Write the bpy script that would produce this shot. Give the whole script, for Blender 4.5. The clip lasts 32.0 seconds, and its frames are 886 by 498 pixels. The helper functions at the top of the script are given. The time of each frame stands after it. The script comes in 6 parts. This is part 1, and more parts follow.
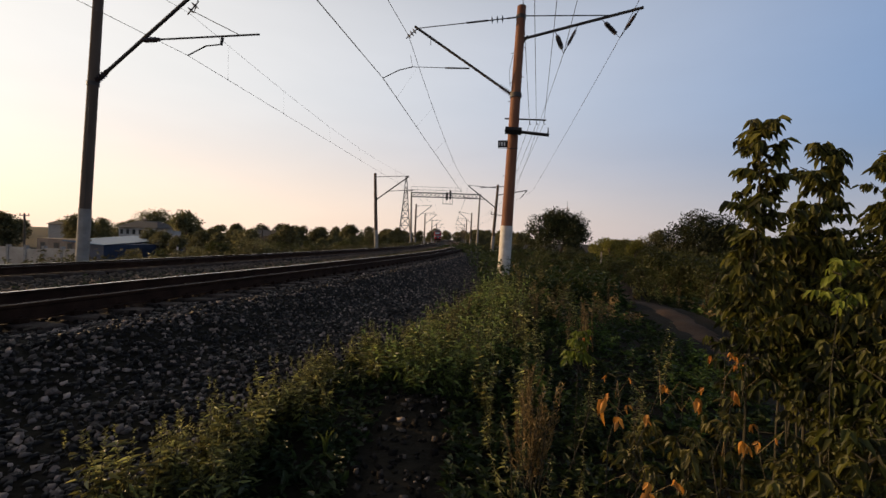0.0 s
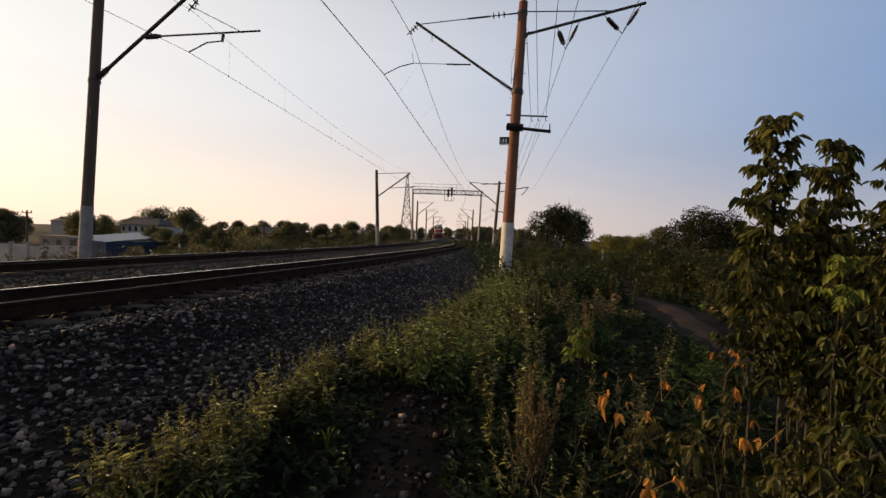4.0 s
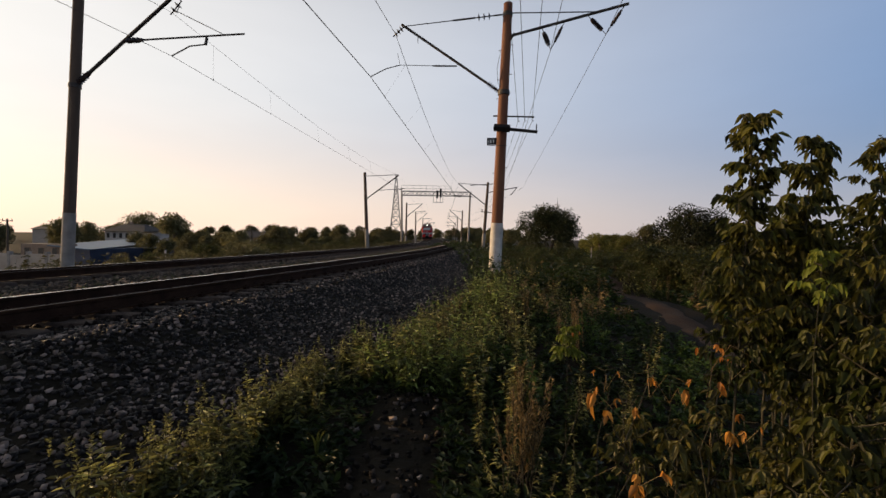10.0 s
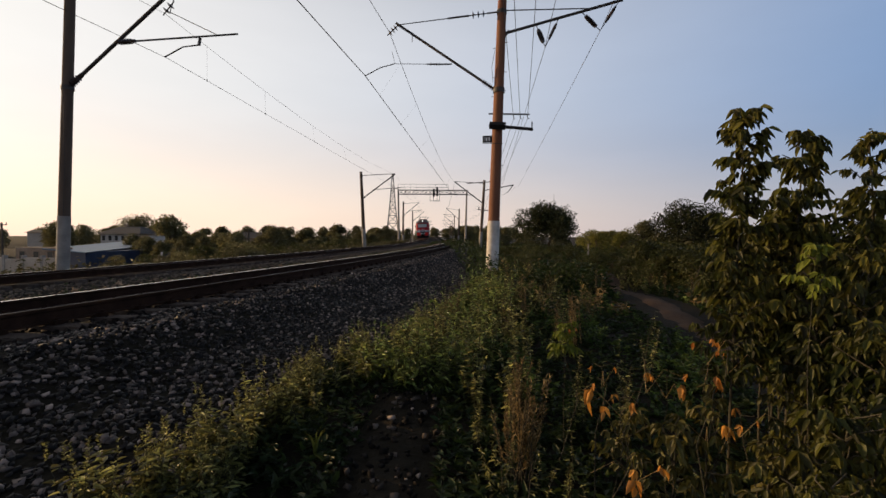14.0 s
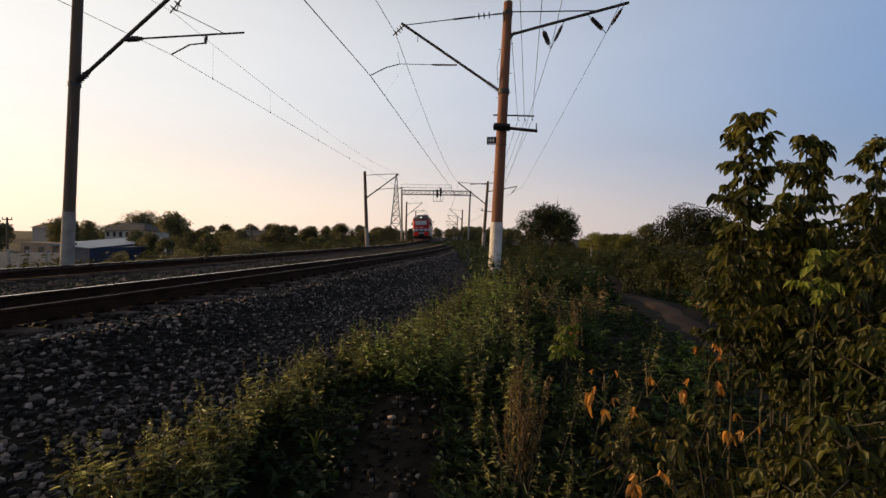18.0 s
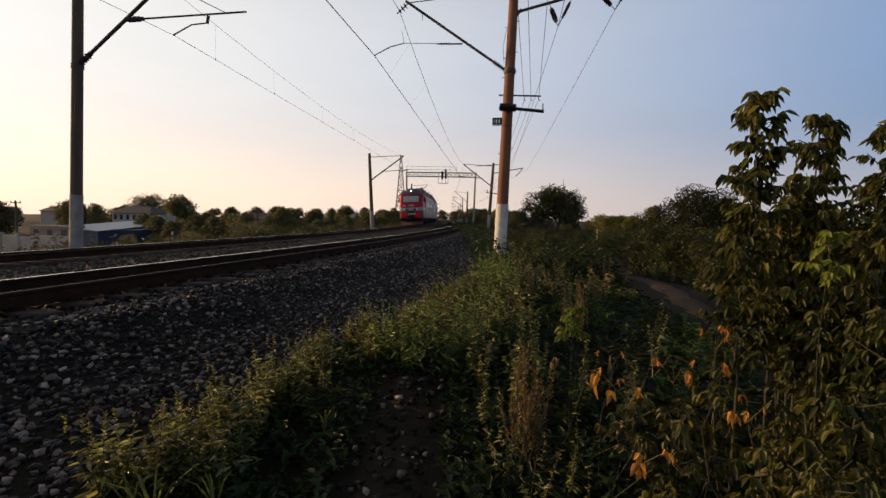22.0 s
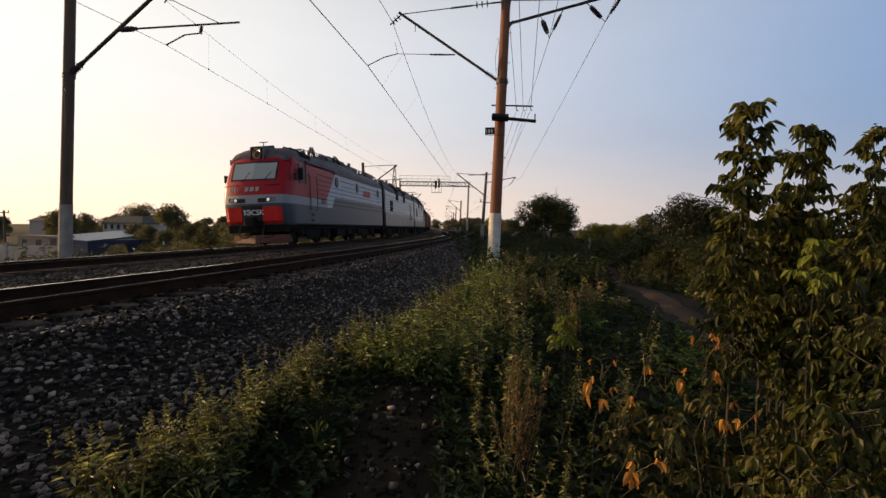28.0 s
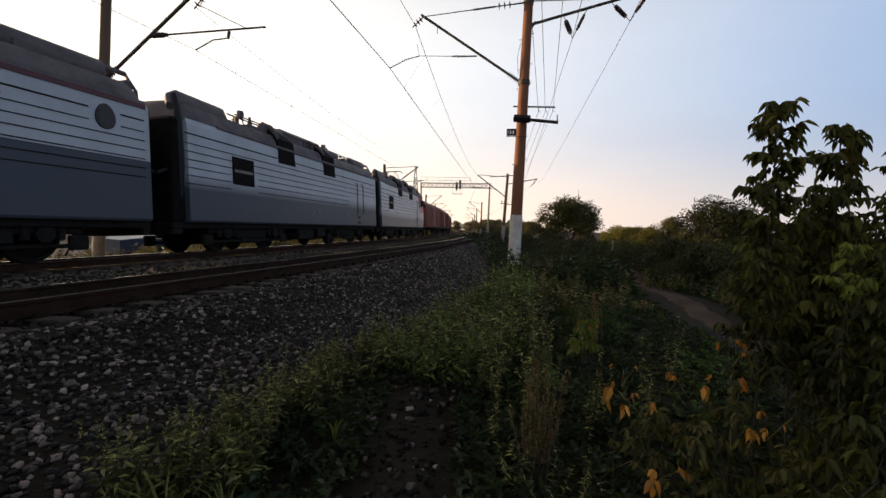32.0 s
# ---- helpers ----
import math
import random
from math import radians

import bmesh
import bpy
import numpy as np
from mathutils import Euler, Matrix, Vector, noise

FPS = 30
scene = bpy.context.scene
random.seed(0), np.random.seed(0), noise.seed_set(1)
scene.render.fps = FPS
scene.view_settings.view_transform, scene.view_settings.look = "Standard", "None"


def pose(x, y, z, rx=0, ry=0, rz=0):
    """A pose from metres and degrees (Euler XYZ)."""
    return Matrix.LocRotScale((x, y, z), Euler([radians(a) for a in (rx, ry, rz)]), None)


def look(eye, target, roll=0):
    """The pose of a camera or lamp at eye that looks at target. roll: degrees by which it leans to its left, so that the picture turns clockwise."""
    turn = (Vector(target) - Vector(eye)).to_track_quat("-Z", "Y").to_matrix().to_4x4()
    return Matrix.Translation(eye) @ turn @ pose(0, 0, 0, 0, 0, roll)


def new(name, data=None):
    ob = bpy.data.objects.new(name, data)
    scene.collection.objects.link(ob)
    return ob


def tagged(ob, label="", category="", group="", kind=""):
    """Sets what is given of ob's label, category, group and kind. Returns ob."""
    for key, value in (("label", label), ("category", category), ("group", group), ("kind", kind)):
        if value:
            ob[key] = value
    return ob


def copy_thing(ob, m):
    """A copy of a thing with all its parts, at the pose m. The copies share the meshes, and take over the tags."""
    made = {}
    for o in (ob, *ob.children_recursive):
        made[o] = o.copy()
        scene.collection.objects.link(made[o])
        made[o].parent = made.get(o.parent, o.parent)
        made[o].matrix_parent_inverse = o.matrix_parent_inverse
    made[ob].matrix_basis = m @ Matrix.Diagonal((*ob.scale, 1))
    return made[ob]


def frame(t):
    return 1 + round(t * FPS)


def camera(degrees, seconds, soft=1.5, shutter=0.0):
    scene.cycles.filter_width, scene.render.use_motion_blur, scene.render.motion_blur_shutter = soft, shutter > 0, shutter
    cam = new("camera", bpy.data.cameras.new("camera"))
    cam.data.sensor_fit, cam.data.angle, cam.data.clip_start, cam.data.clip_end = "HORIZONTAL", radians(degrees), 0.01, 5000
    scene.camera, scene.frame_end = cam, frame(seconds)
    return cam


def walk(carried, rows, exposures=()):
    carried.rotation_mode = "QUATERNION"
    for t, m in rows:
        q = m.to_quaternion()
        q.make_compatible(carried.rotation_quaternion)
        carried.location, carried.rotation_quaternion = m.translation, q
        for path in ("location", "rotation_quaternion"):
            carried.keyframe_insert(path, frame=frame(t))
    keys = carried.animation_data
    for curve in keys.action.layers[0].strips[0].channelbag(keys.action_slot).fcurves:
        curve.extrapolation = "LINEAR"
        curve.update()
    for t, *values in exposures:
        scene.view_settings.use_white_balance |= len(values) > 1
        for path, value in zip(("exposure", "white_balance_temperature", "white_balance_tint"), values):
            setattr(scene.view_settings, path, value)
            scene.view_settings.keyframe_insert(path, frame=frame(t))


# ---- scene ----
cam = camera(89.3, 32.0)
EYE = 0.92
ROWS = [
    (0.0, -0.001, 0.00, -1.26, -1.93),
    (0.5, -0.002, 0.13, -1.16, -1.74),
    (1.0, -0.002, 0.24, -1.20, -1.81),
    (1.5, -0.002, 0.31, -1.31, -1.85),
    (2.0, -0.002, 0.17, -1.52, -1.92),
    (2.5, -0.003, 0.08, -1.77, -2.10),
    (3.0, -0.002, 0.19, -1.85, -2.04),
    (3.5, 0.000, 0.30, -1.79, -1.85),
    (5.5, 0.003, -0.42, -1.40, -2.11),
    (6.0, 0.005, -0.46, -1.40, -1.85),
    (6.5, 0.008, -0.54, -1.41, -1.72),
    (7.0, 0.008, -0.73, -1.58, -1.44),
    (7.5, 0.007, -0.82, -1.70, -1.61),
    (8.0, 0.006, -0.81, -1.90, -1.78),
    (8.5, 0.008, -0.92, -1.91, -1.73),
    (9.0, 0.011, -0.97, -1.76, -1.15),
    (9.5, 0.015, -1.40, -1.40, -0.95),
    (10.0, 0.019, -1.12, -1.46, -0.92),
    (10.5, 0.022, -1.36, -1.53, -0.75),
    (11.0, 0.022, -1.39, -1.76, -0.74),
    (11.5, 0.021, -1.20, -1.78, -0.76),
    (12.0, 0.021, -1.10, -1.72, -0.54),
    (12.5, 0.022, -1.27, -1.73, -0.47),
    (13.0, 0.025, -1.38, -1.72, -0.54),
    (13.5, 0.026, -1.48, -1.80, -0.35),
    (14.0, 0.028, -1.48, -1.65, -0.20),
    (14.5, 0.030, -1.39, -1.52, -0.63),
    (16.5, 0.030, -1.49, -1.87, -0.88),
    (17.0, 0.030, -1.09, -1.71, -0.72),
    (17.5, 0.030, -1.01, -1.44, -0.82),
    (18.0, 0.029, -1.12, -1.58, -0.97),
    (18.5, 0.028, -1.34, -1.75, -1.08),
    (19.0, 0.026, -1.10, -1.75, -1.41),
    (19.5, 0.025, -0.55, -2.24, -1.48),
    (20.0, 0.024, -0.29, -2.62, -1.34),
    (20.5, 0.023, -0.56, -2.77, -1.49),
    (21.0, 0.023, -0.37, -2.98, -1.27),
    (21.5, 0.022, -0.35, -3.43, -1.13),
    (22.0, 0.020, -0.47, -3.85, -0.85),
    (22.5, 0.020, -0.20, -3.67, -0.97),
    (23.0, 0.020, -0.08, -2.97, -1.48),
    (23.5, 0.021, 0.14, -2.73, -1.56),
    (24.0, 0.023, 0.01, -2.48, -1.73),
    (24.5, 0.026, -0.04, -2.27, -1.50),
    (25.0, 0.028, -0.44, -2.36, -1.43),
    (25.5, 0.029, -0.68, -2.12, -1.41),
    (27.5, 0.030, -1.36, -2.86, -0.78),
    (28.0, 0.030, -1.29, -2.69, -0.73),
    (28.5, 0.033, -1.52, -2.68, -0.48),
    (29.0, 0.037, -1.70, -3.46, -0.57),
    (29.5, 0.039, -1.87, -4.84, 0.37),
    (30.0, 0.042, -0.98, -5.43, 0.34),
    (30.5, 0.043, -0.62, -5.24, 0.86),
    (31.0, 0.041, 0.37, -5.09, 1.10),
    (31.5, 0.039, 0.89, -3.77, 0.08),
    (32.0, 0.037, 1.34, -2.54, -1.07),
]
# brightening of the picture as the train shades the foreground
walk(cam, [(t, pose(x, 0, EYE, 90 + pitch, roll, yaw)) for t, x, yaw, pitch, roll in ROWS],
     [(0, -0.18, 6500, 10), (20, -0.15, 6500, 10), (28, -0.02, 6700, 10), (29.5, 0.27, 7000, 10), (30.1, 0.42, 7400, 10), (30.6, 0.47, 7300, 10), (32, 0.38, 7100, 10)])

# ---- sky and sun ----
SUN_AZ, SUN_EL = 72.0, 10.0          # degrees to the left of +y, and above the horizon
world = bpy.data.worlds.new("world")
scene.world = world
world.use_nodes = True
wn = world.node_tree
sky = wn.nodes.new("ShaderNodeTexSky")
sky.sky_type = 'NISHITA'
sky.sun_disc = False
sky.sun_elevation = radians(SUN_EL)
sky.sun_rotation = radians(-SUN_AZ)
sky.air_density = 1.0
sky.dust_density = 2.0
sky.ozone_density = 1.5
_d = Vector((-math.sin(radians(SUN_AZ)) * math.cos(radians(SUN_EL)), math.cos(radians(SUN_AZ)) * math.cos(radians(SUN_EL)), math.sin(radians(SUN_EL))))


def evening_haze():
    """Bright haze over the clear sky: whiter towards the sun, pink at the horizon, fading to the zenith."""
    n, l = wn.nodes, wn.links

    def ranged(src, a, b, lo, hi, kind='SMOOTHSTEP'):
        q = n.new("ShaderNodeMapRange")
        q.interpolation_type = kind
        for i, v in enumerate((a, b, lo, hi)):
            q.inputs[i + 1].default_value = v
        l.new(src, q.inputs[0])
        return q.outputs[0]

    def mixed(k, a, b, blend='MIX'):
        q = n.new("ShaderNodeMix")
        q.data_type, q.blend_type = 'RGBA', blend
        for i, v in ((0, k), (6, a), (7, b)):
            if isinstance(v, (int, float)):
                q.inputs[i].default_value = v
            elif isinstance(v, tuple):
                q.inputs[i].default_value = (*v, 1)
            else:
                l.new(v, q.inputs[i])
        return q.outputs[2]

    co = n.new("ShaderNodeTexCoord")
    dot = n.new("ShaderNodeVectorMath")
    dot.operation = 'DOT_PRODUCT'
    l.new(co.outputs["Generated"], dot.inputs[0])
    dot.inputs[1].default_value = _d
    sep = n.new("ShaderNodeSeparateXYZ")
    l.new(co.outputs["Generated"], sep.inputs[0])
    z = sep.outputs[2]
    add = n.new("ShaderNodeMath")
    l.new(ranged(dot.outputs["Value"], -0.4, 0.93, 0, 1, 'LINEAR'), add.inputs[0])
    l.new(ranged(z, 0.0, 0.2, 0.22, 0.0), add.inputs[1])
    add.use_clamp = True
    col = mixed(add.outputs[0], HAZE_BLUE, HAZE_WARM)
    col = mixed(ranged(z, 0.0, 0.3, 1.0, 0.0), col, mixed(1.0, col, (1.13, 0.92, 0.79), 'MULTIPLY'))
    col = mixed(ranged(z, 0.35, 0.85, 0.0, 1.0), col, (0.065, 0.075, 0.095))
    clouds = n.new("ShaderNodeTexNoise")
    clouds.inputs["Scale"].default_value, clouds.inputs["Detail"].default_value = 5.0, 5.0
    mp = n.new("ShaderNodeMapping")
    mp.inputs["Scale"].default_value = (1, 1, 4)
    l.new(co.outputs["Generated"], mp.inputs[0])
    l.new(mp.outputs[0], clouds.inputs["Vector"])
    sc = n.new("ShaderNodeVectorMath")
    sc.operation = 'SCALE'
    l.new(col, sc.inputs[0])
    l.new(ranged(clouds.outputs[0], 0.35, 0.75, 0.99, 1.015), sc.inputs["Scale"])
    clear = n.new("ShaderNodeVectorMath")
    clear.operation = 'MULTIPLY_ADD'
    l.new(sky.outputs[0], clear.inputs[0])
    clear.inputs[1].default_value = (CLEAR, CLEAR, CLEAR)
    l.new(sc.outputs[0], clear.inputs[2])
    l.new(clear.outputs[0], n["Background"].inputs[0])
    n["Background"].inputs[1].default_value = 1.0


HAZE_BLUE, HAZE_WARM, CLEAR = (0.238, 0.352, 0.575), (1.03, 0.985, 0.925), 0.022
evening_haze()
sun = new("sun", bpy.data.lights.new("sun", 'SUN'))
sun.data.energy = 5.0
sun.data.angle = radians(0.6)
sun.data.color = (1.0, 0.665, 0.335)
sun.matrix_world = look(_d * 100, (0, 0, 0))


# ---- materials ----
def material(name, c1, c2=None, rough=0.7, metal=0.0, scale=3.0, fine=40.0, bump=0.15, island=0.0, obrand=0.0, translucent=0.0, spec=0.5, stretch=(1, 1, 1), detail=5.0, sparkle=None):
    """Two-scale noise between two colours, with fine relief; island/obrand vary the brightness piece by piece, sparkle (power, low, high) unevenly."""
    m = bpy.data.materials.new(name)
    m.use_nodes = True
    n, l = m.node_tree.nodes, m.node_tree.links
    b = n["Principled BSDF"]
    c2 = c2 or tuple(0.7 * v for v in c1)
    co = n.new("ShaderNodeTexCoord")
    mp = n.new("ShaderNodeMapping")
    mp.inputs["Scale"].default_value = stretch
    l.new(co.outputs["Object"], mp.inputs[0])
    big, small = n.new("ShaderNodeTexNoise"), n.new("ShaderNodeTexNoise")
    big.inputs["Scale"].default_value, small.inputs["Scale"].default_value = scale, fine
    big.inputs["Detail"].default_value = small.inputs["Detail"].default_value = detail
    l.new(mp.outputs[0], big.inputs["Vector"])
    l.new(mp.outputs[0], small.inputs["Vector"])
    add = n.new("ShaderNodeMath")
    add.operation = 'MULTIPLY_ADD'
    add.inputs[1].default_value = 0.35
    l.new(small.outputs[0], add.inputs[0])
    l.new(big.outputs[0], add.inputs[2])
    ramp = n.new("ShaderNodeValToRGB")
    ramp.color_ramp.elements[0].position, ramp.color_ramp.elements[1].position = 0.48, 0.86
    ramp.color_ramp.elements[0].color, ramp.color_ramp.elements[1].color = (*c1, 1), (*c2, 1)
    l.new(add.outputs[0], ramp.inputs[0])
    col = ramp.outputs[0]
    for amount, kind in ((island, "g"), (obrand, "o")):
        if amount:
            if kind == "g":
                src = n.new("ShaderNodeNewGeometry").outputs["Random Per Island"]
            else:
                src = n.new("ShaderNodeObjectInfo").outputs["Random"]
            mr = n.new("ShaderNodeMapRange")
            mr.inputs[3].default_value, mr.inputs[4].default_value = 1 - amount, 1 + amount
            if sparkle:
                pw = n.new("ShaderNodeMath")
                pw.operation = 'POWER'
                pw.inputs[1].default_value = sparkle[0]
                l.new(src, pw.inputs[0])
                src = pw.outputs[0]
                mr.inputs[3].default_value, mr.inputs[4].default_value = sparkle[1:]
            l.new(src, mr.inputs[0])
            mul = n.new("ShaderNodeVectorMath")
            mul.operation = 'SCALE'
            l.new(col, mul.inputs[0])
            l.new(mr.outputs[0], mul.inputs["Scale"])
            col = mul.outputs[0]
    l.new(col, b.inputs["Base Color"])
    b.inputs["Roughness"].default_value = rough
    b.inputs["Metallic"].default_value = metal
    b.inputs["Specular IOR Level"].default_value = spec
    if bump:
        bp = n.new("ShaderNodeBump")
        bp.inputs["Strength"].default_value = min(1.0, bump * 2)
        bp.inputs["Distance"].default_value = 0.02
        l.new(small.outputs[0], bp.inputs["Height"])
        l.new(bp.outputs[0], b.inputs["Normal"])
    if translucent:
        tr = n.new("ShaderNodeBsdfTranslucent")
        l.new(col, tr.inputs[0])
        mix = n.new("ShaderNodeMixShader")
        mix.inputs[0].default_value = translucent
        l.new(b.outputs[0], mix.inputs[1])
        l.new(tr.outputs[0], mix.inputs[2])
        l.new(mix.outputs[0], n["Material Output"].inputs[0])
    return m


def glow(name, colour, strength):
    m = bpy.data.materials.new(name)
    m.use_nodes = True
    b = m.node_tree.nodes["Principled BSDF"]
    b.inputs["Base Color"].default_value = (*colour, 1)
    b.inputs["Emission Color"].default_value = (*colour, 1)
    b.inputs["Emission Strength"].default_value = strength
    return m


def glass(name, colour=(0.03, 0.035, 0.04), rough=0.05):
    m = bpy.data.materials.new(name)
    m.use_nodes = True
    b = m.node_tree.nodes["Principled BSDF"]
    b.inputs["Base Color"].default_value = (*colour, 1)
    b.inputs["Roughness"].default_value = rough
    b.inputs["Specular IOR Level"].default_value = 0.5
    return m


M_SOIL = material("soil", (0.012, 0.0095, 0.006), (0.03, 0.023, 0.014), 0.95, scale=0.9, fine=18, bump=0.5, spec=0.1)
# sparkle paints both naturally light stones and sun glints into the ballast colour
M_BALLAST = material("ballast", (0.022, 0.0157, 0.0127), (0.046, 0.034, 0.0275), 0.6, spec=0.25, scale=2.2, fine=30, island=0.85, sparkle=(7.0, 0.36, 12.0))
# soil fouling, and the weeds' shade on the footpath, darken this stone colour
M_FOUL_SHADED = material("fouled_shaded_pebbles", (0.016, 0.0125, 0.010), (0.036, 0.028, 0.023), 0.8, spec=0.1, scale=2.2, fine=30, island=0.85, sparkle=(7.0, 0.36, 12.0))
M_OILY = material("oil_stained_ballast", (0.010, 0.007, 0.006), (0.024, 0.016, 0.012), 0.85, spec=0.1, scale=1.2, fine=30, island=0.5)
# the brightest of these stones carry painted sun glints as well
M_STONE = material("grey_stone", (0.0155, 0.0113, 0.0095), (0.032, 0.024, 0.0203), 0.6, spec=0.25, scale=6, fine=50, obrand=0.6, sparkle=(6.0, 0.4, 8.0))
M_DIRT = material("trodden_dirt", (0.055, 0.034, 0.022), (0.10, 0.063, 0.042), 0.95, scale=1.5, fine=25, bump=0.4, spec=0.1)
M_RAIL = material("rusty_rail", (0.020, 0.010, 0.006), (0.042, 0.021, 0.013), 0.85, 0.0, 4, 60, spec=0.08)
M_RAILTOP = material("polished_rail_head", (0.60, 0.57, 0.53), (0.72, 0.69, 0.64), 0.2, 1.0, 3, 40, bump=0.02)
M_RAILDULL = material("dull_rail_head", (0.16, 0.13, 0.11), (0.24, 0.2, 0.17), 0.45, 0.6, 3, 40, bump=0.02)
M_SLEEPER = material("oily_concrete", (0.05, 0.036, 0.029), (0.12, 0.09, 0.073), 0.9, spec=0.1, scale=3, fine=50, obrand=0.3)
M_CONCRETE = material("concrete", (0.25, 0.22, 0.19), (0.36, 0.32, 0.28), 0.9, scale=3, fine=60)
M_POLE = material("weathered_brown_concrete", (0.15, 0.052, 0.024), (0.21, 0.088, 0.044), 0.85, scale=2.5, fine=50, bump=0.25, stretch=(1, 1, 0.3))
M_POLE_DARK = material("grey_concrete_mast", (0.08, 0.052, 0.034), (0.13, 0.088, 0.06), 0.9, scale=2.5, fine=50, stretch=(1, 1, 0.3))
M_WHITEWASH = material("whitewash", (0.44, 0.39, 0.34), (0.62, 0.58, 0.53), 0.9, scale=4, fine=40, bump=0.2)
M_IRON = material("dark_painted_iron", (0.035, 0.03, 0.03), (0.07, 0.058, 0.05), 0.6, 0.4, 5, 60)
M_GALV = material("dull_galvanised_steel", (0.13, 0.12, 0.115), (0.2, 0.185, 0.175), 0.55, 0.6, 4, 50)
M_GREYWASH = material("dirty_grey_wash", (0.22, 0.195, 0.17), (0.32, 0.285, 0.25), 0.9, scale=4, fine=40, bump=0.2)
M_INSUL = material("brown_porcelain", (0.03, 0.02, 0.018), (0.06, 0.04, 0.035), 0.25, scale=8, fine=30, bump=0)
M_WIRE = material("copper_wire", (0.05, 0.04, 0.035), (0.08, 0.065, 0.055), 0.5, 0.5, 4, 30, bump=0)
M_BLACK = material("black_paint", (0.012, 0.012, 0.013), (0.03, 0.028, 0.027), 0.6, spec=0.2, scale=6, fine=40)
M_LETTER = material("white_lettering", (0.7, 0.7, 0.68), (0.8, 0.8, 0.78), 0.6, bump=0)

LEAF = dict(rough=0.5, spec=0.3, bump=0, scale=1.5, fine=9)
# sparkle colours some leaves as if sunlit and leaves the others dark
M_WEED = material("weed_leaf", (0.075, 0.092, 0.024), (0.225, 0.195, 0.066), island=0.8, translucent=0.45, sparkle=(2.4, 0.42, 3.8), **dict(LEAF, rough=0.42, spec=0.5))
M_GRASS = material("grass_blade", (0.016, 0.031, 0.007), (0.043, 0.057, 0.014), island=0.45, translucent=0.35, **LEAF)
M_BUSH = material("bush_leaf", (0.033, 0.041, 0.01), (0.07, 0.07, 0.018), island=0.5, translucent=0.3, obrand=0.25, **LEAF)
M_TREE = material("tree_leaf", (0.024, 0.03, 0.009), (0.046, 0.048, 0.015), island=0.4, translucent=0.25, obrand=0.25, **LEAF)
# distance haze is put into this leaf colour as a paler olive
M_FAR = material("haze_paled_olive_leaf", (0.105, 0.1, 0.043), (0.165, 0.15, 0.068), island=0.4, translucent=0.4, obrand=0.3, **LEAF)
M_MAPLE = material("box_elder_leaf", (0.028, 0.038, 0.0075), (0.112, 0.1, 0.02), island=0.75, translucent=0.5, **LEAF)
M_LIME = material("young_yellow_green_leaf", (0.12, 0.15, 0.018), (0.18, 0.2, 0.03), island=0.25, translucent=0.45, **LEAF)
M_ORANGE = material("withered_orange_leaf", (0.36, 0.12, 0.02), (0.52, 0.27, 0.045), island=0.55, translucent=0.35, **LEAF)
M_DRY = material("dry_brown_seedhead", (0.13, 0.09, 0.035), (0.26, 0.18, 0.075), island=0.4, translucent=0.25, **LEAF)
M_BLADE = material("broad_grass_blade", (0.09, 0.11, 0.022), (0.2, 0.2, 0.05), obrand=0.4, translucent=0.45, **LEAF)
# evening sunlight on the young trees is put into this bright leaf colour
M_SUNNY = material("sunlit_yellow_green_leaf", (0.125, 0.125, 0.023), (0.2, 0.185, 0.042), island=0.4, translucent=0.4, obrand=0.2, **LEAF)
# shade low among the weeds is put into a darker leaf colour
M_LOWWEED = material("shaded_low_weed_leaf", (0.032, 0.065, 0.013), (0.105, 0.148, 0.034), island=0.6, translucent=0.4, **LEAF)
# low sunlight on the goosefoot is put into a lighter leaf colour
M_PALE = material("sun_paled_goosefoot_leaf", (0.066, 0.115, 0.024), (0.205, 0.222, 0.064), island=0.6, translucent=0.42, sparkle=(2.2, 0.42, 3.2), **dict(LEAF, rough=0.42, spec=0.5))
M_BANK = material("olive_bank_grass", (0.055, 0.056, 0.021), (0.12, 0.105, 0.045), island=0.5, translucent=0.35, **LEAF)
M_VERGE = material("dusty_brown_gravel", (0.09, 0.067, 0.05), (0.18, 0.136, 0.103), 0.9, scale=1.4, fine=30, island=0.4, spec=0.1)
M_YELLOWING = material("yellowing_box_elder_leaf", (0.06, 0.062, 0.014), (0.14, 0.115, 0.028), island=0.6, translucent=0.4, **LEAF)
M_STEM = material("green_brown_stem", (0.02, 0.017, 0.008), (0.042, 0.033, 0.015), 0.8, scale=8, fine=40, bump=0.1)
M_BARK = material("bark", (0.06, 0.045, 0.033), (0.11, 0.085, 0.06), 0.95, scale=5, fine=30, bump=0.4)


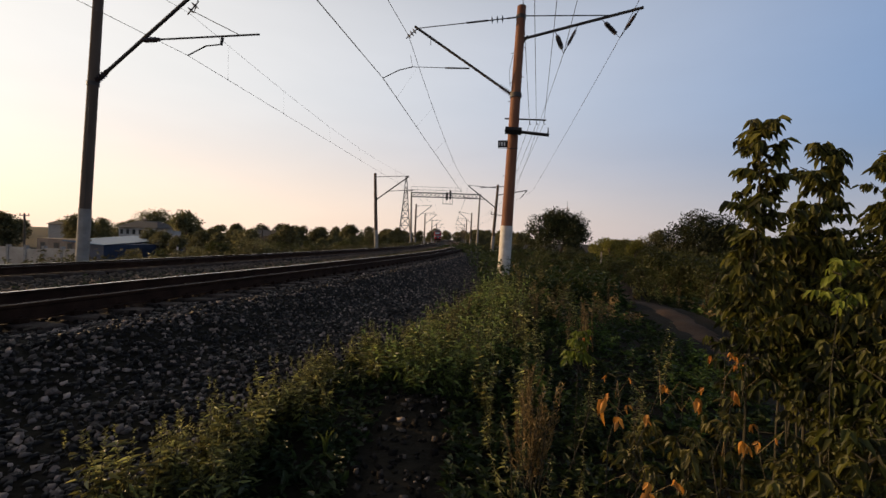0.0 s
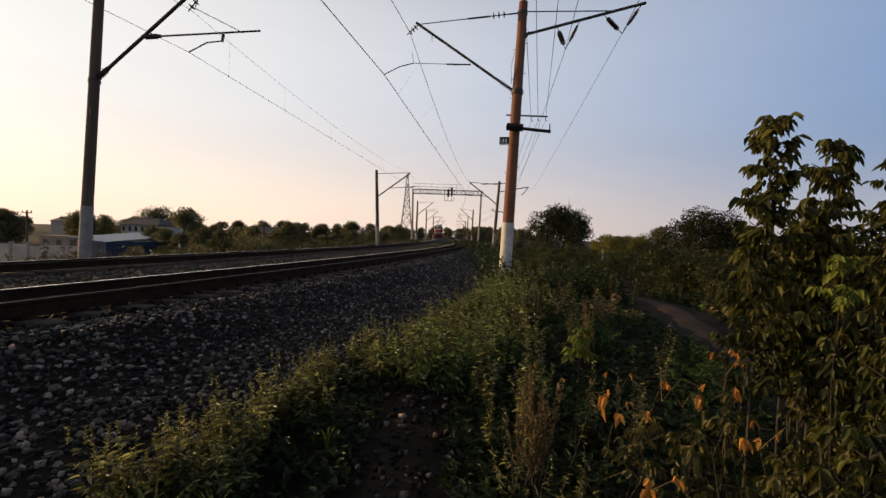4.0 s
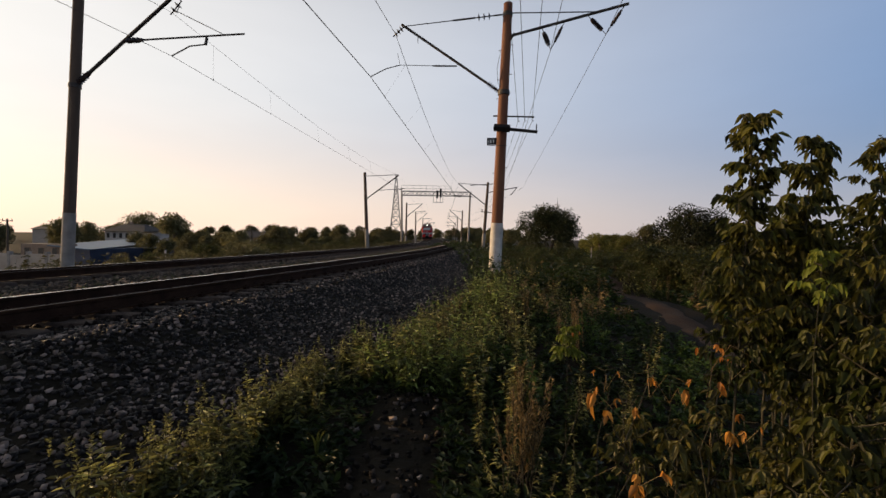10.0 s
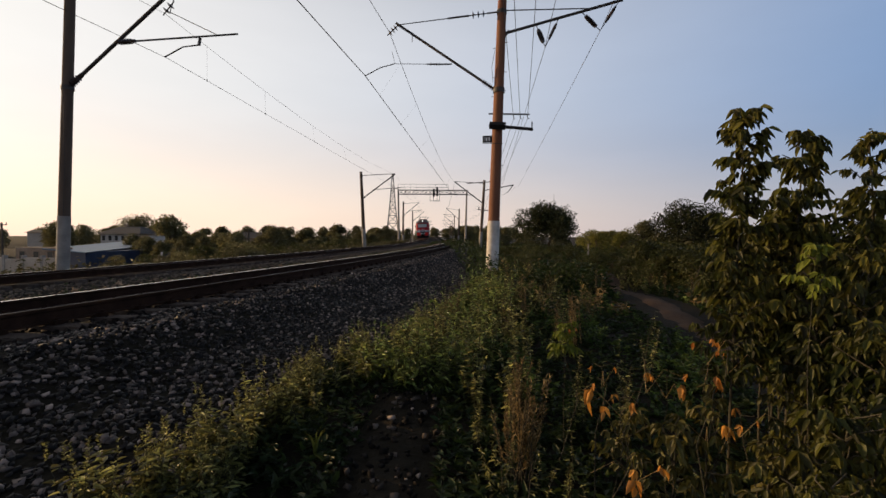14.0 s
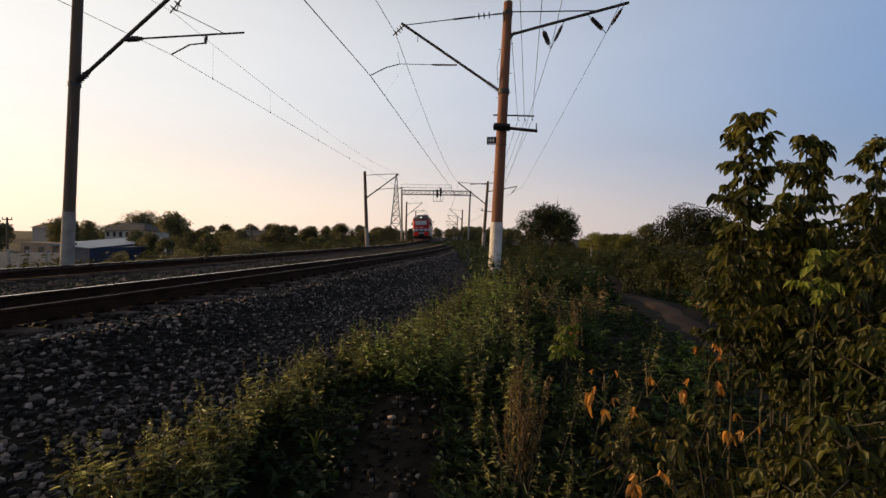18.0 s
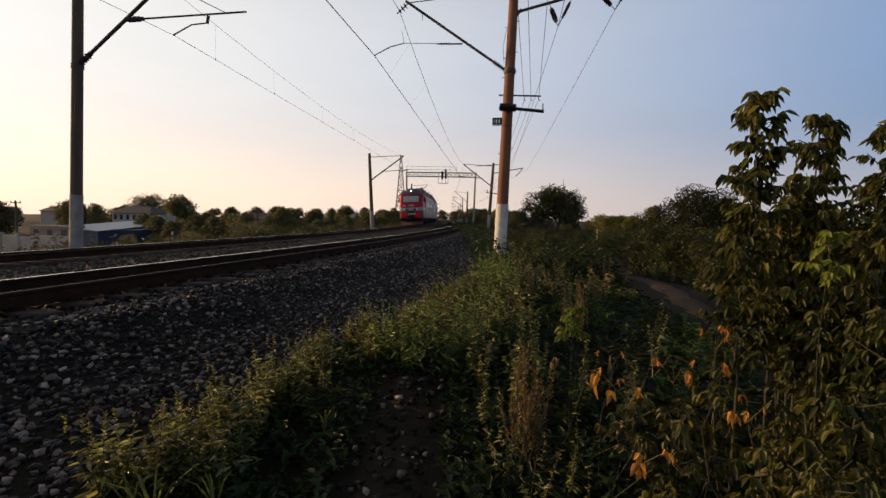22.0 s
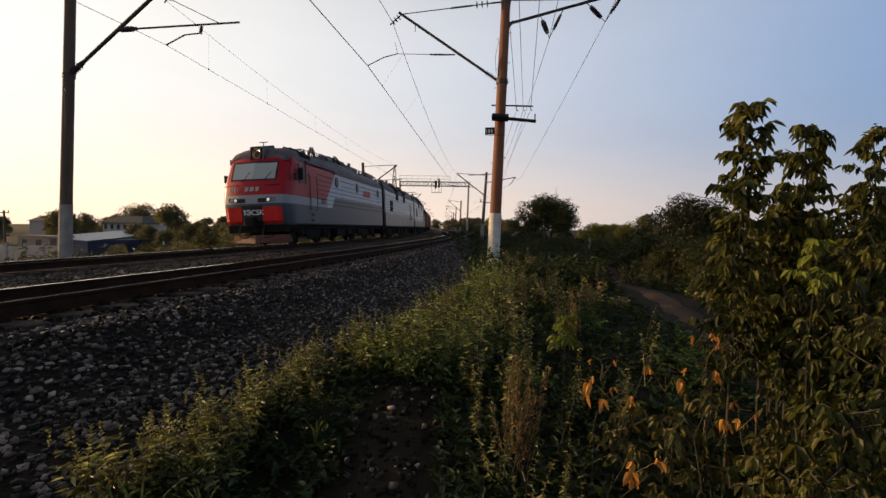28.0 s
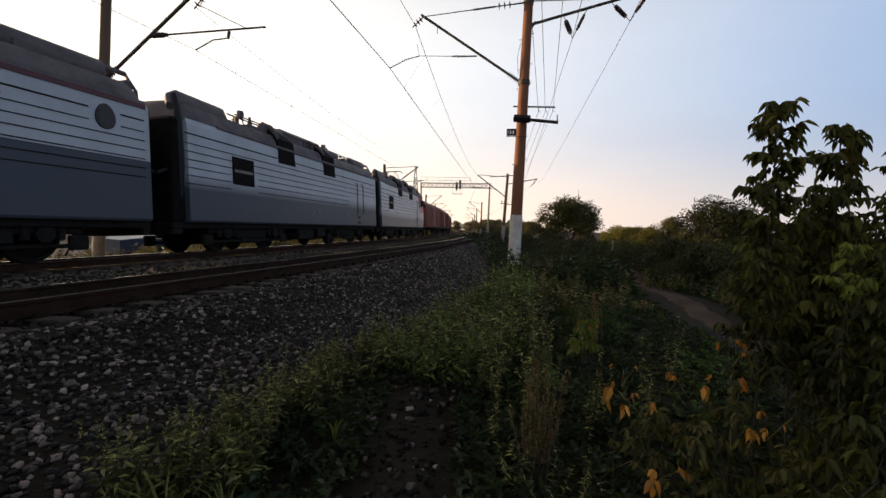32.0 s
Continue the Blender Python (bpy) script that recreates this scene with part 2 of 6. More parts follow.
# ---- mesh helpers ----
class Geo:
    """Collects vertices and faces for one mesh."""

    def __init__(self):
        self.v, self.f = [], []

    def add(self, v, f):
        k = len(self.v)
        self.v += [tuple(p) for p in v]
        self.f += [tuple(i + k for i in q) for q in f]
        return self

    def box(self, x0, x1, y0, y1, z0, z1, m=None):
        v = [Vector((x, y, z)) for x in (x0, x1) for y in (y0, y1) for z in (z0, z1)]
        if m:
            v = [m @ p for p in v]
        return self.add(v, [(0, 1, 3, 2), (4, 6, 7, 5), (0, 4, 5, 1), (2, 3, 7, 6), (0, 2, 6, 4), (1, 5, 7, 3)])

    def tube(self, pts, r, n=6, caps=True):
        pts = [Vector(p) for p in pts]
        rs = [float(q) for q in r] if isinstance(r, (list, tuple)) else [float(r)] * len(pts)
        rings = []
        for i, p in enumerate(pts):
            d = (pts[min(i + 1, len(pts) - 1)] - pts[max(i - 1, 0)]).normalized()
            a = d.orthogonal().normalized() if abs(d.z) > 0.9 else d.cross(Vector((0, 0, 1))).normalized()
            b = d.cross(a)
            rings.append([p + rs[i] * (math.cos(2 * math.pi * j / n) * a + math.sin(2 * math.pi * j / n) * b) for j in range(n)])
        return self.loft(rings, caps)

    def loft(self, rings, caps=True):
        n = len(rings[0])
        v = [p for r in rings for p in r]
        f = [(i * n + j, i * n + (j + 1) % n, (i + 1) * n + (j + 1) % n, (i + 1) * n + j) for i in range(len(rings) - 1) for j in range(n)]
        if caps:
            f += [tuple(range(n - 1, -1, -1)), tuple(range((len(rings) - 1) * n, len(rings) * n))]
        return self.add(v, f)

    def mesh(self, name, mat, smooth=False, bevel=0.0):
        me = bpy.data.meshes.new(name)
        me.from_pydata(self.v, [], self.f)
        bm = bmesh.new()
        bm.from_mesh(me)
        bmesh.ops.recalc_face_normals(bm, faces=bm.faces)
        if bevel:
            bmesh.ops.bevel(bm, geom=bm.edges[:], offset=bevel, segments=1, affect='EDGES', clamp_overlap=True)
        bm.to_mesh(me)
        bm.free()
        if smooth:
            me.polygons.foreach_set("use_smooth", [True] * len(me.polygons))
            me.set_sharp_from_angle(angle=radians(40))
        me.materials.append(mat)
        return me


def part(name, geo, mat, parent=None, label="", smooth=False, bevel=0.0):
    me = geo if isinstance(geo, bpy.types.Mesh) else geo.mesh(name, mat, smooth, bevel)
    ob = new(name, me)
    if parent:
        ob.parent = parent
    if label:
        ob["label"] = label
    return ob


def fast_mesh(name, v, f, mat, smooth=False):
    """A mesh from numpy arrays: v (n, 3), f (m, k)."""
    v, f = np.asarray(v, np.float32), np.asarray(f, np.int32)
    me = bpy.data.meshes.new(name)
    me.vertices.add(len(v))
    me.vertices.foreach_set("co", v.ravel())
    me.loops.add(f.size)
    me.loops.foreach_set("vertex_index", f.ravel())
    me.polygons.add(len(f))
    me.polygons.foreach_set("loop_start", np.arange(0, f.size, f.shape[1], dtype=np.int32))
    me.update(calc_edges=True)
    me.validate()
    if smooth:
        me.polygons.foreach_set("use_smooth", [True] * len(f))
    me.materials.append(mat)
    return me


RNG = np.random.default_rng(7)


def unit(a):
    return a / np.maximum(np.linalg.norm(a, axis=-1, keepdims=True), 1e-9)


def leaves(p, axis, length, width, droop=0.25, fold=0.25, roll=1.0):
    """Folded leaves of two quads each, growing from p along axis. Returns verts, faces."""
    n = len(p)
    axis = unit(axis)
    up = np.tile([0.0, 0.0, 1.0], (n, 1)) + RNG.normal(0, 0.45 * roll, (n, 3))
    side = unit(np.cross(axis, up))
    nor = np.cross(side, axis)
    length, width = np.broadcast_to(length, n)[:, None], np.broadcast_to(width, n)[:, None]
    sh = ((0, 0, 0), (0.3, 0.5, 1), (0.68, 0.36, 1), (1, 0, 0), (0.68, -0.36, 1), (0.3, -0.5, 1))
    v = np.empty((n, 6, 3))
    for i, (a, b, c) in enumerate(sh):
        v[:, i] = p + axis * length * a + side * width * b + nor * (c * fold * width * abs(b) * 2 - droop * length * a * a)
    base = np.arange(n)[:, None] * 6
    f = np.concatenate([base + np.array([0, 1, 2, 3]), base + np.array([0, 3, 4, 5])])
    return v.reshape(-1, 3), f


def stems(p0, p1, r, bend=0.0, n=3, seg=3):
    """Thin tapered three-sided stems from p0 to p1. Returns verts, faces."""
    m = len(p0)
    d = unit(p1 - p0)
    a = unit(np.cross(d, np.tile([0.3, 0.9, 0.1], (m, 1))))
    b = np.cross(d, a)
    off = RNG.normal(0, 1, (m, 1)) * bend * a + RNG.normal(0, 1, (m, 1)) * bend * b
    v = np.empty((m, seg + 1, n, 3))
    for i in range(seg + 1):
        q = i / seg
        c = p0 + (p1 - p0) * q + off * math.sin(q * math.pi)
        rr = np.broadcast_to(r, m)[:, None] * (1 - 0.75 * q)
        for j in range(n):
            w = 2 * math.pi * j / n
            v[:, i, j] = c + rr * (math.cos(w) * a + math.sin(w) * b)
    base = np.arange(m)[:, None] * (seg + 1) * n
    f = [base + np.array([i * n + j, i * n + (j + 1) % n, (i + 1) * n + (j + 1) % n, (i + 1) * n + j]) for i in range(seg) for j in range(n)]
    return v.reshape(-1, 3), np.concatenate(f)


def merged(*meshes):
    vs, fs, k = [], [], 0
    for v, f in meshes:
        vs.append(v)
        fs.append(f + k)
        k += len(v)
    return np.concatenate(vs), np.concatenate(fs)


# ---- the line of the railway ----
STEP = 0.5
_S = np.arange(-60, 460 + STEP / 2, STEP)
_K = np.where(_S < 0, -0.0035876, np.minimum(0, -0.0035876 + 0.000031224 * _S))
_H = np.concatenate([[0], np.cumsum((_K[1:] + _K[:-1]) / 2 * STEP)])
_H += 0.20178 - np.interp(0, _S, _H)
_X = np.concatenate([[0], np.cumsum(np.sin((_H[1:] + _H[:-1]) / 2) * STEP)])
_Y = np.concatenate([[0], np.cumsum(np.cos((_H[1:] + _H[:-1]) / 2) * STEP)])
_X += -9.395 - np.interp(0, _S, _X)
_Y += 13.754 - np.interp(0, _S, _Y)
NEAR = 5.97        # metres from the train's track to the empty track
RISE = 0.09        # metres by which the empty track lies higher
CANT = 2.5         # degrees by which both tracks lean into the curve


def heading(s):
    return float(np.interp(s, _S, _H))


def at(s, u, z=0.0):
    """The point u metres to the right of the train's track at s metres along it."""
    h = heading(s)
    return Vector((float(np.interp(s, _S, _X)) + u * math.cos(h), float(np.interp(s, _S, _Y)) - u * math.sin(h), z))


def site(s, u, z=0.0):
    """Where a mast or wire stands: set out from the older, slightly sharper alignment."""
    return at(s + 0.28, u + float(np.interp(s, (0.7, 5.1, 36, 43, 78, 96, 150, 230), (-0.29, -0.24, 0.02, 0.06, 0.33, 0.6, 1.87, 3.81))), z)


def track_pose(s, u=0.0, z=0.0, cant=CANT):
    p = at(s, u, z - 0.035)
    return pose(p.x, p.y, p.z, 0, -cant, -math.degrees(heading(s)))


def su_of(x, y):
    """Distances along and beside the train's track of many points."""
    x, y = np.asarray(x, float), np.asarray(y, float)
    i = np.concatenate([np.argmin((_X[None, ::4] - a[:, None]) ** 2 + (_Y[None, ::4] - b[:, None]) ** 2, axis=1)
                        for a, b in zip(np.array_split(x, max(1, len(x) // 2000)), np.array_split(y, max(1, len(x) // 2000)))]) * 4
    dx, dy, h = x - _X[i], y - _Y[i], _H[i]
    return _S[i] + dx * np.sin(h) + dy * np.cos(h), dx * np.cos(h) - dy * np.sin(h)


PROFILE_U = (-400, -60, -25, -9, -4.2, -3.0, -1.9, 1.9, 2.6, 3.4, 4.07, 7.87, 8.7, 9.6, 12.0, 14.5, 17, 20, 30, 60, 400)
PROFILE_Z = (-4.5, -3.6, -3.0, -1.5, -0.85, -0.5, -0.37, -0.25, -0.32, -0.32, -0.26, -0.115, -0.42, -0.56, -0.62, -0.7, -0.85, -0.95, -1.2, -1.8, -2.5)


def ground_z(x, y):
    x, y = np.atleast_1d(np.asarray(x, float)), np.atleast_1d(np.asarray(y, float))
    s, u = su_of(x, y)
    z = np.interp(u, PROFILE_U, PROFILE_Z)
    rough = np.clip((np.abs(u - 3.0) - 6.2) / 10, 0, 1)
    z += rough * 0.07 * (np.sin(x * 1.1 + 0.7 * y) + np.sin(0.83 * y - 0.5 * x + 2)) + 0.015 * np.sin(5 * x) * np.sin(4.3 * y)
    return z


def gz(x, y):
    return float(ground_z([x], [y])[0])


# ---- ground ----
def build_ground():
    xs = np.concatenate([-np.geomspace(1600, 40, 26), np.linspace(-38, -16, 20), np.linspace(-15, 12, 110), np.linspace(12.5, 40, 36), np.geomspace(43, 1600, 26)])
    ys = np.concatenate([np.linspace(-200, -24, 12), np.linspace(-20, -2, 16), np.linspace(-1.5, 30, 126), np.linspace(31, 110, 60), np.geomspace(114, 2600, 36)])
    gx, gy = np.meshgrid(xs, ys)
    z = ground_z(gx.ravel(), gy.ravel())
    v = np.column_stack([gx.ravel(), gy.ravel(), z])
    i = np.arange(len(ys) - 1)[:, None] * len(xs) + np.arange(len(xs) - 1)[None, :]
    i = i.ravel()
    f = np.column_stack([i, i + 1, i + 1 + len(xs), i + len(xs)])
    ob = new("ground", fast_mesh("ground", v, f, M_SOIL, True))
    tagged(ob, "dark earth embankment and flat weedy land beside the railway", "ground", kind="structure")
    return ob


ground = build_ground()


def strip(name, pts, width, mat, lift, label):
    """A trodden strip that lies on the ground along pts."""
    pts = [Vector((x, y, 0)) for x, y in pts]
    dense = [a.lerp(b, k / 12) for a, b in zip(pts, pts[1:]) for k in range(12)] + [pts[-1]]
    rows = []
    for i, p in enumerate(dense):
        d = (dense[min(i + 1, len(dense) - 1)] - dense[max(i - 1, 0)]).normalized()
        side = Vector((d.y, -d.x, 0))
        w = width * (1 + 0.18 * math.sin(i * 0.9) + 0.1 * math.sin(i * 2.3))
        rows.append([p + side * w * k for k in (-0.5, -0.25, 0, 0.25, 0.5)])
    fl = [q for r in rows for q in r]
    z = ground_z([q.x for q in fl], [q.y for q in fl])
    v = [(q.x, q.y, zz + lift * (1 if j % 5 in (1, 2, 3) else -1)) for j, (q, zz) in enumerate(zip(fl, z))]
    f = [(5 * i + j, 5 * i + j + 1, 5 * i + j + 6, 5 * i + j + 5) for i in range(len(rows) - 1) for j in range(4)]
    ob = new(name, fast_mesh(name, v, f, mat, True))
    return tagged(ob, label, "path", kind="structure")


strip("dirt_path", [(3.7, 3.2), (4.4, 5.6), (4.9, 7.5), (5.1, 8.8), (5.65, 11.4), (6.3, 15), (8, 20)], 0.78, M_DIRT, 0.03, "bare trodden dirt path between the weeds")
strip("footpath", [(0.2, -3), (-0.1, 0), (-0.25, 2.5), (-0.2, 4.2)], 0.55, M_SOIL, 0.025, "narrow stony footpath between the weeds")


# ---- tracks ----
def build_track(name, u, s0, s1, label, rise=0.0):
    track = tagged(new(name), label, "railway track", kind="structure")
    prof = [(-0.066, -0.18), (0.066, -0.18), (0.066, -0.166), (0.018, -0.148), (0.010, -0.05), (0.036, -0.038), (0.036, -0.004)]
    prof = prof + [(-0.036, -0.006), (-0.036, -0.038), (-0.010, -0.05), (-0.018, -0.148), (-0.066, -0.166)]
    head = [(-0.034, -0.006), (0.034, -0.006), (0.034, -0.002), (0.026, 0.0), (-0.026, 0.0), (-0.034, -0.002)]
    stations = np.concatenate([np.arange(s0, 110, 1.5), np.arange(110, s1, 6)])
    for side in (-0.796, 0.796):
        g, t = Geo(), Geo()
        g.loft([[track_pose(s, u, rise) @ Vector((side + a, 0, b)) for a, b in prof] for s in stations])
        worn = 1.0 if side < 0 else 0.14
        t.loft([[track_pose(s, u, rise) @ Vector((side + a * worn - (0.02 if side > 0 else 0), 0, b)) for a, b in head] for s in stations])
        rail = part("rail", g, M_RAIL, track)
        part("running_surface", t, M_RAILTOP if side < 0 else M_RAILDULL, rail, "worn shining top of the rail")
    # one concrete sleeper, low in the middle, with its rail seats
    sl = Geo()
    sec = lambda x, w, h: [(x, -w / 2 - 0.02, -0.38), (x, w / 2 + 0.02, -0.38), (x, w / 2 - 0.03, h), (x, -w / 2 + 0.03, h)]
    sl.loft([sec(x, w, h) for x, w, h in ((-1.35, 0.27, -0.215), (-1.3, 0.28, -0.2), (-0.55, 0.28, -0.195), (-0.3, 0.24, -0.225), (0.3, 0.24, -0.225), (0.55, 0.28, -0.195), (1.3, 0.28, -0.2), (1.35, 0.27, -0.215))])
    me = sl.mesh("sleeper", M_SLEEPER)
    clip = Geo()
    for x in (-0.796, 0.796):
        for dx in (-0.1, 0.1):
            clip.box(x + dx - 0.035, x + dx + 0.035, -0.05, 0.05, -0.2, -0.145)
            clip.tube([(x + dx, 0, -0.15), (x + dx, 0, -0.115)], 0.016, 6)
    cm = clip.mesh("rail_fastening", M_RAIL)
    k = 0
    s = s0 + 1
    while s < 118:
        o = part("sleeper", me, None, track)
        o.matrix_basis = track_pose(s + 0.015 * math.sin(k * 7.1), u, rise)
        if s < 34 and u > 1:
            part("rail_fastening", cm, None, o)
        s += 0.545
        k += 1
    return track


build_track("empty_track", NEAR, -18, 440, "empty railway track with rusty rails on concrete sleepers", RISE)
build_track("train_track", 0.0, -24, 440, "railway track under the train on concrete sleepers")


# ---- overhead line ----
def insulator(p0, p1, discs, r, parent, core=0.02):
    """A string of porcelain discs between two points."""
    p0, p1 = Vector(p0), Vector(p1)
    g = Geo()
    g.tube([p0, p1], core, 6)
    d = (p1 - p0)
    for i in range(discs):
        c = p0 + d * (0.15 + 0.7 * (i + 0.5) / discs)
        h = d.normalized() * min(0.03, 0.3 * d.length / discs)
        g.tube([c - h, c - h * 0.2, c + h], [r * 0.35, r, r * 0.4], 10)
    return part("insulator", g, M_INSUL, parent, smooth=True)


def rod(name, pts, r, parent, mat=None, n=8, label=""):
    return part(name, Geo().tube(pts, r, n), mat or M_IRON, parent, label, smooth=True)


def shaft(base, top, r0, r1, mat, parent, white=0.0, wash=None, name="shaft"):
    base, top = Vector(base), Vector(top)
    k = white / (top - base).length
    q = base.lerp(top, k)
    if white:
        part("washed_foot", Geo().tube([base, base.lerp(q, 0.5), q], [r0 * 1.02, r0 * 1.015, r0 * 1.01], 24), wash or M_WHITEWASH, parent, "pale washed foot of the mast", smooth=True)
    n = 8
    return part(name, Geo().tube([q.lerp(top, i / n) for i in range(n + 1)], [r0 + (r1 - r0) * (k + (1 - k) * i / n) for i in range(n + 1)], 24), mat, parent, smooth=True)


def bars(parent, m, widths, h, mat=None, gap=0.02, name="marking"):
    """Unreadable lettering as plain bars along x of the pose m."""
    x = 0.0
    for w in widths:
        part(name, Geo().box(x, x + w, -0.004, 0, 0, h, m), mat or M_LETTER, parent)
        x += w + gap


def mast_right():
    m = tagged(new("catenary_mast"), "tall brown concrete catenary mast with whitewashed foot beside the track", "catenary mast", "catenary masts")
    s0, ub = 5.11, 11.12
    P = lambda u, z, ds=0.0: site(s0 + ds, u, z)
    base, top = P(ub, -0.75), P(ub + 0.33, 9.72)
    shaft(base, top, 0.232, 0.165, M_POLE, m, 2.25)
    part("cap", Geo().tube([top, top + Vector((0, 0, 0.03))], [0.168, 0.15], 24), M_CONCRETE, m)
    ax = lambda z: ub + 0.33 * (z + 0.75) / 10.47
    # cantilever
    tip, foot = P(7.35, 9.2), P(ax(6.45) - 0.1, 6.42)
    st = rod("cantilever_strut", [tip, foot.lerp(tip, 0.14)], 0.05, m)
    insulator(foot, foot.lerp(tip, 0.16), 6, 0.1, m, 0.035)
    part("clamp", Geo().tube([P(ax(6.4), 6.33), P(ax(6.4), 6.5)], 0.22, 20), M_IRON, m)
    part("clamp", Geo().tube([P(ax(9.3), 9.25), P(ax(9.3), 9.4)], 0.185, 20), M_IRON, m)
    a, b = P(7.47, 9.13), P(ax(9.3) - 0.16, 9.34)
    rod("stay_rod", [a, a.lerp(b, 0.52)], 0.018, m)
    rod("stay_rod", [a.lerp(b, 0.5), a.lerp(b, 0.72)], 0.035, m)
    insulator(a.lerp(b, 0.7), a.lerp(b, 0.92), 3, 0.15, m)
    rod("stay_rod", [a.lerp(b, 0.9), b], 0.03, m)
    insulator(P(7.45, 9.12), P(7.0, 8.75), 3, 0.14, m)
    rod("hanger", [P(8.0, 8.72), P(8.0, 8.45)], 0.012, m)
    # registration arm
    rod("registration_rod", [P(9.55, 7.5), P(9.1, 7.52)], 0.03, m)
    insulator(P(9.2, 7.515), P(8.6, 7.55), 4, 0.05, m, 0.028)
    rod("registration_rod", [P(8.65, 7.55), P(7.3, 7.64)], 0.012, m)
    rod("registration_arm", [P(7.3, 7.64), P(6.75, 7.53), P(6.1, 7.24)], 0.02, m)
    rod("hanger", [P(7.3, 7.64), P(7.2, 8.1)], 0.008, m)
    # feeder bracket on the far side
    rod("feeder_bracket", [P(ax(8.5) + 0.1, 8.52), P(15.75, 9.44)], 0.055, m)
    part("bracket_foot", Geo().tube([P(ax(8.5) + 0.02, 8.25), P(ax(8.5) + 0.3, 8.62)], 0.05, 8), M_IRON, m)
    rod("bracket_stay", [P(ax(9.35) + 0.1, 9.38), P(14.7, 9.22)], 0.022, m)
    for u, z, a0, a1 in ((13.04, 7.93, 12.72, 13.5), (14.99, 8.4, 14.35, 15.6)):
        zz = lambda q: 8.52 + (q - 11.6) * 0.225
        a, b, c = P(a0, zz(a0) - 0.05), P(a1, zz(a1) - 0.05), P(u, z)
        rod("hanger", [a, c], 0.014, m)
        rod("hanger", [b, c], 0.014, m)
        insulator(a.lerp(c, 0.18), a.lerp(c, 0.78), 11, 0.095, m, 0.07)
        insulator(b.lerp(c, 0.15), b.lerp(c, 0.7), 12, 0.062, m, 0.045)
    # crossarms, board and number plate
    rod("crossarm", [P(ax(5.5) - 0.35, 5.56), P(12.5, 5.48)], 0.03, m)
    for u in (11.9, 12.15, 12.42):
        rod("pin", [P(u, 5.5), P(u, 5.36), P(u + 0.06, 5.32)], 0.014, m)
    g = Geo()
    a, b = P(ax(5) - 0.3, 5.06, -0.25), P(12.62, 4.86, -0.25)
    g.tube([a, b], 0.06, 4)
    part("crossbeam", g, M_IRON, m)
    part("crossbeam", Geo().tube([P(ax(5) - 0.28, 5.05, -0.3), P(ax(5) + 0.32, 5.0, -0.3)], 0.14, 4), M_BLACK, m)
    rod("pin", [P(12.58, 4.88, -0.25), P(12.58, 5.14, -0.25)], 0.02, m)
    plate = track_pose(s0, ax(4.5) - 0.76, 4.45, 0)
    part("number_plate", Geo().box(0, 0.36, 0, 0.012, 0, 0.26, plate), M_BLACK, m, "small black number plate", bevel=0.004)
    bars(m, plate @ pose(0.05, -0.002, 0.06), (0.02, 0.045, 0.045), 0.13, gap=0.055)
    rod("plate_holder", [plate @ Vector((0, 0.02, -0.02)), plate @ Vector((0.75, 0.1, -0.02))], 0.012, m)
    for z in (0.6, 1.1, 3.4, 6.2, 6.9, 8.0):
        rod("step_bolt", [P(ax(z) - 0.15, z), P(ax(z) - 0.27, z)], 0.012, m)
        rod("step_bolt", [P(ax(z) + 0.15, z + 0.2), P(ax(z) + 0.27, z + 0.2)], 0.012, m)
    rod("earthing_cable", [P(ax(7.5) - 0.18, 7.9, -0.1), P(ax(7) - 0.28, 7.3, -0.1), P(ax(6.6) - 0.22, 6.7, -0.1)], 0.008, m)
    return m


def mast_left():
    m = tagged(new("catenary_mast"), "grey-brown concrete catenary mast beyond the train's track", "catenary mast", "catenary masts")
    s0, ub = 0.714, -2.93
    P = lambda u, z, ds=0.0: site(s0 + ds, u, z)
    base, top = P(ub - 0.03, -0.9), P(ub + 0.6, 10.2)
    shaft(base, top, 0.185, 0.145, M_POLE_DARK, m, 2.45, M_GREYWASH)
    foot, tip = P(-2.6, 5.75), P(1.9, 8.95)
    insulator(foot, foot.lerp(tip, 0.13), 5, 0.115, m, 0.075)
    rod("cantilever_strut", [foot.lerp(tip, 0.11), tip], 0.055, m)
    part("clamp", Geo().tube([P(-2.58, 5.7), P(-2.58, 5.83)], 0.185, 20), M_IRON, m)
    rod("stay_rod", [P(-2.45, 8.65), P(1.7, 8.85)], 0.025, m)
    knee = foot.lerp(tip, 0.43)
    insulator(knee, knee + (P(3.64, 7.08) - knee) * 0.16, 5, 0.09, m, 0.06)
    rod("registration_rod", [knee + (P(3.64, 7.08) - knee) * 0.14, P(3.64, 7.08)], 0.03, m)
    part("drop_bracket", Geo().tube([P(2.35, 7.05), P(2.3, 6.82)], 0.045, 6), M_IRON, m)
    rod("registration_arm", [P(2.3, 6.84), P(1.75, 6.82), P(1.09, 6.55)], 0.022, m)
    rod("hanger", [P(1.25, 7.95), P(2.95, 7.1)], 0.012, m)
    rod("hanger", [P(1.55, 8.6), P(1.3, 7.95)], 0.014, m)
    insulator(P(1.45, 8.25), P(1.05, 7.85), 2, 0.13, m)
    rod("earthing_cable", [P(-2.62, 5.5, -0.15), P(-2.5, 5.2, -0.2), P(-2.6, 3.0, -0.15), P(-2.75, 0.8, -0.12)], 0.008, m)
    return m


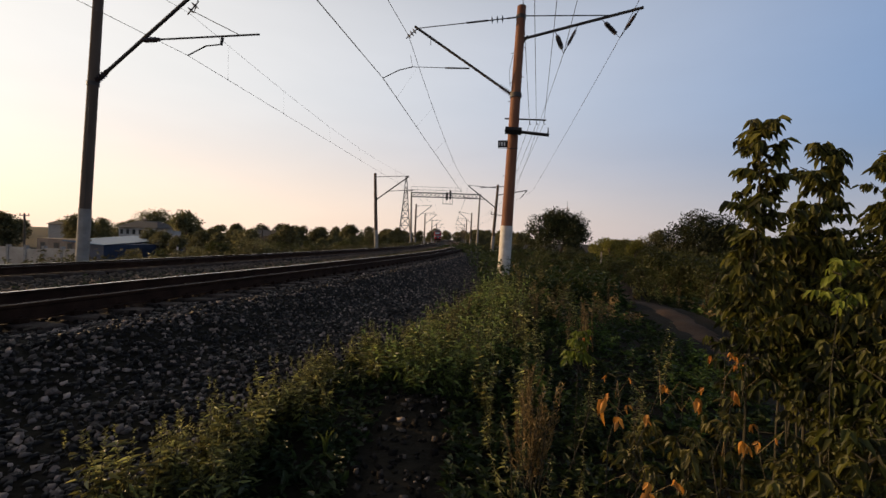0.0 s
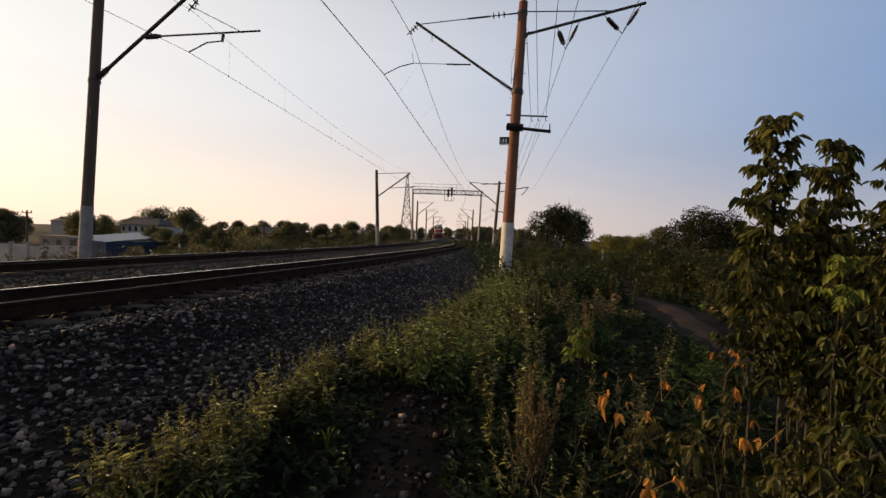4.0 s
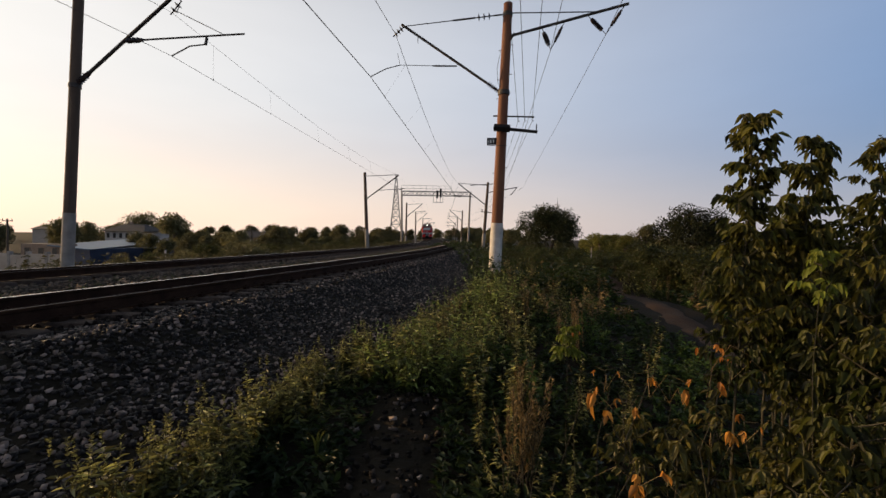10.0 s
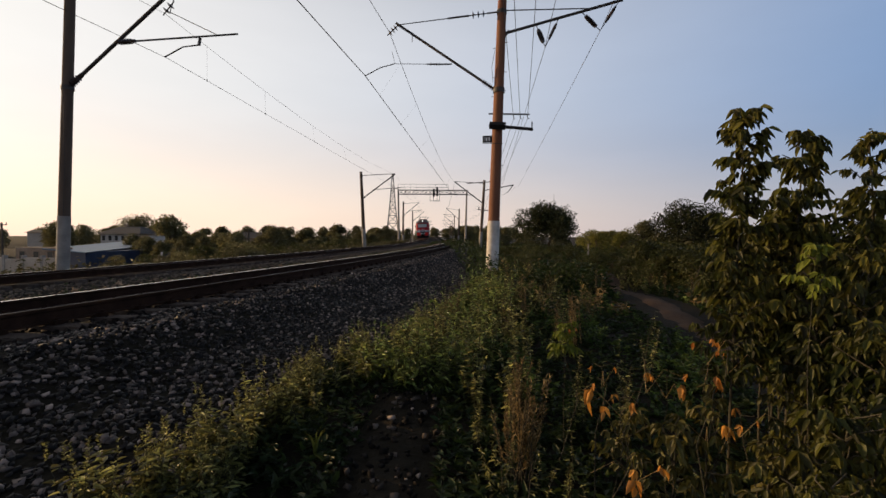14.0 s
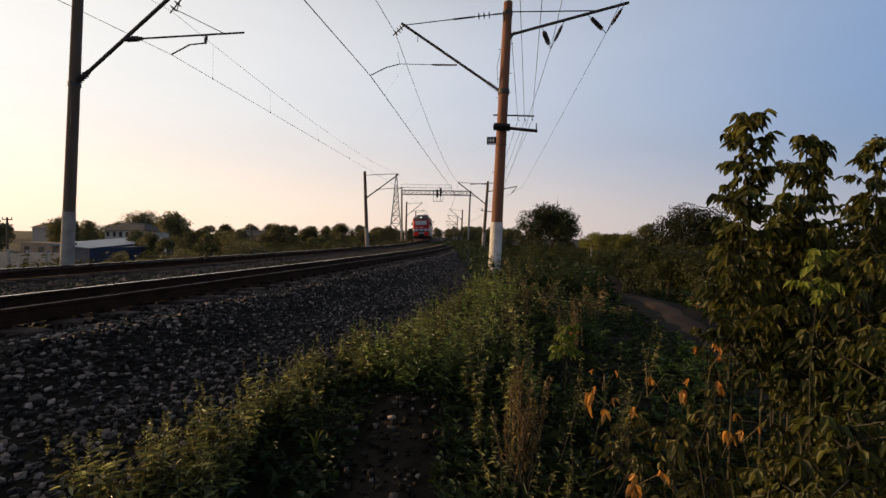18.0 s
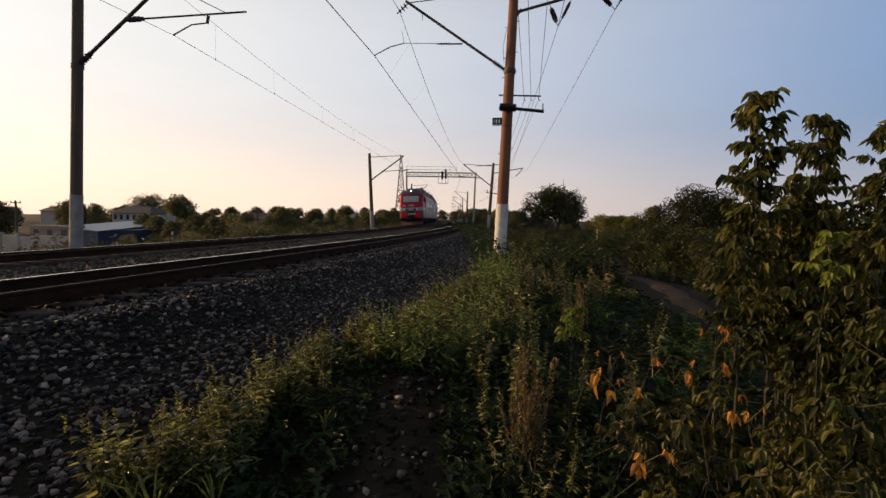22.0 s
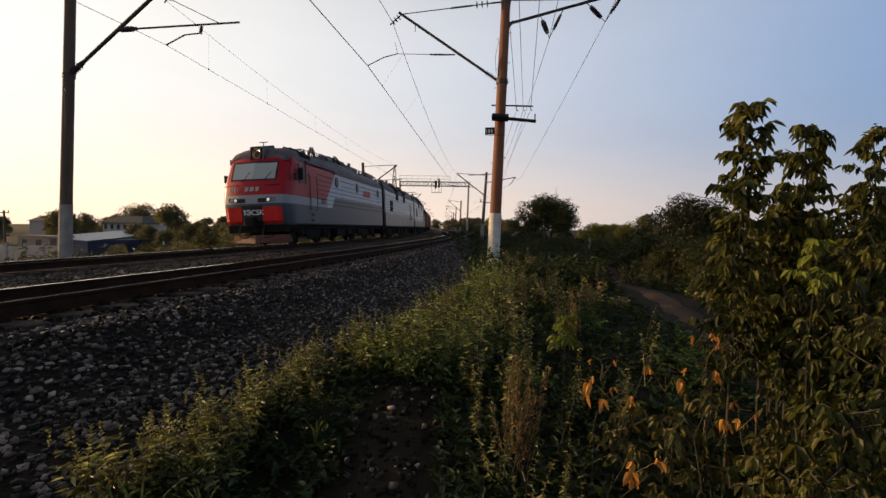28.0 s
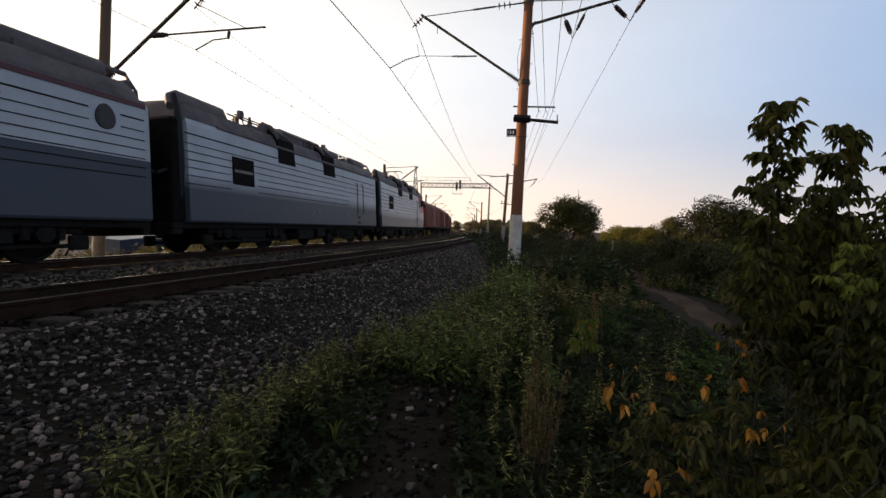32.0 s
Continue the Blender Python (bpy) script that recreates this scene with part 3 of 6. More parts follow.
def far_mast(s, u, lean, h, reach, side, white, mat, right_arm=False):
    """A plainer mast down the line; reach: how far its bracket goes towards the track."""
    m = tagged(new("catenary_mast"), "slim concrete catenary mast with bracket down the line", "catenary mast", "catenary masts")
    P = lambda uu, z: site(s, uu, z)
    shaft(P(u, -0.9), P(u + lean, h), 0.22, 0.15, mat, m, white, M_GREYWASH)
    d = -side
    k = lambda z: u + lean * (z + 0.9) / (h + 0.9)
    rod("cantilever_strut", [P(k(5.0), 5.0), P(u + d * reach, 7.7)], 0.07, m, n=6)
    rod("stay_rod", [P(k(h - 0.4), h - 0.4), P(u + d * reach, 7.75)], 0.035, m, n=6)
    rod("registration_rod", [P(k(5.0) + d * reach * 0.35, 6.0), P(u + d * (reach + 0.7), 6.25)], 0.035, m, n=6)
    rod("registration_arm", [P(u + d * (reach + 0.5), 6.2), P(u + d * (reach - 0.3), 6.0)], 0.03, m, n=6)
    insulator(P(k(5.0), 5.0), P(k(5.0) + d * 0.4, 5.25), 3, 0.1, m)
    if right_arm:
        rod("feeder_bracket", [P(k(6.6), 6.6), P(13.8, 7.3)], 0.06, m, n=6)
        rod("bracket_stay", [P(13.8, 7.3), P(13.0, 6.3)], 0.05, m, n=6)
        rod("crossarm", [P(k(7.6) - 2.2, 7.5), P(k(7.6) + 1.5, 7.75)], 0.05, m, n=6)
        rod("crossarm", [P(k(4.2) - 0.6, 4.25), P(k(4.2) + 0.9, 4.1)], 0.06, m, n=6)
        insulator(P(k(4.2) - 0.5, 4.3), P(k(4.2) - 0.45, 4.6), 2, 0.12, m)
    return m


mast_right()
mast_left()
far_mast(36, -3.2, -0.4, 7.98, 3.4, -1, 2.6, M_POLE_DARK)
far_mast(43.1, 9.7, 0.5, 7.9, 3.2, 1, 2.4, M_POLE_DARK, True)
far_mast(78, -4.0, 0.1, 7.9, 3.3, -1, 2.0, M_POLE_DARK)
far_mast(112, -4.2, 0.0, 7.9, 3.2, -1, 2.0, M_POLE_DARK)
far_mast(150, -3.9, 0.0, 7.9, 3.2, -1, 2.0, M_POLE_DARK)
far_mast(190, -3.6, 0.0, 7.9, 3.2, -1, 2.0, M_POLE_DARK)
far_mast(96, 8.0, 0.2, 7.6, 3.0, 1, 2.0, M_POLE_DARK)
far_mast(140, 8.2, 0.2, 7.9, 3.2, 1, 2.0, M_POLE_DARK)
far_mast(185, 8.6, 0.2, 7.9, 3.2, 1, 2.0, M_POLE_DARK)
far_mast(230, 8.8, 0.2, 7.9, 3.2, 1, 2.0, M_POLE_DARK)


def wire(name, pts, r, label, sag=0.0, seg=14):
    """A wire hung from point to point."""
    path = []
    for a, b in zip(pts, pts[1:]):
        a, b = Vector(a), Vector(b)
        path += [a.lerp(b, i / seg) - Vector((0, 0, 4 * sag * (i / seg) * (1 - i / seg))) for i in range(seg)]
    path.append(Vector(pts[-1]))
    ob = part(name, Geo().tube(path, r, 5), M_WIRE, smooth=True)
    return tagged(ob, label, "overhead wire", "overhead wires")


W1, W2 = site(5.11, 6.1, 7.24), site(43.1, 6.2, 6.2)
C1, C2 = site(5.11, 7.1, 8.85), site(43.1, 6.5, 7.7)
wire("contact_wire", [(-9.2, -19.6, 7.3), W1, W2, site(96, 4.9, 6.2), site(185, 4.75, 6.2)], 0.016, "thin contact wire over the empty track")
wire("carrier_wire", [(-6.6, -19.6, 9.0), C1, C2, site(96, 5.0, 7.8), site(185, 4.8, 7.8)], 0.011, "carrier wire sagging over the empty track", 0.9)
L1, L2 = site(0.714, 1.09, 6.55), site(36, 0.5, 6.1)
D1, D2 = site(0.714, 1.12, 7.9), site(36, 0.2, 7.7)
wire("contact_wire", [(-17.4, -19, 6.6), L1, L2, site(78, 0, 6.2), site(150, 0, 6.2)], 0.008, "thin contact wire over the train's track")
wire("carrier_wire", [(-16.4, -19, 8.2), D1, D2, site(78, 0, 7.8), site(150, 0, 7.8)], 0.006, "carrier wire sagging over the train's track", 0.6)
wire("feeder_wire", [(-1.5, -19, 8.3), site(5.11, 13.04, 7.93), site(43.4, 12.3, 7.0), site(96, 10.5, 6.6)], 0.010, "feeder wire beside the line", 0.08)
wire("feeder_wire", [(0.5, -19, 8.8), site(5.11, 14.99, 8.4), site(43.4, 14.5, 7.3), site(96, 11.5, 6.9)], 0.010, "feeder wire beside the line", 0.08)
for u, x in ((11.9, -4.4), (12.15, -4.3), (12.42, -3.4)):
    wire("line_wire", [(x, -19, 6.7), site(5.11, u, 5.34), site(43.1, u - 1.9, 4.2), site(96, u - 3.6, 4.2)], 0.007, "thin line wire on the mast's crossarm", 0.25)
for (a, b), (c, d) in (((W1, W2), (C1, C2)), ((L1, L2), (D1, D2))):
    for q in (0.06, 0.18, 0.34, 0.5, 0.66, 0.82):
        sg = 0.9 if a is W1 else 0.6
        p1, p2 = a.lerp(b, q), c.lerp(d, q) - Vector((0, 0, 4 * sg * q * (1 - q)))
        ob = part("dropper", Geo().tube([p1, p2], 0.0025, 4), M_WIRE)
        part("wire_clamp", Geo().tube([p1 - Vector((0, 0, 0.02)), p1 + Vector((0, 0, 0.05))], 0.018, 6), M_IRON, ob)
        tagged(ob, "thin dropper between carrier and contact wire", "overhead wire", "droppers")


def portal():
    m = tagged(new("signal_gantry"), "lattice steel gantry with railed walkway across both tracks", "signal gantry")
    P = lambda u, z, ds=0.0: site(82 + ds, u, z)
    gantry = track_pose(82.28, 0.38, 0, 0)
    ul, ur = -5.2, 8.9
    for u in (ul, ur):
        part("leg", Geo().tube([P(u, -0.8), P(u + (0.3 if u > 0 else -0.15), 10.6)], [0.24, 0.17], 10), M_CONCRETE, m, smooth=True)
    for z in (9.75, 10.65):
        for ds in (-0.3, 0.3):
            part("chord", Geo().tube([P(ul - 0.3, z, ds), P(ur + 0.6, z, ds)], 0.07, 4), M_GALV, m)
    n = 16
    for i in range(n):
        a, b = ul + (ur - ul) * i / n, ul + (ur - ul) * (i + 1) / n
        z0, z1 = (9.75, 10.65) if i % 2 else (10.65, 9.75)
        for ds in (-0.3, 0.3):
            part("brace", Geo().tube([P(a, z0, ds), P(b, z1, ds)], 0.04, 4), M_GALV, m)
            part("brace", Geo().tube([P(a, z1, ds), P(b, z0, ds)], 0.03, 4), M_GALV, m)
        if i % 2 == 0:
            part("brace", Geo().tube([P(a, 9.75, -0.3), P(a, 10.65, -0.3)], 0.035, 4), M_GALV, m)
    for z in (11.2, 11.85):
        part("handrail", Geo().tube([P(ul - 0.2, z, -0.3), P(5.2, z, -0.3)], 0.03, 4), M_GALV, m)
    for i in range(9):
        u = ul - 0.2 + (5.4 - ul) * i / 8
        part("rail_post", Geo().tube([P(u, 10.65, -0.3), P(u, 11.85, -0.3)], 0.03, 4), M_GALV, m)
    cage = part("signal_cage", Geo().box(1.35, 3.45, -0.5, -0.42, 8.35, 8.45, gantry), M_IRON, m)
    for u in (1.4, 2.1, 2.9, 3.4):
        part("bar", Geo().tube([P(u, 8.4, -0.5), P(u, 10.7, -0.5)], 0.05, 4), M_IRON, cage)
    part("signal_head", Geo().box(2.0, 2.42, -0.7, -0.45, 9.2, 10.9, gantry), M_BLACK, m, "black colour-light signal head", bevel=0.05)
    part("signal_head", Geo().box(2.72, 3.12, -0.7, -0.45, 9.4, 11.3, gantry), M_BLACK, m, bevel=0.05)
    return m


portal()


def pylon():
    m = tagged(new("lattice_pylon"), "tall slender lattice steel pylon far down the line", "pylon")
    c = Vector((-17.2, 200, -2))
    lv = [(0, 2.9), (4.5, 2.48), (8.5, 2.08), (12, 1.7), (15.2, 1.4), (18, 1.15), (20.6, 0.95), (23, 0.8), (25.5, 0.62), (30.2, 0.25)]
    corner = lambda i, j: c + Vector(((1, 1, -1, -1)[j] * lv[i][1], (1, -1, -1, 1)[j] * lv[i][1], lv[i][0]))
    for j in range(4):
        part("leg", Geo().tube([corner(i, j) for i in range(10)], 0.13, 4), M_GALV, m)
        for i in range(9):
            k = (j + 1) % 4
            part("brace", Geo().tube([corner(i, j), corner(i + 1, k)], 0.08, 4), M_GALV, m)
            part("brace", Geo().tube([corner(i, k), corner(i + 1, j)], 0.08, 4), M_GALV, m)
            part("brace", Geo().tube([corner(i + 1, j), corner(i + 1, k)], 0.08, 4), M_GALV, m)
    return m


pylon()


# ---- the locomotive ----
def paint(name, red_to, dark_to, band_from, cab_rear=False):
    """Livery by place on the vehicle: red towards the cab, silver sides, slate lower wall."""
    m = material(name, (0.42, 0.435, 0.46), (0.5, 0.515, 0.54), 0.34, 0.0, 1.2, 18, bump=0.03, spec=0.16)
    n, l = m.node_tree.nodes, m.node_tree.links
    b = n["Principled BSDF"]
    base = b.inputs["Base Color"].links[0].from_socket
    co = n.new("ShaderNodeTexCoord")
    sp = n.new("ShaderNodeSeparateXYZ")
    l.new(co.outputs["Object"], sp.inputs[0])

    def math_node(op, a, c):
        q = n.new("ShaderNodeMath")
        q.operation = op
        for i, v in enumerate((a, c)):
            if isinstance(v, (int, float)):
                q.inputs[i].default_value = v
            else:
                l.new(v, q.inputs[i])
        return q.outputs[0]

    def mixed(mask, under, colour):
        q = n.new("ShaderNodeMix")
        q.data_type = 'RGBA'
        l.new(mask, q.inputs[0])
        l.new(under, q.inputs[6])
        q.inputs[7].default_value = (*colour, 1)
        return q.outputs[2]

    y, z = sp.outputs[1], sp.outputs[2]
    line = dark_to
    if red_to and not cab_rear:
        step = math_node('GREATER_THAN', y, math_node('ADD', math_node('MULTIPLY', z, 0.74), red_to + 1.1 - 0.74 * 2.45))
        line = math_node('ADD', math_node('MULTIPLY', step, dark_to - 1.93), 1.93)
    if red_to and not cab_rear:
        low = math_node('LESS_THAN', z, line)
    else:
        low = math_node('MULTIPLY', math_node('SUBTRACT', dark_to + 0.25, z), 2.0)
        low.node.use_clamp = True
    col = mixed(low, base, (0.066, 0.076, 0.092))
    if red_to:
        slant = math_node('ADD', math_node('MULTIPLY', z, 0.9), red_to - 0.9 * 2.45)
        inside = math_node('LESS_THAN', y, slant) if not cab_rear else math_node('GREATER_THAN', y, math_node('SUBTRACT', 17.5, slant))
        cabin = math_node('LESS_THAN', y, red_to) if not cab_rear else math_node('GREATER_THAN', y, 17.5 - red_to)
        mid = math_node('MULTIPLY', cabin, math_node('GREATER_THAN', z, 1.93))
        col = mixed(mid, col, (0.28, 0.285, 0.30))
        col = mixed(math_node('MULTIPLY', inside, math_node('GREATER_THAN', z, band_from)), col, (0.36, 0.013, 0.02))
    l.new(col, b.inputs["Base Color"])
    return m


M_PAINT1 = paint("loco_livery_front", 5.55, 2.55, 2.32)
M_PAINT2 = paint("loco_livery_middle", 0, 2.2, 9)
M_PAINT3 = paint("loco_livery_rear", 3.0, 1.9, 2.42, True)
M_ROOF = material("sooty_grey_roof", (0.09, 0.074, 0.076), (0.16, 0.132, 0.132), 0.65, scale=2, fine=20, spec=0.25)
M_UNDER = material("oily_underframe", (0.010, 0.009, 0.008), (0.022, 0.019, 0.017), 0.8, scale=4, fine=30, spec=0.08)
M_GRILLE = material("soot_black_grille", (0.006, 0.005, 0.005), (0.014, 0.012, 0.011), 0.85, scale=6, fine=40, spec=0.08)
M_RED = material("bright_red_panel", (0.5, 0.012, 0.010), (0.58, 0.02, 0.014), 0.5, scale=3, fine=20, bump=0.02, spec=0.2)
M_MAROON = material("maroon_edge_paint", (0.075, 0.009, 0.016), (0.1, 0.014, 0.02), 0.5, bump=0)
M_GLASS = glass("dark_window_glass", (0.006, 0.006, 0.007), 0.45)
# the sky's reflection in the glass is put into this pale base colour
M_SCREEN = glass("reflection_pale_glass", (0.36, 0.38, 0.365), 0.2)
M_SOUND = material("rust_red_plough", (0.10, 0.036, 0.025), (0.16, 0.065, 0.045), 0.8, scale=4, fine=30)
M_WHEEL = material("greasy_wheel_steel", (0.008, 0.007, 0.006), (0.018, 0.015, 0.013), 0.7, 0.0, 5, 40, spec=0.1)
M_BOWL = material("amber_lamp_bowl", (0.26, 0.15, 0.08), (0.36, 0.23, 0.13), 0.4, 0.3, bump=0)
M_LAMP = glow("headlamp_glow", (1.0, 0.93, 0.84), 14.0)
M_SIDELAMP = glow("marker_lamp_glow", (1.0, 0.9, 0.82), 0.4)
M_DULL = material("dulled_white_marking", (0.32, 0.29, 0.27), (0.42, 0.39, 0.36), 0.7, bump=0)
M_LOGO = material("red_emblem_paint", (0.5, 0.02, 0.03), (0.58, 0.03, 0.04), 0.5, bump=0)


def lettering(text, size, m, parent, mat, depth=0.006):
    cu = bpy.data.curves.new("lettering", 'FONT')
    cu.body, cu.size, cu.extrude = text, size, depth
    tmp = bpy.data.objects.new("lettering", cu)
    me = bpy.data.meshes.new_from_object(tmp)
    bpy.data.objects.remove(tmp)
    me.transform(m)
    me.materials.clear()
    me.materials.append(mat)
    return part("lettering", me, mat, parent)


def emblem_block(x, wide, high, thick, m):
    """A slanted block of a painted emblem, in the plane of the pose m."""
    k = 0.28 * high
    quad = [(x, 0), (x + wide, 0), (x + wide + k, high), (x + k, high)]
    return Geo().loft([[m @ Vector((a, -thick, b)) for a, b in quad], [m @ Vector((a, 0, b)) for a, b in quad]])


WHEELS = []


def wheelset(y, parent):
    g = Geo()
    for x in (-0.76, 0.76):
        sg = 1 if x > 0 else -1
        prof = [(x - sg * 0.07, 0.655), (x - sg * 0.04, 0.655), (x - sg * 0.035, 0.625), (x + sg * 0.06, 0.62), (x + sg * 0.06, 0.53), (x, 0.5), (x, 0.2), (x + sg * 0.08, 0.15), (x + sg * 0.08, 0.03)]
        g.loft([[(a, r * math.cos(2 * math.pi * j / 28), r * math.sin(2 * math.pi * j / 28)) for j in range(28)] for a, r in prof])
    g.tube([(-0.9, 0, 0), (0.9, 0, 0)], 0.1, 12)
    for j in range(5):
        a = 2 * math.pi * j / 5
        g.box(0.77, 0.8, 0.33 * math.cos(a) - 0.06, 0.33 * math.cos(a) + 0.06, 0.33 * math.sin(a) - 0.06, 0.33 * math.sin(a) + 0.06)
    ob = part("wheelset", g, M_WHEEL, parent, "greasy steel wheelset", smooth=True)
    ob.matrix_basis = pose(0, y, 0.625)
    WHEELS.append((ob, y))
    return ob


def bogie(y, parent):
    g = Geo()
    for x in (-1.12, 1.12):
        g.box(x - 0.09, x + 0.09, y - 2.3, y + 2.3, 0.62, 0.86)
        g.box(x - 0.1, x + 0.1, y - 0.9, y + 0.9, 0.42, 0.7)
        for e in (-2.25, 0.0, 2.25):
            g.box(x - 0.06, x + 0.06, y + e - (0.55 if e == 0 else 0.22), y + e + (0.55 if e == 0 else 0.22), 0.24, 0.6)
        g.box(x - 0.03, x + 0.03, y - 2.2, y + 2.2, 0.3, 0.4)
    g.box(-1.1, 1.1, y - 0.35, y + 0.35, 0.45, 0.85)
    fr = part("bogie_frame", g, M_UNDER, parent, bevel=0.03)
    for dy in (-1.45, 1.45):
        for x in (-1.14, 1.14):
            part("axle_box", Geo().tube([(x - 0.14, y + dy, 0.625), (x + 0.16, y + dy, 0.625)], 0.2, 12), M_UNDER, fr, smooth=True)
        for x in (-1.2, 1.2):
            for e in (-0.36, 0.36):
                part("spring", Geo().tube([(x, y + dy + e, 0.5), (x, y + dy + e, 0.86)], 0.09, 8), M_UNDER, fr)
        part("sand_pipe", Geo().tube([(0.95, y + dy * 1.62, 0.9), (0.9, y + dy * 1.56, 0.4), (0.78, y + dy * 1.5, 0.12)], 0.025, 6), M_UNDER, fr)
    return fr


def loco_section(kind):
    """One section; y runs back from its leading coupler plane, x to the right, z from the rail."""
    label = {"cab": "red and silver electric locomotive section with driver's cab", "mid": "silver electric locomotive booster section without cab",
             "rear": "silver and red electric locomotive section with rear cab"}[kind]
    v = tagged(new("locomotive_section"), label, "locomotive", "locomotive sections")
    mat = {"cab": M_PAINT1, "mid": M_PAINT2, "rear": M_PAINT3}[kind]
    y0, y1 = (1.7, 17.1) if kind == "cab" else (0.85, 17.1) if kind == "mid" else (0.85, 15.6)
    w, z0, zs = 1.55, 0.96, 3.86
    ring = lambda y, k=1.0, zt=zs: [(-w * k + 0.04, y, z0), (w * k - 0.04, y, z0), (w * k, y, z0 + 0.06), (w * k, y, zt - 0.1), (w * k - 0.05, y, zt), (-w * k + 0.05, y, zt), (-w * k, y, zt - 0.1), (-w * k, y, z0 + 0.06)]
    part("body", Geo().loft([ring(y0), ring(y1)]), mat, v)

    def cab(y_at, out):
        """A cab whose face looks along out (-1: towards y = 0)."""
        Y = lambda a: y_at + out * a
        levels = [(0.96, 1.42, 0.92), (1.15, 1.46, 1.08), (2.0, 1.5, 1.14), (2.45, 1.5, 1.11), (2.95, 1.48, 0.98), (3.75, 1.4, 0.62), (3.95, 1.36, 0.45)]
        rings = []
        for z, hw, reach in levels:
            rings.append([(-1.55, Y(-0.05), z), (-1.55, Y(0.25), z), (-hw, Y(reach - 0.3), z), (-hw + 0.07, Y(reach - 0.14), z), (-hw + 0.22, Y(reach - 0.02), z), (0, Y(reach + 0.1), z), (hw - 0.22, Y(reach - 0.02), z), (hw - 0.07, Y(reach - 0.14), z), (hw, Y(reach - 0.3), z), (1.55, Y(0.25), z), (1.55, Y(-0.05), z)])
        body = part("cab", Geo().loft(rings), mat, v, smooth=True)
        # windscreen in a dark frame, on the sloping face
        def face(x, z, d=0.0):
            zz = [q[0] for q in levels]
            hw, reach = (float(np.interp(z, zz, [q[k] for q in levels])) for k in (1, 2))
            return Vector((x, Y(float(np.interp(abs(x), (0, hw - 0.22, hw - 0.07, hw), (reach + 0.1, reach - 0.02, reach - 0.14, reach - 0.3))) + d), z))

        def patch(name, x0, x1, za, zb, d, material_, label=""):
            """A plate that follows the cab's face, d proud of it."""
            g = Geo()
            xs = [x0 + (x1 - x0) * i / 8 for i in range(9)] if x0 * x1 < 0 else [x0 + (x1 - x0) * i / 5 for i in range(6)]
            zs_ = [za] + [q[0] for q in levels if za + 0.02 < q[0] < zb - 0.02] + [zb]
            nx = len(xs)
            for z in zs_:
                g.v += [tuple(face(x, z, d)) for x in xs]
            for a in range(len(zs_) - 1):
                for i in range(nx - 1):
                    q = a * nx + i
                    g.f.append((q, q + 1, q + nx + 1, q + nx))
            rim = [(x, za) for x in xs] + [(x1, z) for z in zs_[1:-1]] + [(x, zb) for x in reversed(xs)] + [(x0, z) for z in reversed(zs_[1:-1])]
            g.loft([[face(x, z, d) for x, z in rim], [face(x, z, -0.05) for x, z in rim]], caps=False)
            return part(name, g, material_, body, label)
        patch("screen_frame", -1.1, 1.1, 2.98, 3.82, 0.012, M_BLACK)
        patch("windscreen", -1.02, 1.02, 3.05, 3.75, 0.026, M_SCREEN, "windscreen with the sky's reflection put into its pale colour")
        patch("buffer_panel", -1.34, -0.5, 1.04, 1.78, 0.04, M_RED, "bright red panel beside the coupler")
        patch("buffer_panel", 0.5, 1.34, 1.04, 1.78, 0.04, M_RED, "bright red panel beside the coupler")
        patch("centre_panel", -0.48, 0.48, 0.98, 1.84, 0.03, M_BLACK)
        for x in (-0.5, 0.5):
            p = face(x, 2.06)
            part("step_recess", Geo().box(x - 0.2, x + 0.2, p.y - 0.05, p.y + 0.05, 1.98, 2.16), M_BLACK, body, bevel=0.02)
        for x in (-0.78, 0.78, -1.0, 1.0):
            p = face(x, 2.1)
            hood = Geo()
            hood.loft([[(p.x + r_ * math.cos(2 * math.pi * j / 14), p.y + out * a_, p.z + r_ * math.sin(2 * math.pi * j / 14)) for j in range(14)] for a_, r_ in ((-0.06, 0.105), (0.05, 0.105), (0.05, 0.088), (-0.02, 0.08))], caps=False)
            lamp = part("marker_lamp", hood, M_GALV, body, smooth=True)
            if abs(x) < 0.9:
                part("lens", Geo().tube([p + Vector((0, out * 0.0, 0)), p + Vector((0, out * 0.03, 0))], 0.065, 14), M_SIDELAMP if kind == "cab" else M_SCREEN, lamp, "lit marker lamp lens" if kind == "cab" else "")
        # headlamp housing on the roof
        g = Geo()
        g.loft([[(-0.36, Y(0.08), 3.88), (0.36, Y(0.08), 3.88), (0.3, Y(0.08), 4.4), (-0.3, Y(0.08), 4.4)], [(-0.34, Y(-0.6), 3.92), (0.34, Y(-0.6), 3.92), (0.28, Y(-0.6), 4.4), (-0.28, Y(-0.6), 4.4)]])
        hl = part("headlamp_housing", g, M_ROOF, v, bevel=0.03)
        cone = Geo()
        cone.loft([[(r_ * math.cos(2 * math.pi * j / 24), Y(a_), 4.14 + r_ * math.sin(2 * math.pi * j / 24)) for j in range(24)] for a_, r_ in ((0.6, 0.21), (0.6, 0.185), (0.14, 0.17), (0.1, 0.09), (0.08, 0.21))], caps=False)
        part("lamp_bowl", cone, M_BOWL, hl, "amber-tinted lamp bowl", smooth=True)
        part("headlamp", Geo().tube([(0, Y(0.1), 4.14), (0, Y(0.2), 4.14)], 0.135, 20), M_LAMP if kind == "cab" else M_SCREEN, hl, "lit round headlamp" if kind == "cab" else "", smooth=True)
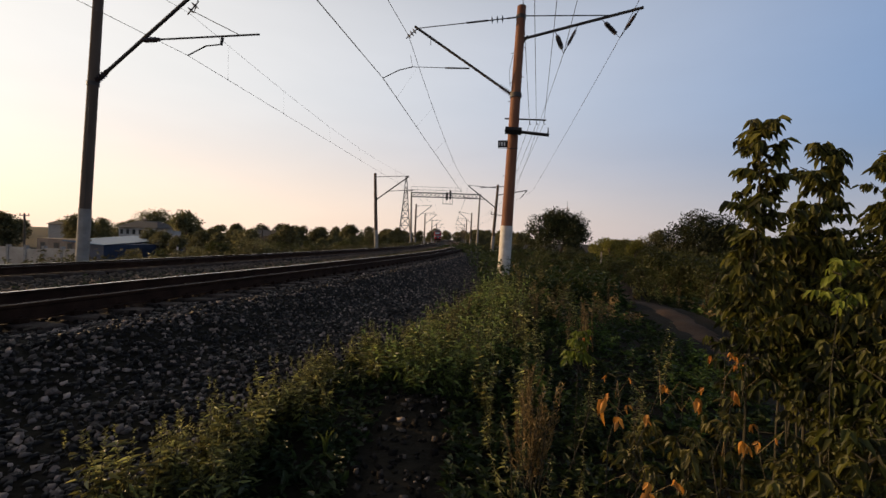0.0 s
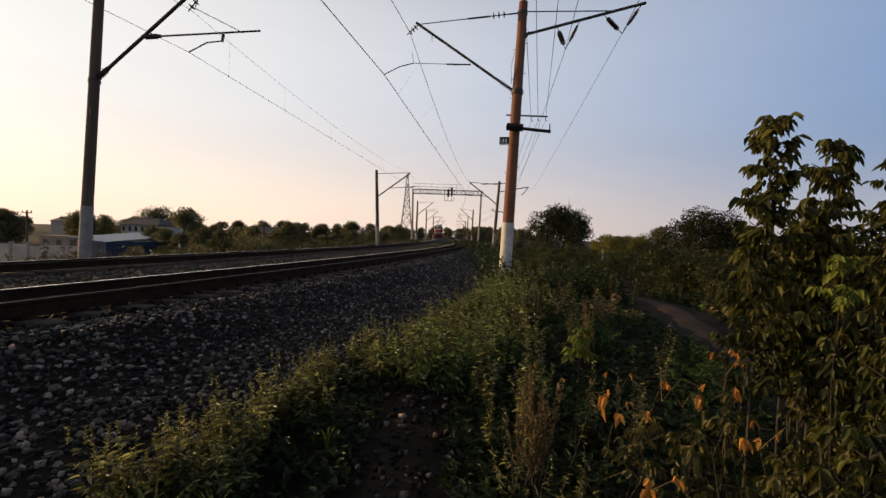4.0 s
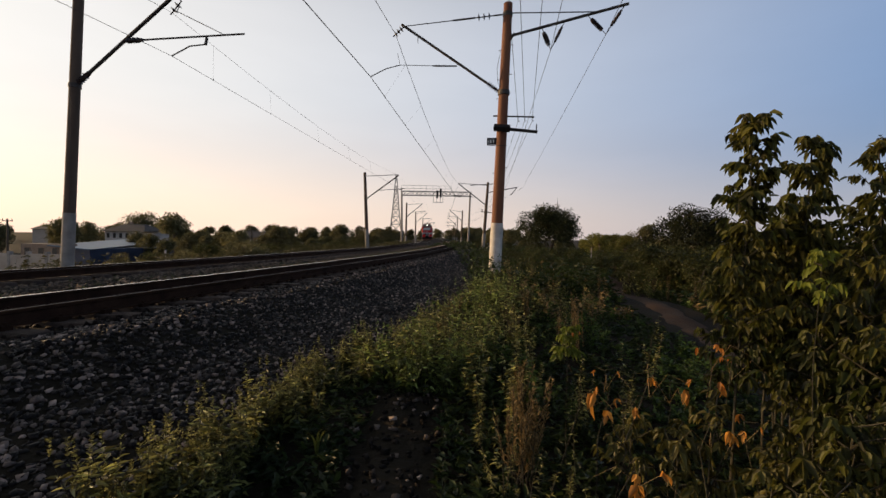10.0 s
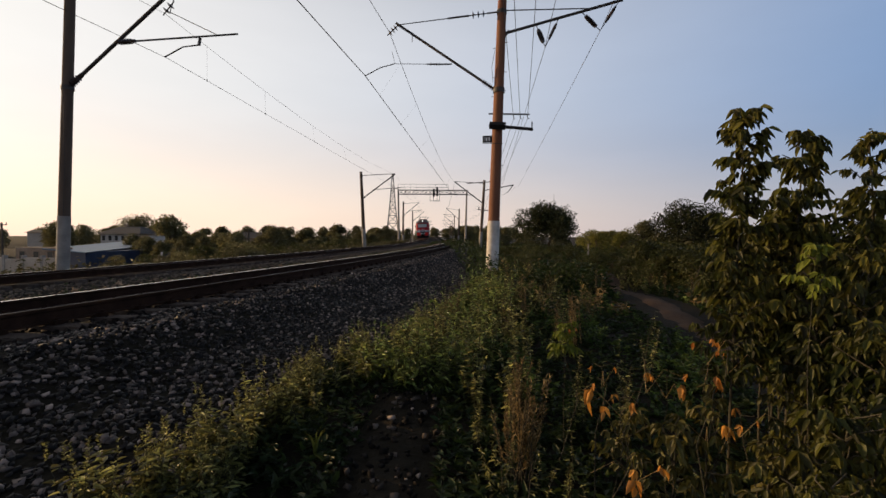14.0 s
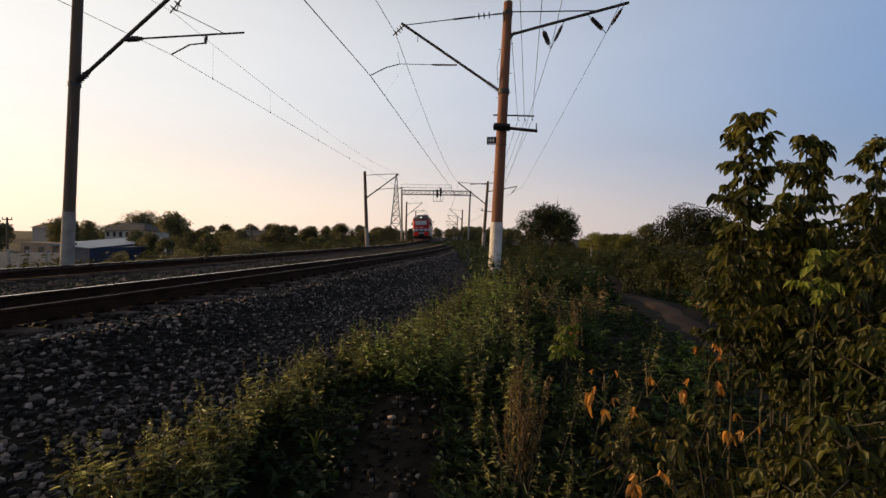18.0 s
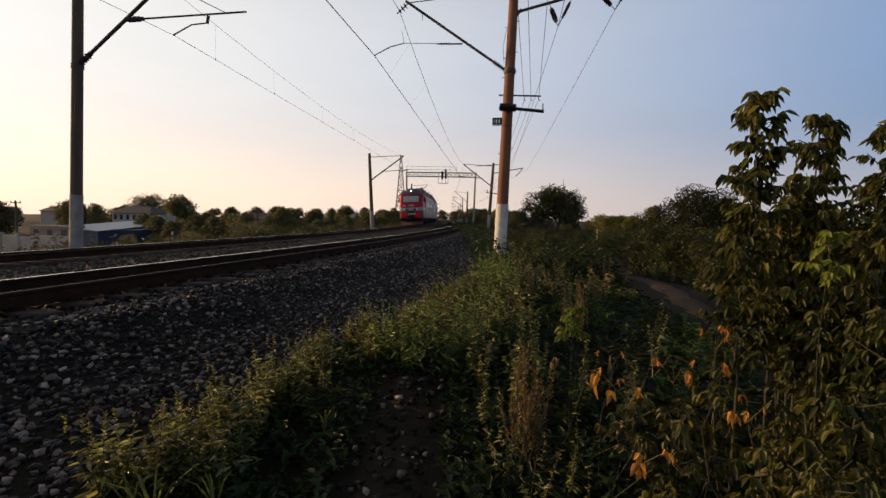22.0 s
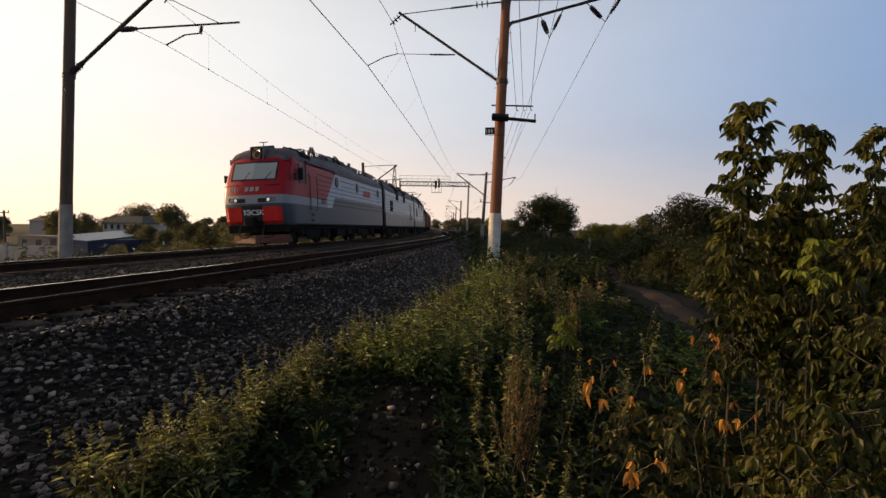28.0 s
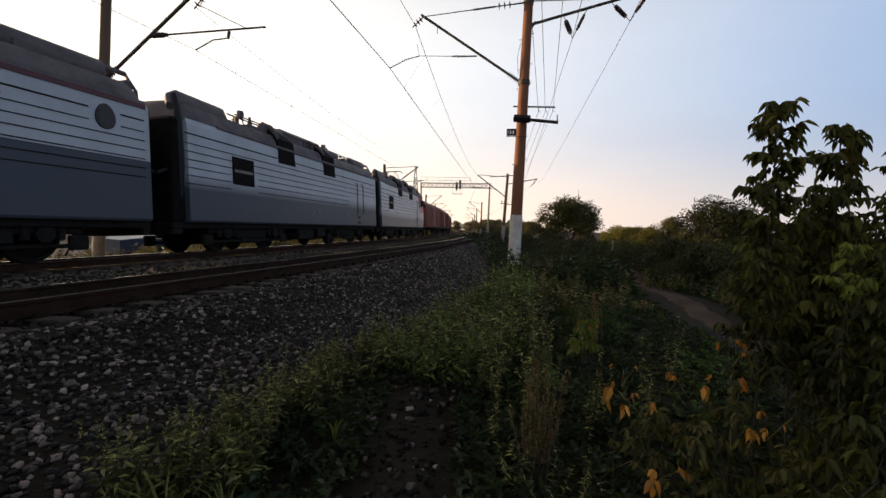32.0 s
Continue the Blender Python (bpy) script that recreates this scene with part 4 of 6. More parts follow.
        for x in (-0.32, 0.32):
            part("housing_cheek", Geo().loft([[(x - 0.03, Y(0.08), 3.88), (x + 0.03, Y(0.08), 3.88), (x * 0.92 + 0.03, Y(0.08), 4.4), (x * 0.92 - 0.03, Y(0.08), 4.4)], [(x - 0.03, Y(0.62), 3.88), (x + 0.03, Y(0.62), 3.88), (x * 0.92 + 0.03, Y(0.55), 4.36), (x * 0.92 - 0.03, Y(0.55), 4.36)]]), M_ROOF, hl)
        part("housing_top", Geo().box(-0.31, 0.31, min(Y(0.08), Y(0.56)), max(Y(0.08), Y(0.56)), 4.36, 4.4), M_ROOF, hl)
        part("aerial", Geo().tube([(0.1, Y(0.1), 4.4), (0.1, Y(0.1), 4.54)], 0.02, 6).tube([(-0.1, Y(0.1), 4.53), (0.3, Y(0.1), 4.53)], 0.015, 6), M_BLACK, v)
        # mirrors, wipers, handrails
        for sg in (-1, 1):
            p = face(sg * 1.3, 3.2)
            part("mirror", Geo().box(sg * 1.72 - 0.06, sg * 1.72 + 0.06, Y(0.35) - 0.08, Y(0.35) + 0.08, 3.0, 3.35), M_BLACK, v, bevel=0.02)
            part("mirror_arm", Geo().tube([(sg * 1.5, Y(0.2), 3.2), (sg * 1.72, Y(0.35), 3.2)], 0.02, 6), M_BLACK, v)
            a, b = face(sg * 0.5, 2.9, 0.05), face(sg * 0.5 + 0.33, 3.38, 0.06)
            part("wiper", Geo().tube([a, b], 0.011, 6), M_BLACK, body)
            part("handrail", Geo().tube([face(sg * 1.0 - 0.4, 2.75, 0.02), face(sg * 1.0 - 0.4, 2.75, 0.08), face(sg * 1.0 + 0.3, 2.78, 0.08), face(sg * 1.0 + 0.3, 2.78, 0.02)], 0.014, 6), M_BLACK, body)
            part("side_window", Geo().box(sg * 1.51, sg * 1.556, Y(-0.75) - 0.33, Y(-0.75) + 0.33, 3.0, 3.72), M_GLASS, v, bevel=0.01)
            part("window_frame", Geo().box(sg * 1.5, sg * 1.566, Y(-0.36) - 0.05, Y(-0.36) + 0.05, 2.95, 3.77), M_BLACK, v)
            part("window_frame", Geo().box(sg * 1.5, sg * 1.566, Y(-1.13) - 0.04, Y(-1.13) + 0.04, 2.95, 3.77), M_BLACK, v)
            part("window_mirror", Geo().box(sg * 1.56, sg * 1.75, Y(-0.42) - 0.03, Y(-0.42) + 0.03, 3.1, 3.6), M_BLACK, v, bevel=0.02)
        # coupler and plough
        part("coupler", Geo().box(-0.16, 0.16, Y(0.9) - 0.45, Y(0.9) + 0.45, 0.95, 1.25).box(-0.24, 0.24, Y(1.35) - 0.16, Y(1.35) + 0.16, 0.88, 1.32), M_UNDER, v, bevel=0.04)
        g = Geo()
        g.loft([[(-1.45, Y(0.4), 0.18), (0, Y(1.05), 0.14), (1.45, Y(0.4), 0.18), (1.45, Y(0.3), 0.18), (0, Y(0.9), 0.14), (-1.45, Y(0.3), 0.18)], [(-1.35, Y(0.5), 0.52), (0, Y(1.0), 0.52), (1.35, Y(0.5), 0.52), (1.35, Y(0.35), 0.52), (0, Y(0.9), 0.52), (-1.35, Y(0.35), 0.52)]])
        part("track_plough", g, M_SOUND, v, "rust-red snow plough under the cab")
        for x in (-0.62, 0.5):
            part("brake_hose", Geo().tube([(x, Y(1.1), 0.95), (x + 0.02, Y(1.3), 0.6), (x + 0.12, Y(1.35), 0.42), (x + 0.35, Y(1.3), 0.4), (x + 0.5, Y(1.15), 0.5)], 0.03, 8), M_BLACK, v, smooth=True)
        part("buffer_beam", Geo().box(-1.4, 1.4, min(Y(0.3), Y(0.85)), max(Y(0.3), Y(0.85)), 0.62, 1.0), M_UNDER, v, bevel=0.03)
        if kind == "cab":
            p = face(-0.43, 1.42, 0.075)
            lettering("3\u042dC5K", 0.33, Matrix.Translation(p) @ pose(0, 0, 0, 90, 0, 0), body, M_LETTER)
            p = face(-1.02, 2.46, 0.03)
            bars(body, Matrix.Translation(p), (0.1, 0.1, 0.04), 0.2, M_DULL, gap=0.06)
            p = face(-0.3, 2.48, 0.06)
            for x, wd in ((0, 0.16), (0.23, 0.2), (0.5, 0.16)):
                part("emblem", emblem_block(x, wd, 0.19, 0.006, Matrix.Translation(p)), M_DULL, body)

    if kind == "cab":
        cab(1.75, -1)
    if kind == "rear":
        cab(15.55, 1)
    # roof: rounded shoulders
    ra, rb = (1.45, 17.0) if kind == "cab" else (0.7, 17.0) if kind == "mid" else (0.7, 15.9)
    rp = [(-1.5, 3.84), (-1.47, 4.02), (-1.33, 4.18), (-0.9, 4.29), (0, 4.32), (0.9, 4.29), (1.33, 4.18), (1.47, 4.02), (1.5, 3.84)]
    fore = ((1.27, 0.15, 0.9), (1.33, 0.45, 0.925), (1.48, 0.76, 0.955), (1.78, 0.95, 0.985), (2.2, 1, 1)) if kind == "cab" else ((ra, 0.35, 0.94), (ra + 0.12, 0.75, 0.98), (ra + 0.4, 1, 1))
    aft = ((rb - 0.7, 1, 1), (rb - 0.3, 0.9, 0.99), (rb, 0.55, 0.96), (rb + 0.18, 0.2, 0.94)) if kind == "rear" else ((rb - 0.4, 1, 1), (rb - 0.1, 0.75, 0.98), (rb, 0.35, 0.94))
    ends = fore + aft
    part("roof", Geo().loft([[(x * k, y, 3.84 + (z - 3.84) * q) for x, z in rp] for y, q, k in ends]), M_ROOF, v, smooth=True)
    # louvred openings in the shoulders behind the cab, and the long housing over the machine room
    cabs = {"cab": (2.55,), "mid": (), "rear": (13.6,)}[kind]
    for y in cabs:
        for sg in (-1, 1):
            sh = lambda yy, k: [(sg * (1.478 + k), yy, 4.0), (sg * (1.43 + k), yy, 4.08), (sg * (1.35 + k), yy, 4.17)]
            part("shoulder_louvre", Geo().loft([sh(y, 0.02) + sh(y, -0.08)[::-1], sh(y + 1.15, 0.02) + sh(y + 1.15, -0.08)[::-1]]), M_GRILLE, v, "black louvre in the roof shoulder")
    if kind == "cab":
        hp = [(-1.36, 4.06), (-1.3, 4.22), (-1.0, 4.36), (0, 4.4), (1.0, 4.36), (1.3, 4.22), (1.36, 4.06)]
        part("roof_housing", Geo().loft([[(x, y, 4.0 + (z - 4.0) * q) for x, z in hp] for y, q in ((5.7, 0.35), (6.3, 1), (11.2, 1), (11.6, 0.3))]), M_ROOF, v, "long sooty housing along the roof")
    part("roof_edge", Geo().box(1.49, 1.575, ra + 1.5, rb, 3.84, 3.9), M_ROOF, v)
    part("roof_edge", Geo().box(-1.575, -1.49, ra + 1.5, rb, 3.84, 3.9), M_ROOF, v)
    if kind == "cab":
        for x in (-1.566, 1.566):
            part("roof_edge_band", Geo().box(x - 0.014, x + 0.014, 6.6, 17.0, 3.765, 3.84), M_MAROON, v, "maroon band under the roof edge")
    # ribs pressed into the side walls, their shadow lines laid on as dark strips
    segs = {"cab": ((4.25, 6.35), (7.75, 10.35), (11.25, 15.5), (16.3, 16.95)), "mid": ((0.75, 16.9),), "rear": ((0.75, 12.2),)}[kind]
    zz = (2.12, 2.36, 2.6, 2.84, 3.08, 3.32, 3.56)
    for i, z in enumerate(zz):
        sg_ = segs if z > 3.1 or kind != "cab" else ((4.25, 16.95),)
        if kind != "cab" and z < 2.7:
            sg_ = ((0.75, 2.75), (4.3, 12.8))
        for a, b in sg_:
            for x in (-1.556, 1.556):
                part("side_rib", Geo().box(x - 0.012, x + 0.012, a, b, z - 0.011, z + 0.011), M_UNDER, v)
    # round windows
    for y in ({"cab": (7.07, 10.83, 15.9), "mid": (), "rear": ()}[kind]):
        for sg in (-1, 1):
            ringp = part("porthole_ring", Geo().tube([(sg * 1.5, y, 3.42), (sg * 1.585, y, 3.42)], 0.25, 24), M_IRON, v, smooth=True)
            part("porthole_glass", Geo().tube([(sg * 1.56, y, 3.42), (sg * 1.592, y, 3.42)], 0.205, 24), M_GLASS, ringp)
    # doors with handrails
    for y in ({"cab": (3.55,), "mid": (14.2,), "rear": (13.0,)}[kind]):
        for sg in (-1, 1):
            d = part("door", Geo().box(sg * 1.552, sg * 1.566, y - 0.33, y + 0.33, 1.5, 3.6), mat, v, bevel=0.006)
            for e in (-0.42, 0.42):
                part("handrail", Geo().tube([(sg * 1.56, y + e, 3.45), (sg * 1.66, y + e, 3.4), (sg * 1.66, y + e, 1.75), (sg * 1.56, y + e, 1.7)], 0.02, 8), M_BLACK, v, smooth=True)
            for z in (1.12, 1.42):
                part("step_hole", Geo().box(sg * 1.553, sg * 1.57, y - 0.16, y + 0.16, z, z + 0.14), M_BLACK, v)
    if kind == "cab":
        for sg in (-1, 1):
            part("oval_badge", Geo().tube([(sg * 1.55, 5.05, 2.26), (sg * 1.565, 5.05, 2.26)], 0.13, 20), M_BLACK, v)
            part("oval_badge", Geo().box(sg * 1.552, sg * 1.57, 4.78, 5.32, 2.17, 2.35), M_BLACK, v, bevel=0.008)
            part("oval_badge", Geo().box(sg * 1.56, sg * 1.574, 4.84, 5.26, 2.2, 2.32), M_GALV, v)
        # emblem as plain shapes
        for y, wd in ((12.2, 0.4), (12.72, 0.42), (13.26, 0.4)):
            part("emblem", emblem_block(y, wd, 0.42, 0.02, pose(1.574, 0, 3.0, 0, 0, 90)), M_LOGO, v, "red painted emblem")
            part("emblem_gap", emblem_block(y + 0.14, wd * 0.26, 0.26, 0.004, pose(1.577, 0, 3.08 if wd < 0.41 else 2.96, 0, 0, 90)), M_PAINT2, v)
    else:
        for sg in (-1, 1):
            f = part("louvre_frame", Geo().box(sg * 1.55, sg * 1.58, 2.85, 4.05, 2.3, 3.25), M_GRILLE, v, bevel=0.01)
            part("louvre_bar", Geo().box(sg * 1.58, sg * 1.59, 2.95, 3.95, 2.72, 2.82), M_GALV, f)
            for y in (6.3, 10.3):
                h = part("roof_intake", Geo().loft([[(sg * 1.57, y - 0.55, 3.45), (sg * 1.57, y + 0.75, 3.45), (sg * 1.57, y + 0.6, 4.1), (sg * 1.57, y - 0.6, 4.1)], [(sg * 1.2, y - 0.55, 3.45), (sg * 1.2, y + 0.75, 3.45), (sg * 0.9, y + 0.5, 4.5), (sg * 0.9, y - 0.6, 4.5)]]), M_GRILLE, v)
                part("intake_lip", Geo().tube([(sg * 1.6, y - 0.62, 4.1), (sg * 1.3, y - 0.62, 4.4), (sg * 0.9, y - 0.62, 4.52)], 0.06, 6), M_ROOF, h)
            for y in (9.0, 12.2):
                part("wall_socket", Geo().box(sg * 1.552, sg * 1.575, y, y + 0.22, 1.5, 1.66), M_GALV, v, bevel=0.006)
    # roof equipment
    for x in (-0.95, 0.95):
        part("roof_rail", Geo().tube([(x, ra + 3.2, 4.47), (x, rb - 0.4, 4.47)], 0.016, 6), M_IRON, v)
        for i in range(6):
            y = ra + 3.4 + (rb - ra - 4.2) * i / 5
            part("rail_post", Geo().tube([(x, y, 4.12), (x, y, 4.47)], 0.018, 6), M_IRON, v)
    for i in range(5):
        y = ra + 4.0 + (rb - ra - 6) * i / 4
        g = Geo().tube([(0.35, y, 4.28), (0.35, y, 4.57)], 0.045, 8)
        for k in range(3):
            g.tube([(0.35, y, 4.36 + 0.06 * k), (0.35, y, 4.38 + 0.06 * k)], [0.12, 0.06], 10)
        part("roof_insulator", g, M_INSUL, v, smooth=True)
    part("busbar", Geo().tube([(0.35, ra + 3.6, 4.58), (0.35, rb - 1.4, 4.58)], 0.02, 6), M_WIRE, v)
    for y, ln, rr in ((rb - 1.75, 2.3, 0.17), (ra + 5.5, 1.6, 0.17), (rb - 6.5, 1.8, 0.15)):
        part("air_reservoir", Geo().tube([(0.95, y - ln / 2, 4.34), (0.95, y - ln / 2 + 0.1, 4.34), (0.95, y + ln / 2 - 0.1, 4.34), (0.95, y + ln / 2, 4.34)], [rr * 0.5, rr, rr, rr * 0.5], 14), M_ROOF, v, smooth=True)
    part("resistor_box", Geo().box(-0.9, 0.8, ra + 6.5, ra + 9.3, 4.25, 4.62), M_ROOF, v, bevel=0.06)
    part("roof_hatch", Geo().box(-1.0, 1.0, rb - 6, rb - 4.2, 4.24, 4.5), M_ROOF, v, bevel=0.08)
    part("end_pipe", Geo().tube([(-0.9, rb - 0.05, 4.2), (1.1, rb - 0.05, 4.2), (1.2, rb - 0.2, 4.15)], 0.12, 12), M_ROOF, v, smooth=True)
    part("end_pipe", Geo().tube([(1.05, rb - 1.4, 4.4), (1.05, rb - 0.1, 4.4), (1.3, rb - 0.02, 4.1), (1.35, rb + 0.02, 3.2)], 0.045, 10), M_ROOF, v, smooth=True)
    if kind != "cab":
        part("roof_duct", Geo().tube([(1.15, 0.66, 4.08), (1.12, 0.74, 4.2), (1.1, 0.95, 4.26), (1.05, 3.0, 4.26), (1.0, 3.3, 4.15)], [0.1, 0.17, 0.19, 0.19, 0.12], 16), M_ROOF, v, "fat rounded duct on the roof edge", smooth=True)
        part("duct_elbow", Geo().tube([(1.2, 0.75, 4.3), (1.36, 0.72, 4.0), (1.4, 0.72, 2.6), (1.3, 0.7, 1.4)], 0.1, 10), M_BLACK, v, smooth=True)
    for i, y in enumerate((ra + 3.0, ra + 5.0, rb - 4.6, rb - 3.4)):
        part("cable_loop", Geo().tube([(1.2, y, 4.12), (1.22, y + 0.05, 4.36), (1.16, y + 0.28, 4.42), (1.12, y + 0.46, 4.3), (1.15, y + 0.5, 4.14)], 0.022, 6), M_BLACK, v, smooth=True)
        part("roof_box", Geo().box(0.78, 1.2, y + 0.7, y + 1.25, 4.12, 4.3 + 0.04 * (i % 2)), M_ROOF, v, bevel=0.02)
    for y in (ra + 4.4, rb - 5.2):
        part("bushing", Geo().tube([(0.75, y, 4.2), (0.75, y, 4.45), (0.75, y, 4.52), (0.75, y, 4.6)], [0.11, 0.09, 0.06, 0.05], 10), M_INSUL, v, smooth=True)
        part("vent_cowl", Geo().tube([(0.9, y - 1.0, 4.1), (0.9, y - 1.0, 4.42), (0.98, y - 1.0, 4.5), (1.12, y - 1.0, 4.46)], [0.08, 0.08, 0.1, 0.12], 10), M_ROOF, v, smooth=True)
    if kind == "cab":
        for y, h in ((8.6, 0.28), (9.35, 0.22), (10.2, 0.2), (7.2, 0.18)):
            g = Geo().tube([(0.85, y, 4.33), (0.85, y, 4.36 + h)], [0.06, 0.04], 10)
            for k in range(4):
                zk = 4.38 + h * 0.2 * k
                g.tube([(0.85, y, zk), (0.85, y, zk + 0.02), (0.85, y, zk + 0.03)], [0.06, 0.115, 0.06], 12)
            part("roof_insulator", g, M_INSUL, v, "brown ribbed roof insulator", smooth=True)
        part("switch_arm", Geo().tube([(0.85, 8.6, 4.63), (0.85, 8.95, 4.66), (0.85, 9.35, 4.57)], [0.05, 0.035, 0.05], 8), M_ROOF, v, smooth=True)
    part("roof_conduit", Geo().tube([(1.3, ra + 2.2, 4.16), (1.3, rb - 0.6, 4.16)], 0.03, 6), M_ROOF, v)
    # pantograph: folded in front, raised on the last section
    py = ra + 2.6 if kind == "cab" else rb - 3.0 if kind == "mid" else ra + 9.0
    up = kind == "rear"
    base = part("pantograph_base", Geo().tube([(-0.65, py - 0.9, 4.37), (-0.65, py + 0.9, 4.37)], 0.03, 6).tube([(0.65, py - 0.9, 4.37), (0.65, py + 0.9, 4.37)], 0.03, 6).tube([(-0.65, py - 0.5, 4.37), (0.65, py - 0.5, 4.37)], 0.03, 6).tube([(-0.65, py + 0.5, 4.37), (0.65, py + 0.5, 4.37)], 0.03, 6).tube([(-0.6, py - 0.8, 4.25), (-0.6, py - 0.8, 4.37)], 0.07, 8).tube([(0.6, py + 0.8, 4.25), (0.6, py + 0.8, 4.37)], 0.07, 8), M_IRON, v)
    zk, zt = (4.7, 5.1) if up else (4.38, 4.42)
    for x in (-0.5, 0.5):
        for sg in (-1, 1):
            part("pantograph_arm", Geo().tube([(x, py + sg * 0.25, 4.4), (x * 0.9, py + sg * (1.05 if up else 1.15), zk), (x * 0.7, py + sg * 0.12, zt)], 0.025, 6), M_IRON, base)
    part("pantograph_head", Geo().tube([(-1.0, py, zt - 0.12), (-0.75, py, zt), (0.75, py, zt), (1.0, py, zt - 0.12)], 0.03, 6), M_IRON, base)
    # underframe
    part("underframe", Geo().box(-1.35, 1.35, (1.2 if kind == "cab" else 0.4), (16.3 if kind == "rear" else 17.1), 0.78, 0.98), M_UNDER, v, bevel=0.02)
    part("equipment_box", Geo().box(-1.3, 1.3, 7.6, 9.0, 0.32, 0.8), M_UNDER, v, bevel=0.04)
    part("equipment_box", Geo().box(0.9, 1.36, 9.3, 10.1, 0.42, 0.8), M_UNDER, v, bevel=0.03)
    for y in (4.3, 13.2):
        bogie(y, v)
        for dy in (-1.45, 1.45):
            wheelset(y + dy, v)
    # passage bellows and coupling at the section ends
    for y, a in ((17.02, 0.48), (0.84, -0.84)):
        if (kind == "cab" and a < 0) or (kind == "rear" and a > 0):
            continue
        part("end_frame", Geo().box(-1.42, 1.42, min(y, y + a * 0.55), max(y, y + a * 0.55), 0.98, 3.84), M_GRILLE, v, "black end wall of the section", bevel=0.05)
        part("gangway_bellows", Geo().box(-0.6, 0.6, min(y, y + a), max(y, y + a), 1.1, 3.4), M_GRILLE, v, bevel=0.03)
        part("end_beam", Geo().box(-1.3, 1.3, min(y, y + a * 0.5), max(y, y + a * 0.5), 0.6, 1.15), M_UNDER, v, bevel=0.03)
        for x in (-1.2, 1.2):
            part("end_cable", Geo().tube([(x, y, 2.9), (x, y + a * 0.5, 2.5), (x, y + a * 0.96, 2.35)], 0.05, 8), M_BLACK, v)
    # the tall roof: everything above the windows stretched upwards
    for o in v.children_recursive:
        if o.type == 'MESH' and not o.name.startswith("wheelset"):
            for q in o.data.vertices:
                if q.co.z > 3.45:
                    near = q.co.y if kind == "cab" else 17.5 - q.co.y if kind == "rear" else 9
                    q.co.z = 3.45 + (q.co.z - 3.45) * (1.18 + 0.32 * min(1, max(0, (near - 1.1) / 1.4)))
    return v


M_WAGON = material("rust_brown_wagon_paint", (0.20, 0.055, 0.035), (0.29, 0.095, 0.06), 0.75, scale=1.0, fine=16)


def wagon():
    v = tagged(new("freight_wagon"), "rust-brown covered freight wagon coupled behind the locomotive", "freight wagon", "freight wagons")
    prof = [(-1.48, 1.1), (1.48, 1.1), (1.5, 1.2), (1.5, 3.45), (1.3, 3.85), (0.7, 4.1), (0, 4.16), (-0.7, 4.1), (-1.3, 3.85), (-1.5, 3.45), (-1.5, 1.2)]
    part("body", Geo().loft([[(x, y, z) for x, z in prof] for y in (0.45, 14.25)]), M_WAGON, v, bevel=0.02)
    for i in range(13):
        y = 0.6 + 13.5 * i / 12
        for x in (-1.53, 1.53):
            part("side_post", Geo().box(x - 0.035, x + 0.035, y - 0.05, y + 0.05, 1.1, 3.45), M_WAGON, v)
    for x in (-1.53, 1.53):
        part("sliding_door", Geo().box(x - 0.045, x + 0.045, 6.3, 8.4, 1.25, 3.4), M_WAGON, v, bevel=0.01)
        part("sill", Geo().box(x - 0.03, x + 0.03, 0.4, 14.3, 1.0, 1.14), M_UNDER, v)
    part("underframe", Geo().box(-0.5, 0.5, 0.1, 14.6, 0.75, 1.08), M_UNDER, v)
    for y in (2.6, 12.1):
        for dy in (-0.92, 0.92):
            g = Geo()
            for x in (-0.76, 0.76):
                g.tube([(x - 0.06, y + dy, 0.475), (x + 0.06, y + dy, 0.475)], 0.475, 22)
            part("wheelset", g, M_WHEEL, v)
        for x in (-1.0, 1.0):
            part("bogie_side", Geo().box(x - 0.08, x + 0.08, y - 1.25, y + 1.25, 0.42, 0.72), M_UNDER, v, bevel=0.05)
    return v


# ---- buildings beyond the line ----
M_BLUE = material("blue_sheet_roof", (0.022, 0.032, 0.062), (0.035, 0.05, 0.09), 0.5, 0.2, 1, 12)
M_BLUEROOF = material("pale_blue_sheet_roof", (0.05, 0.1, 0.165), (0.08, 0.14, 0.215), 0.5, 0.3, 1, 12)
M_BRICK = material("sandy_brick", (0.24, 0.165, 0.115), (0.33, 0.24, 0.17), 0.9, scale=1.5, fine=25)
M_PLASTER = material("stained_plaster", (0.36, 0.29, 0.225), (0.54, 0.45, 0.36), 0.9, scale=0.8, fine=15)
M_TILE = material("dark_slate_roof", (0.034, 0.028, 0.028), (0.058, 0.049, 0.047), 0.8, scale=1, fine=12)


def block(name, a, b, depth, z0, z1, mat, parent, label=""):
    """An upright block whose front runs from a to b (x, y) and which reaches back by depth."""
    a, b = Vector((*a, 0)), Vector((*b, 0))
    d = (b - a).normalized()
    back = Vector((-d.y, d.x, 0)) * depth
    q = [a, b, b + back, a + back]
    return part(name, Geo().loft([[p + Vector((0, 0, z0)) for p in q], [p + Vector((0, 0, z1)) for p in q]]), mat, parent, label)


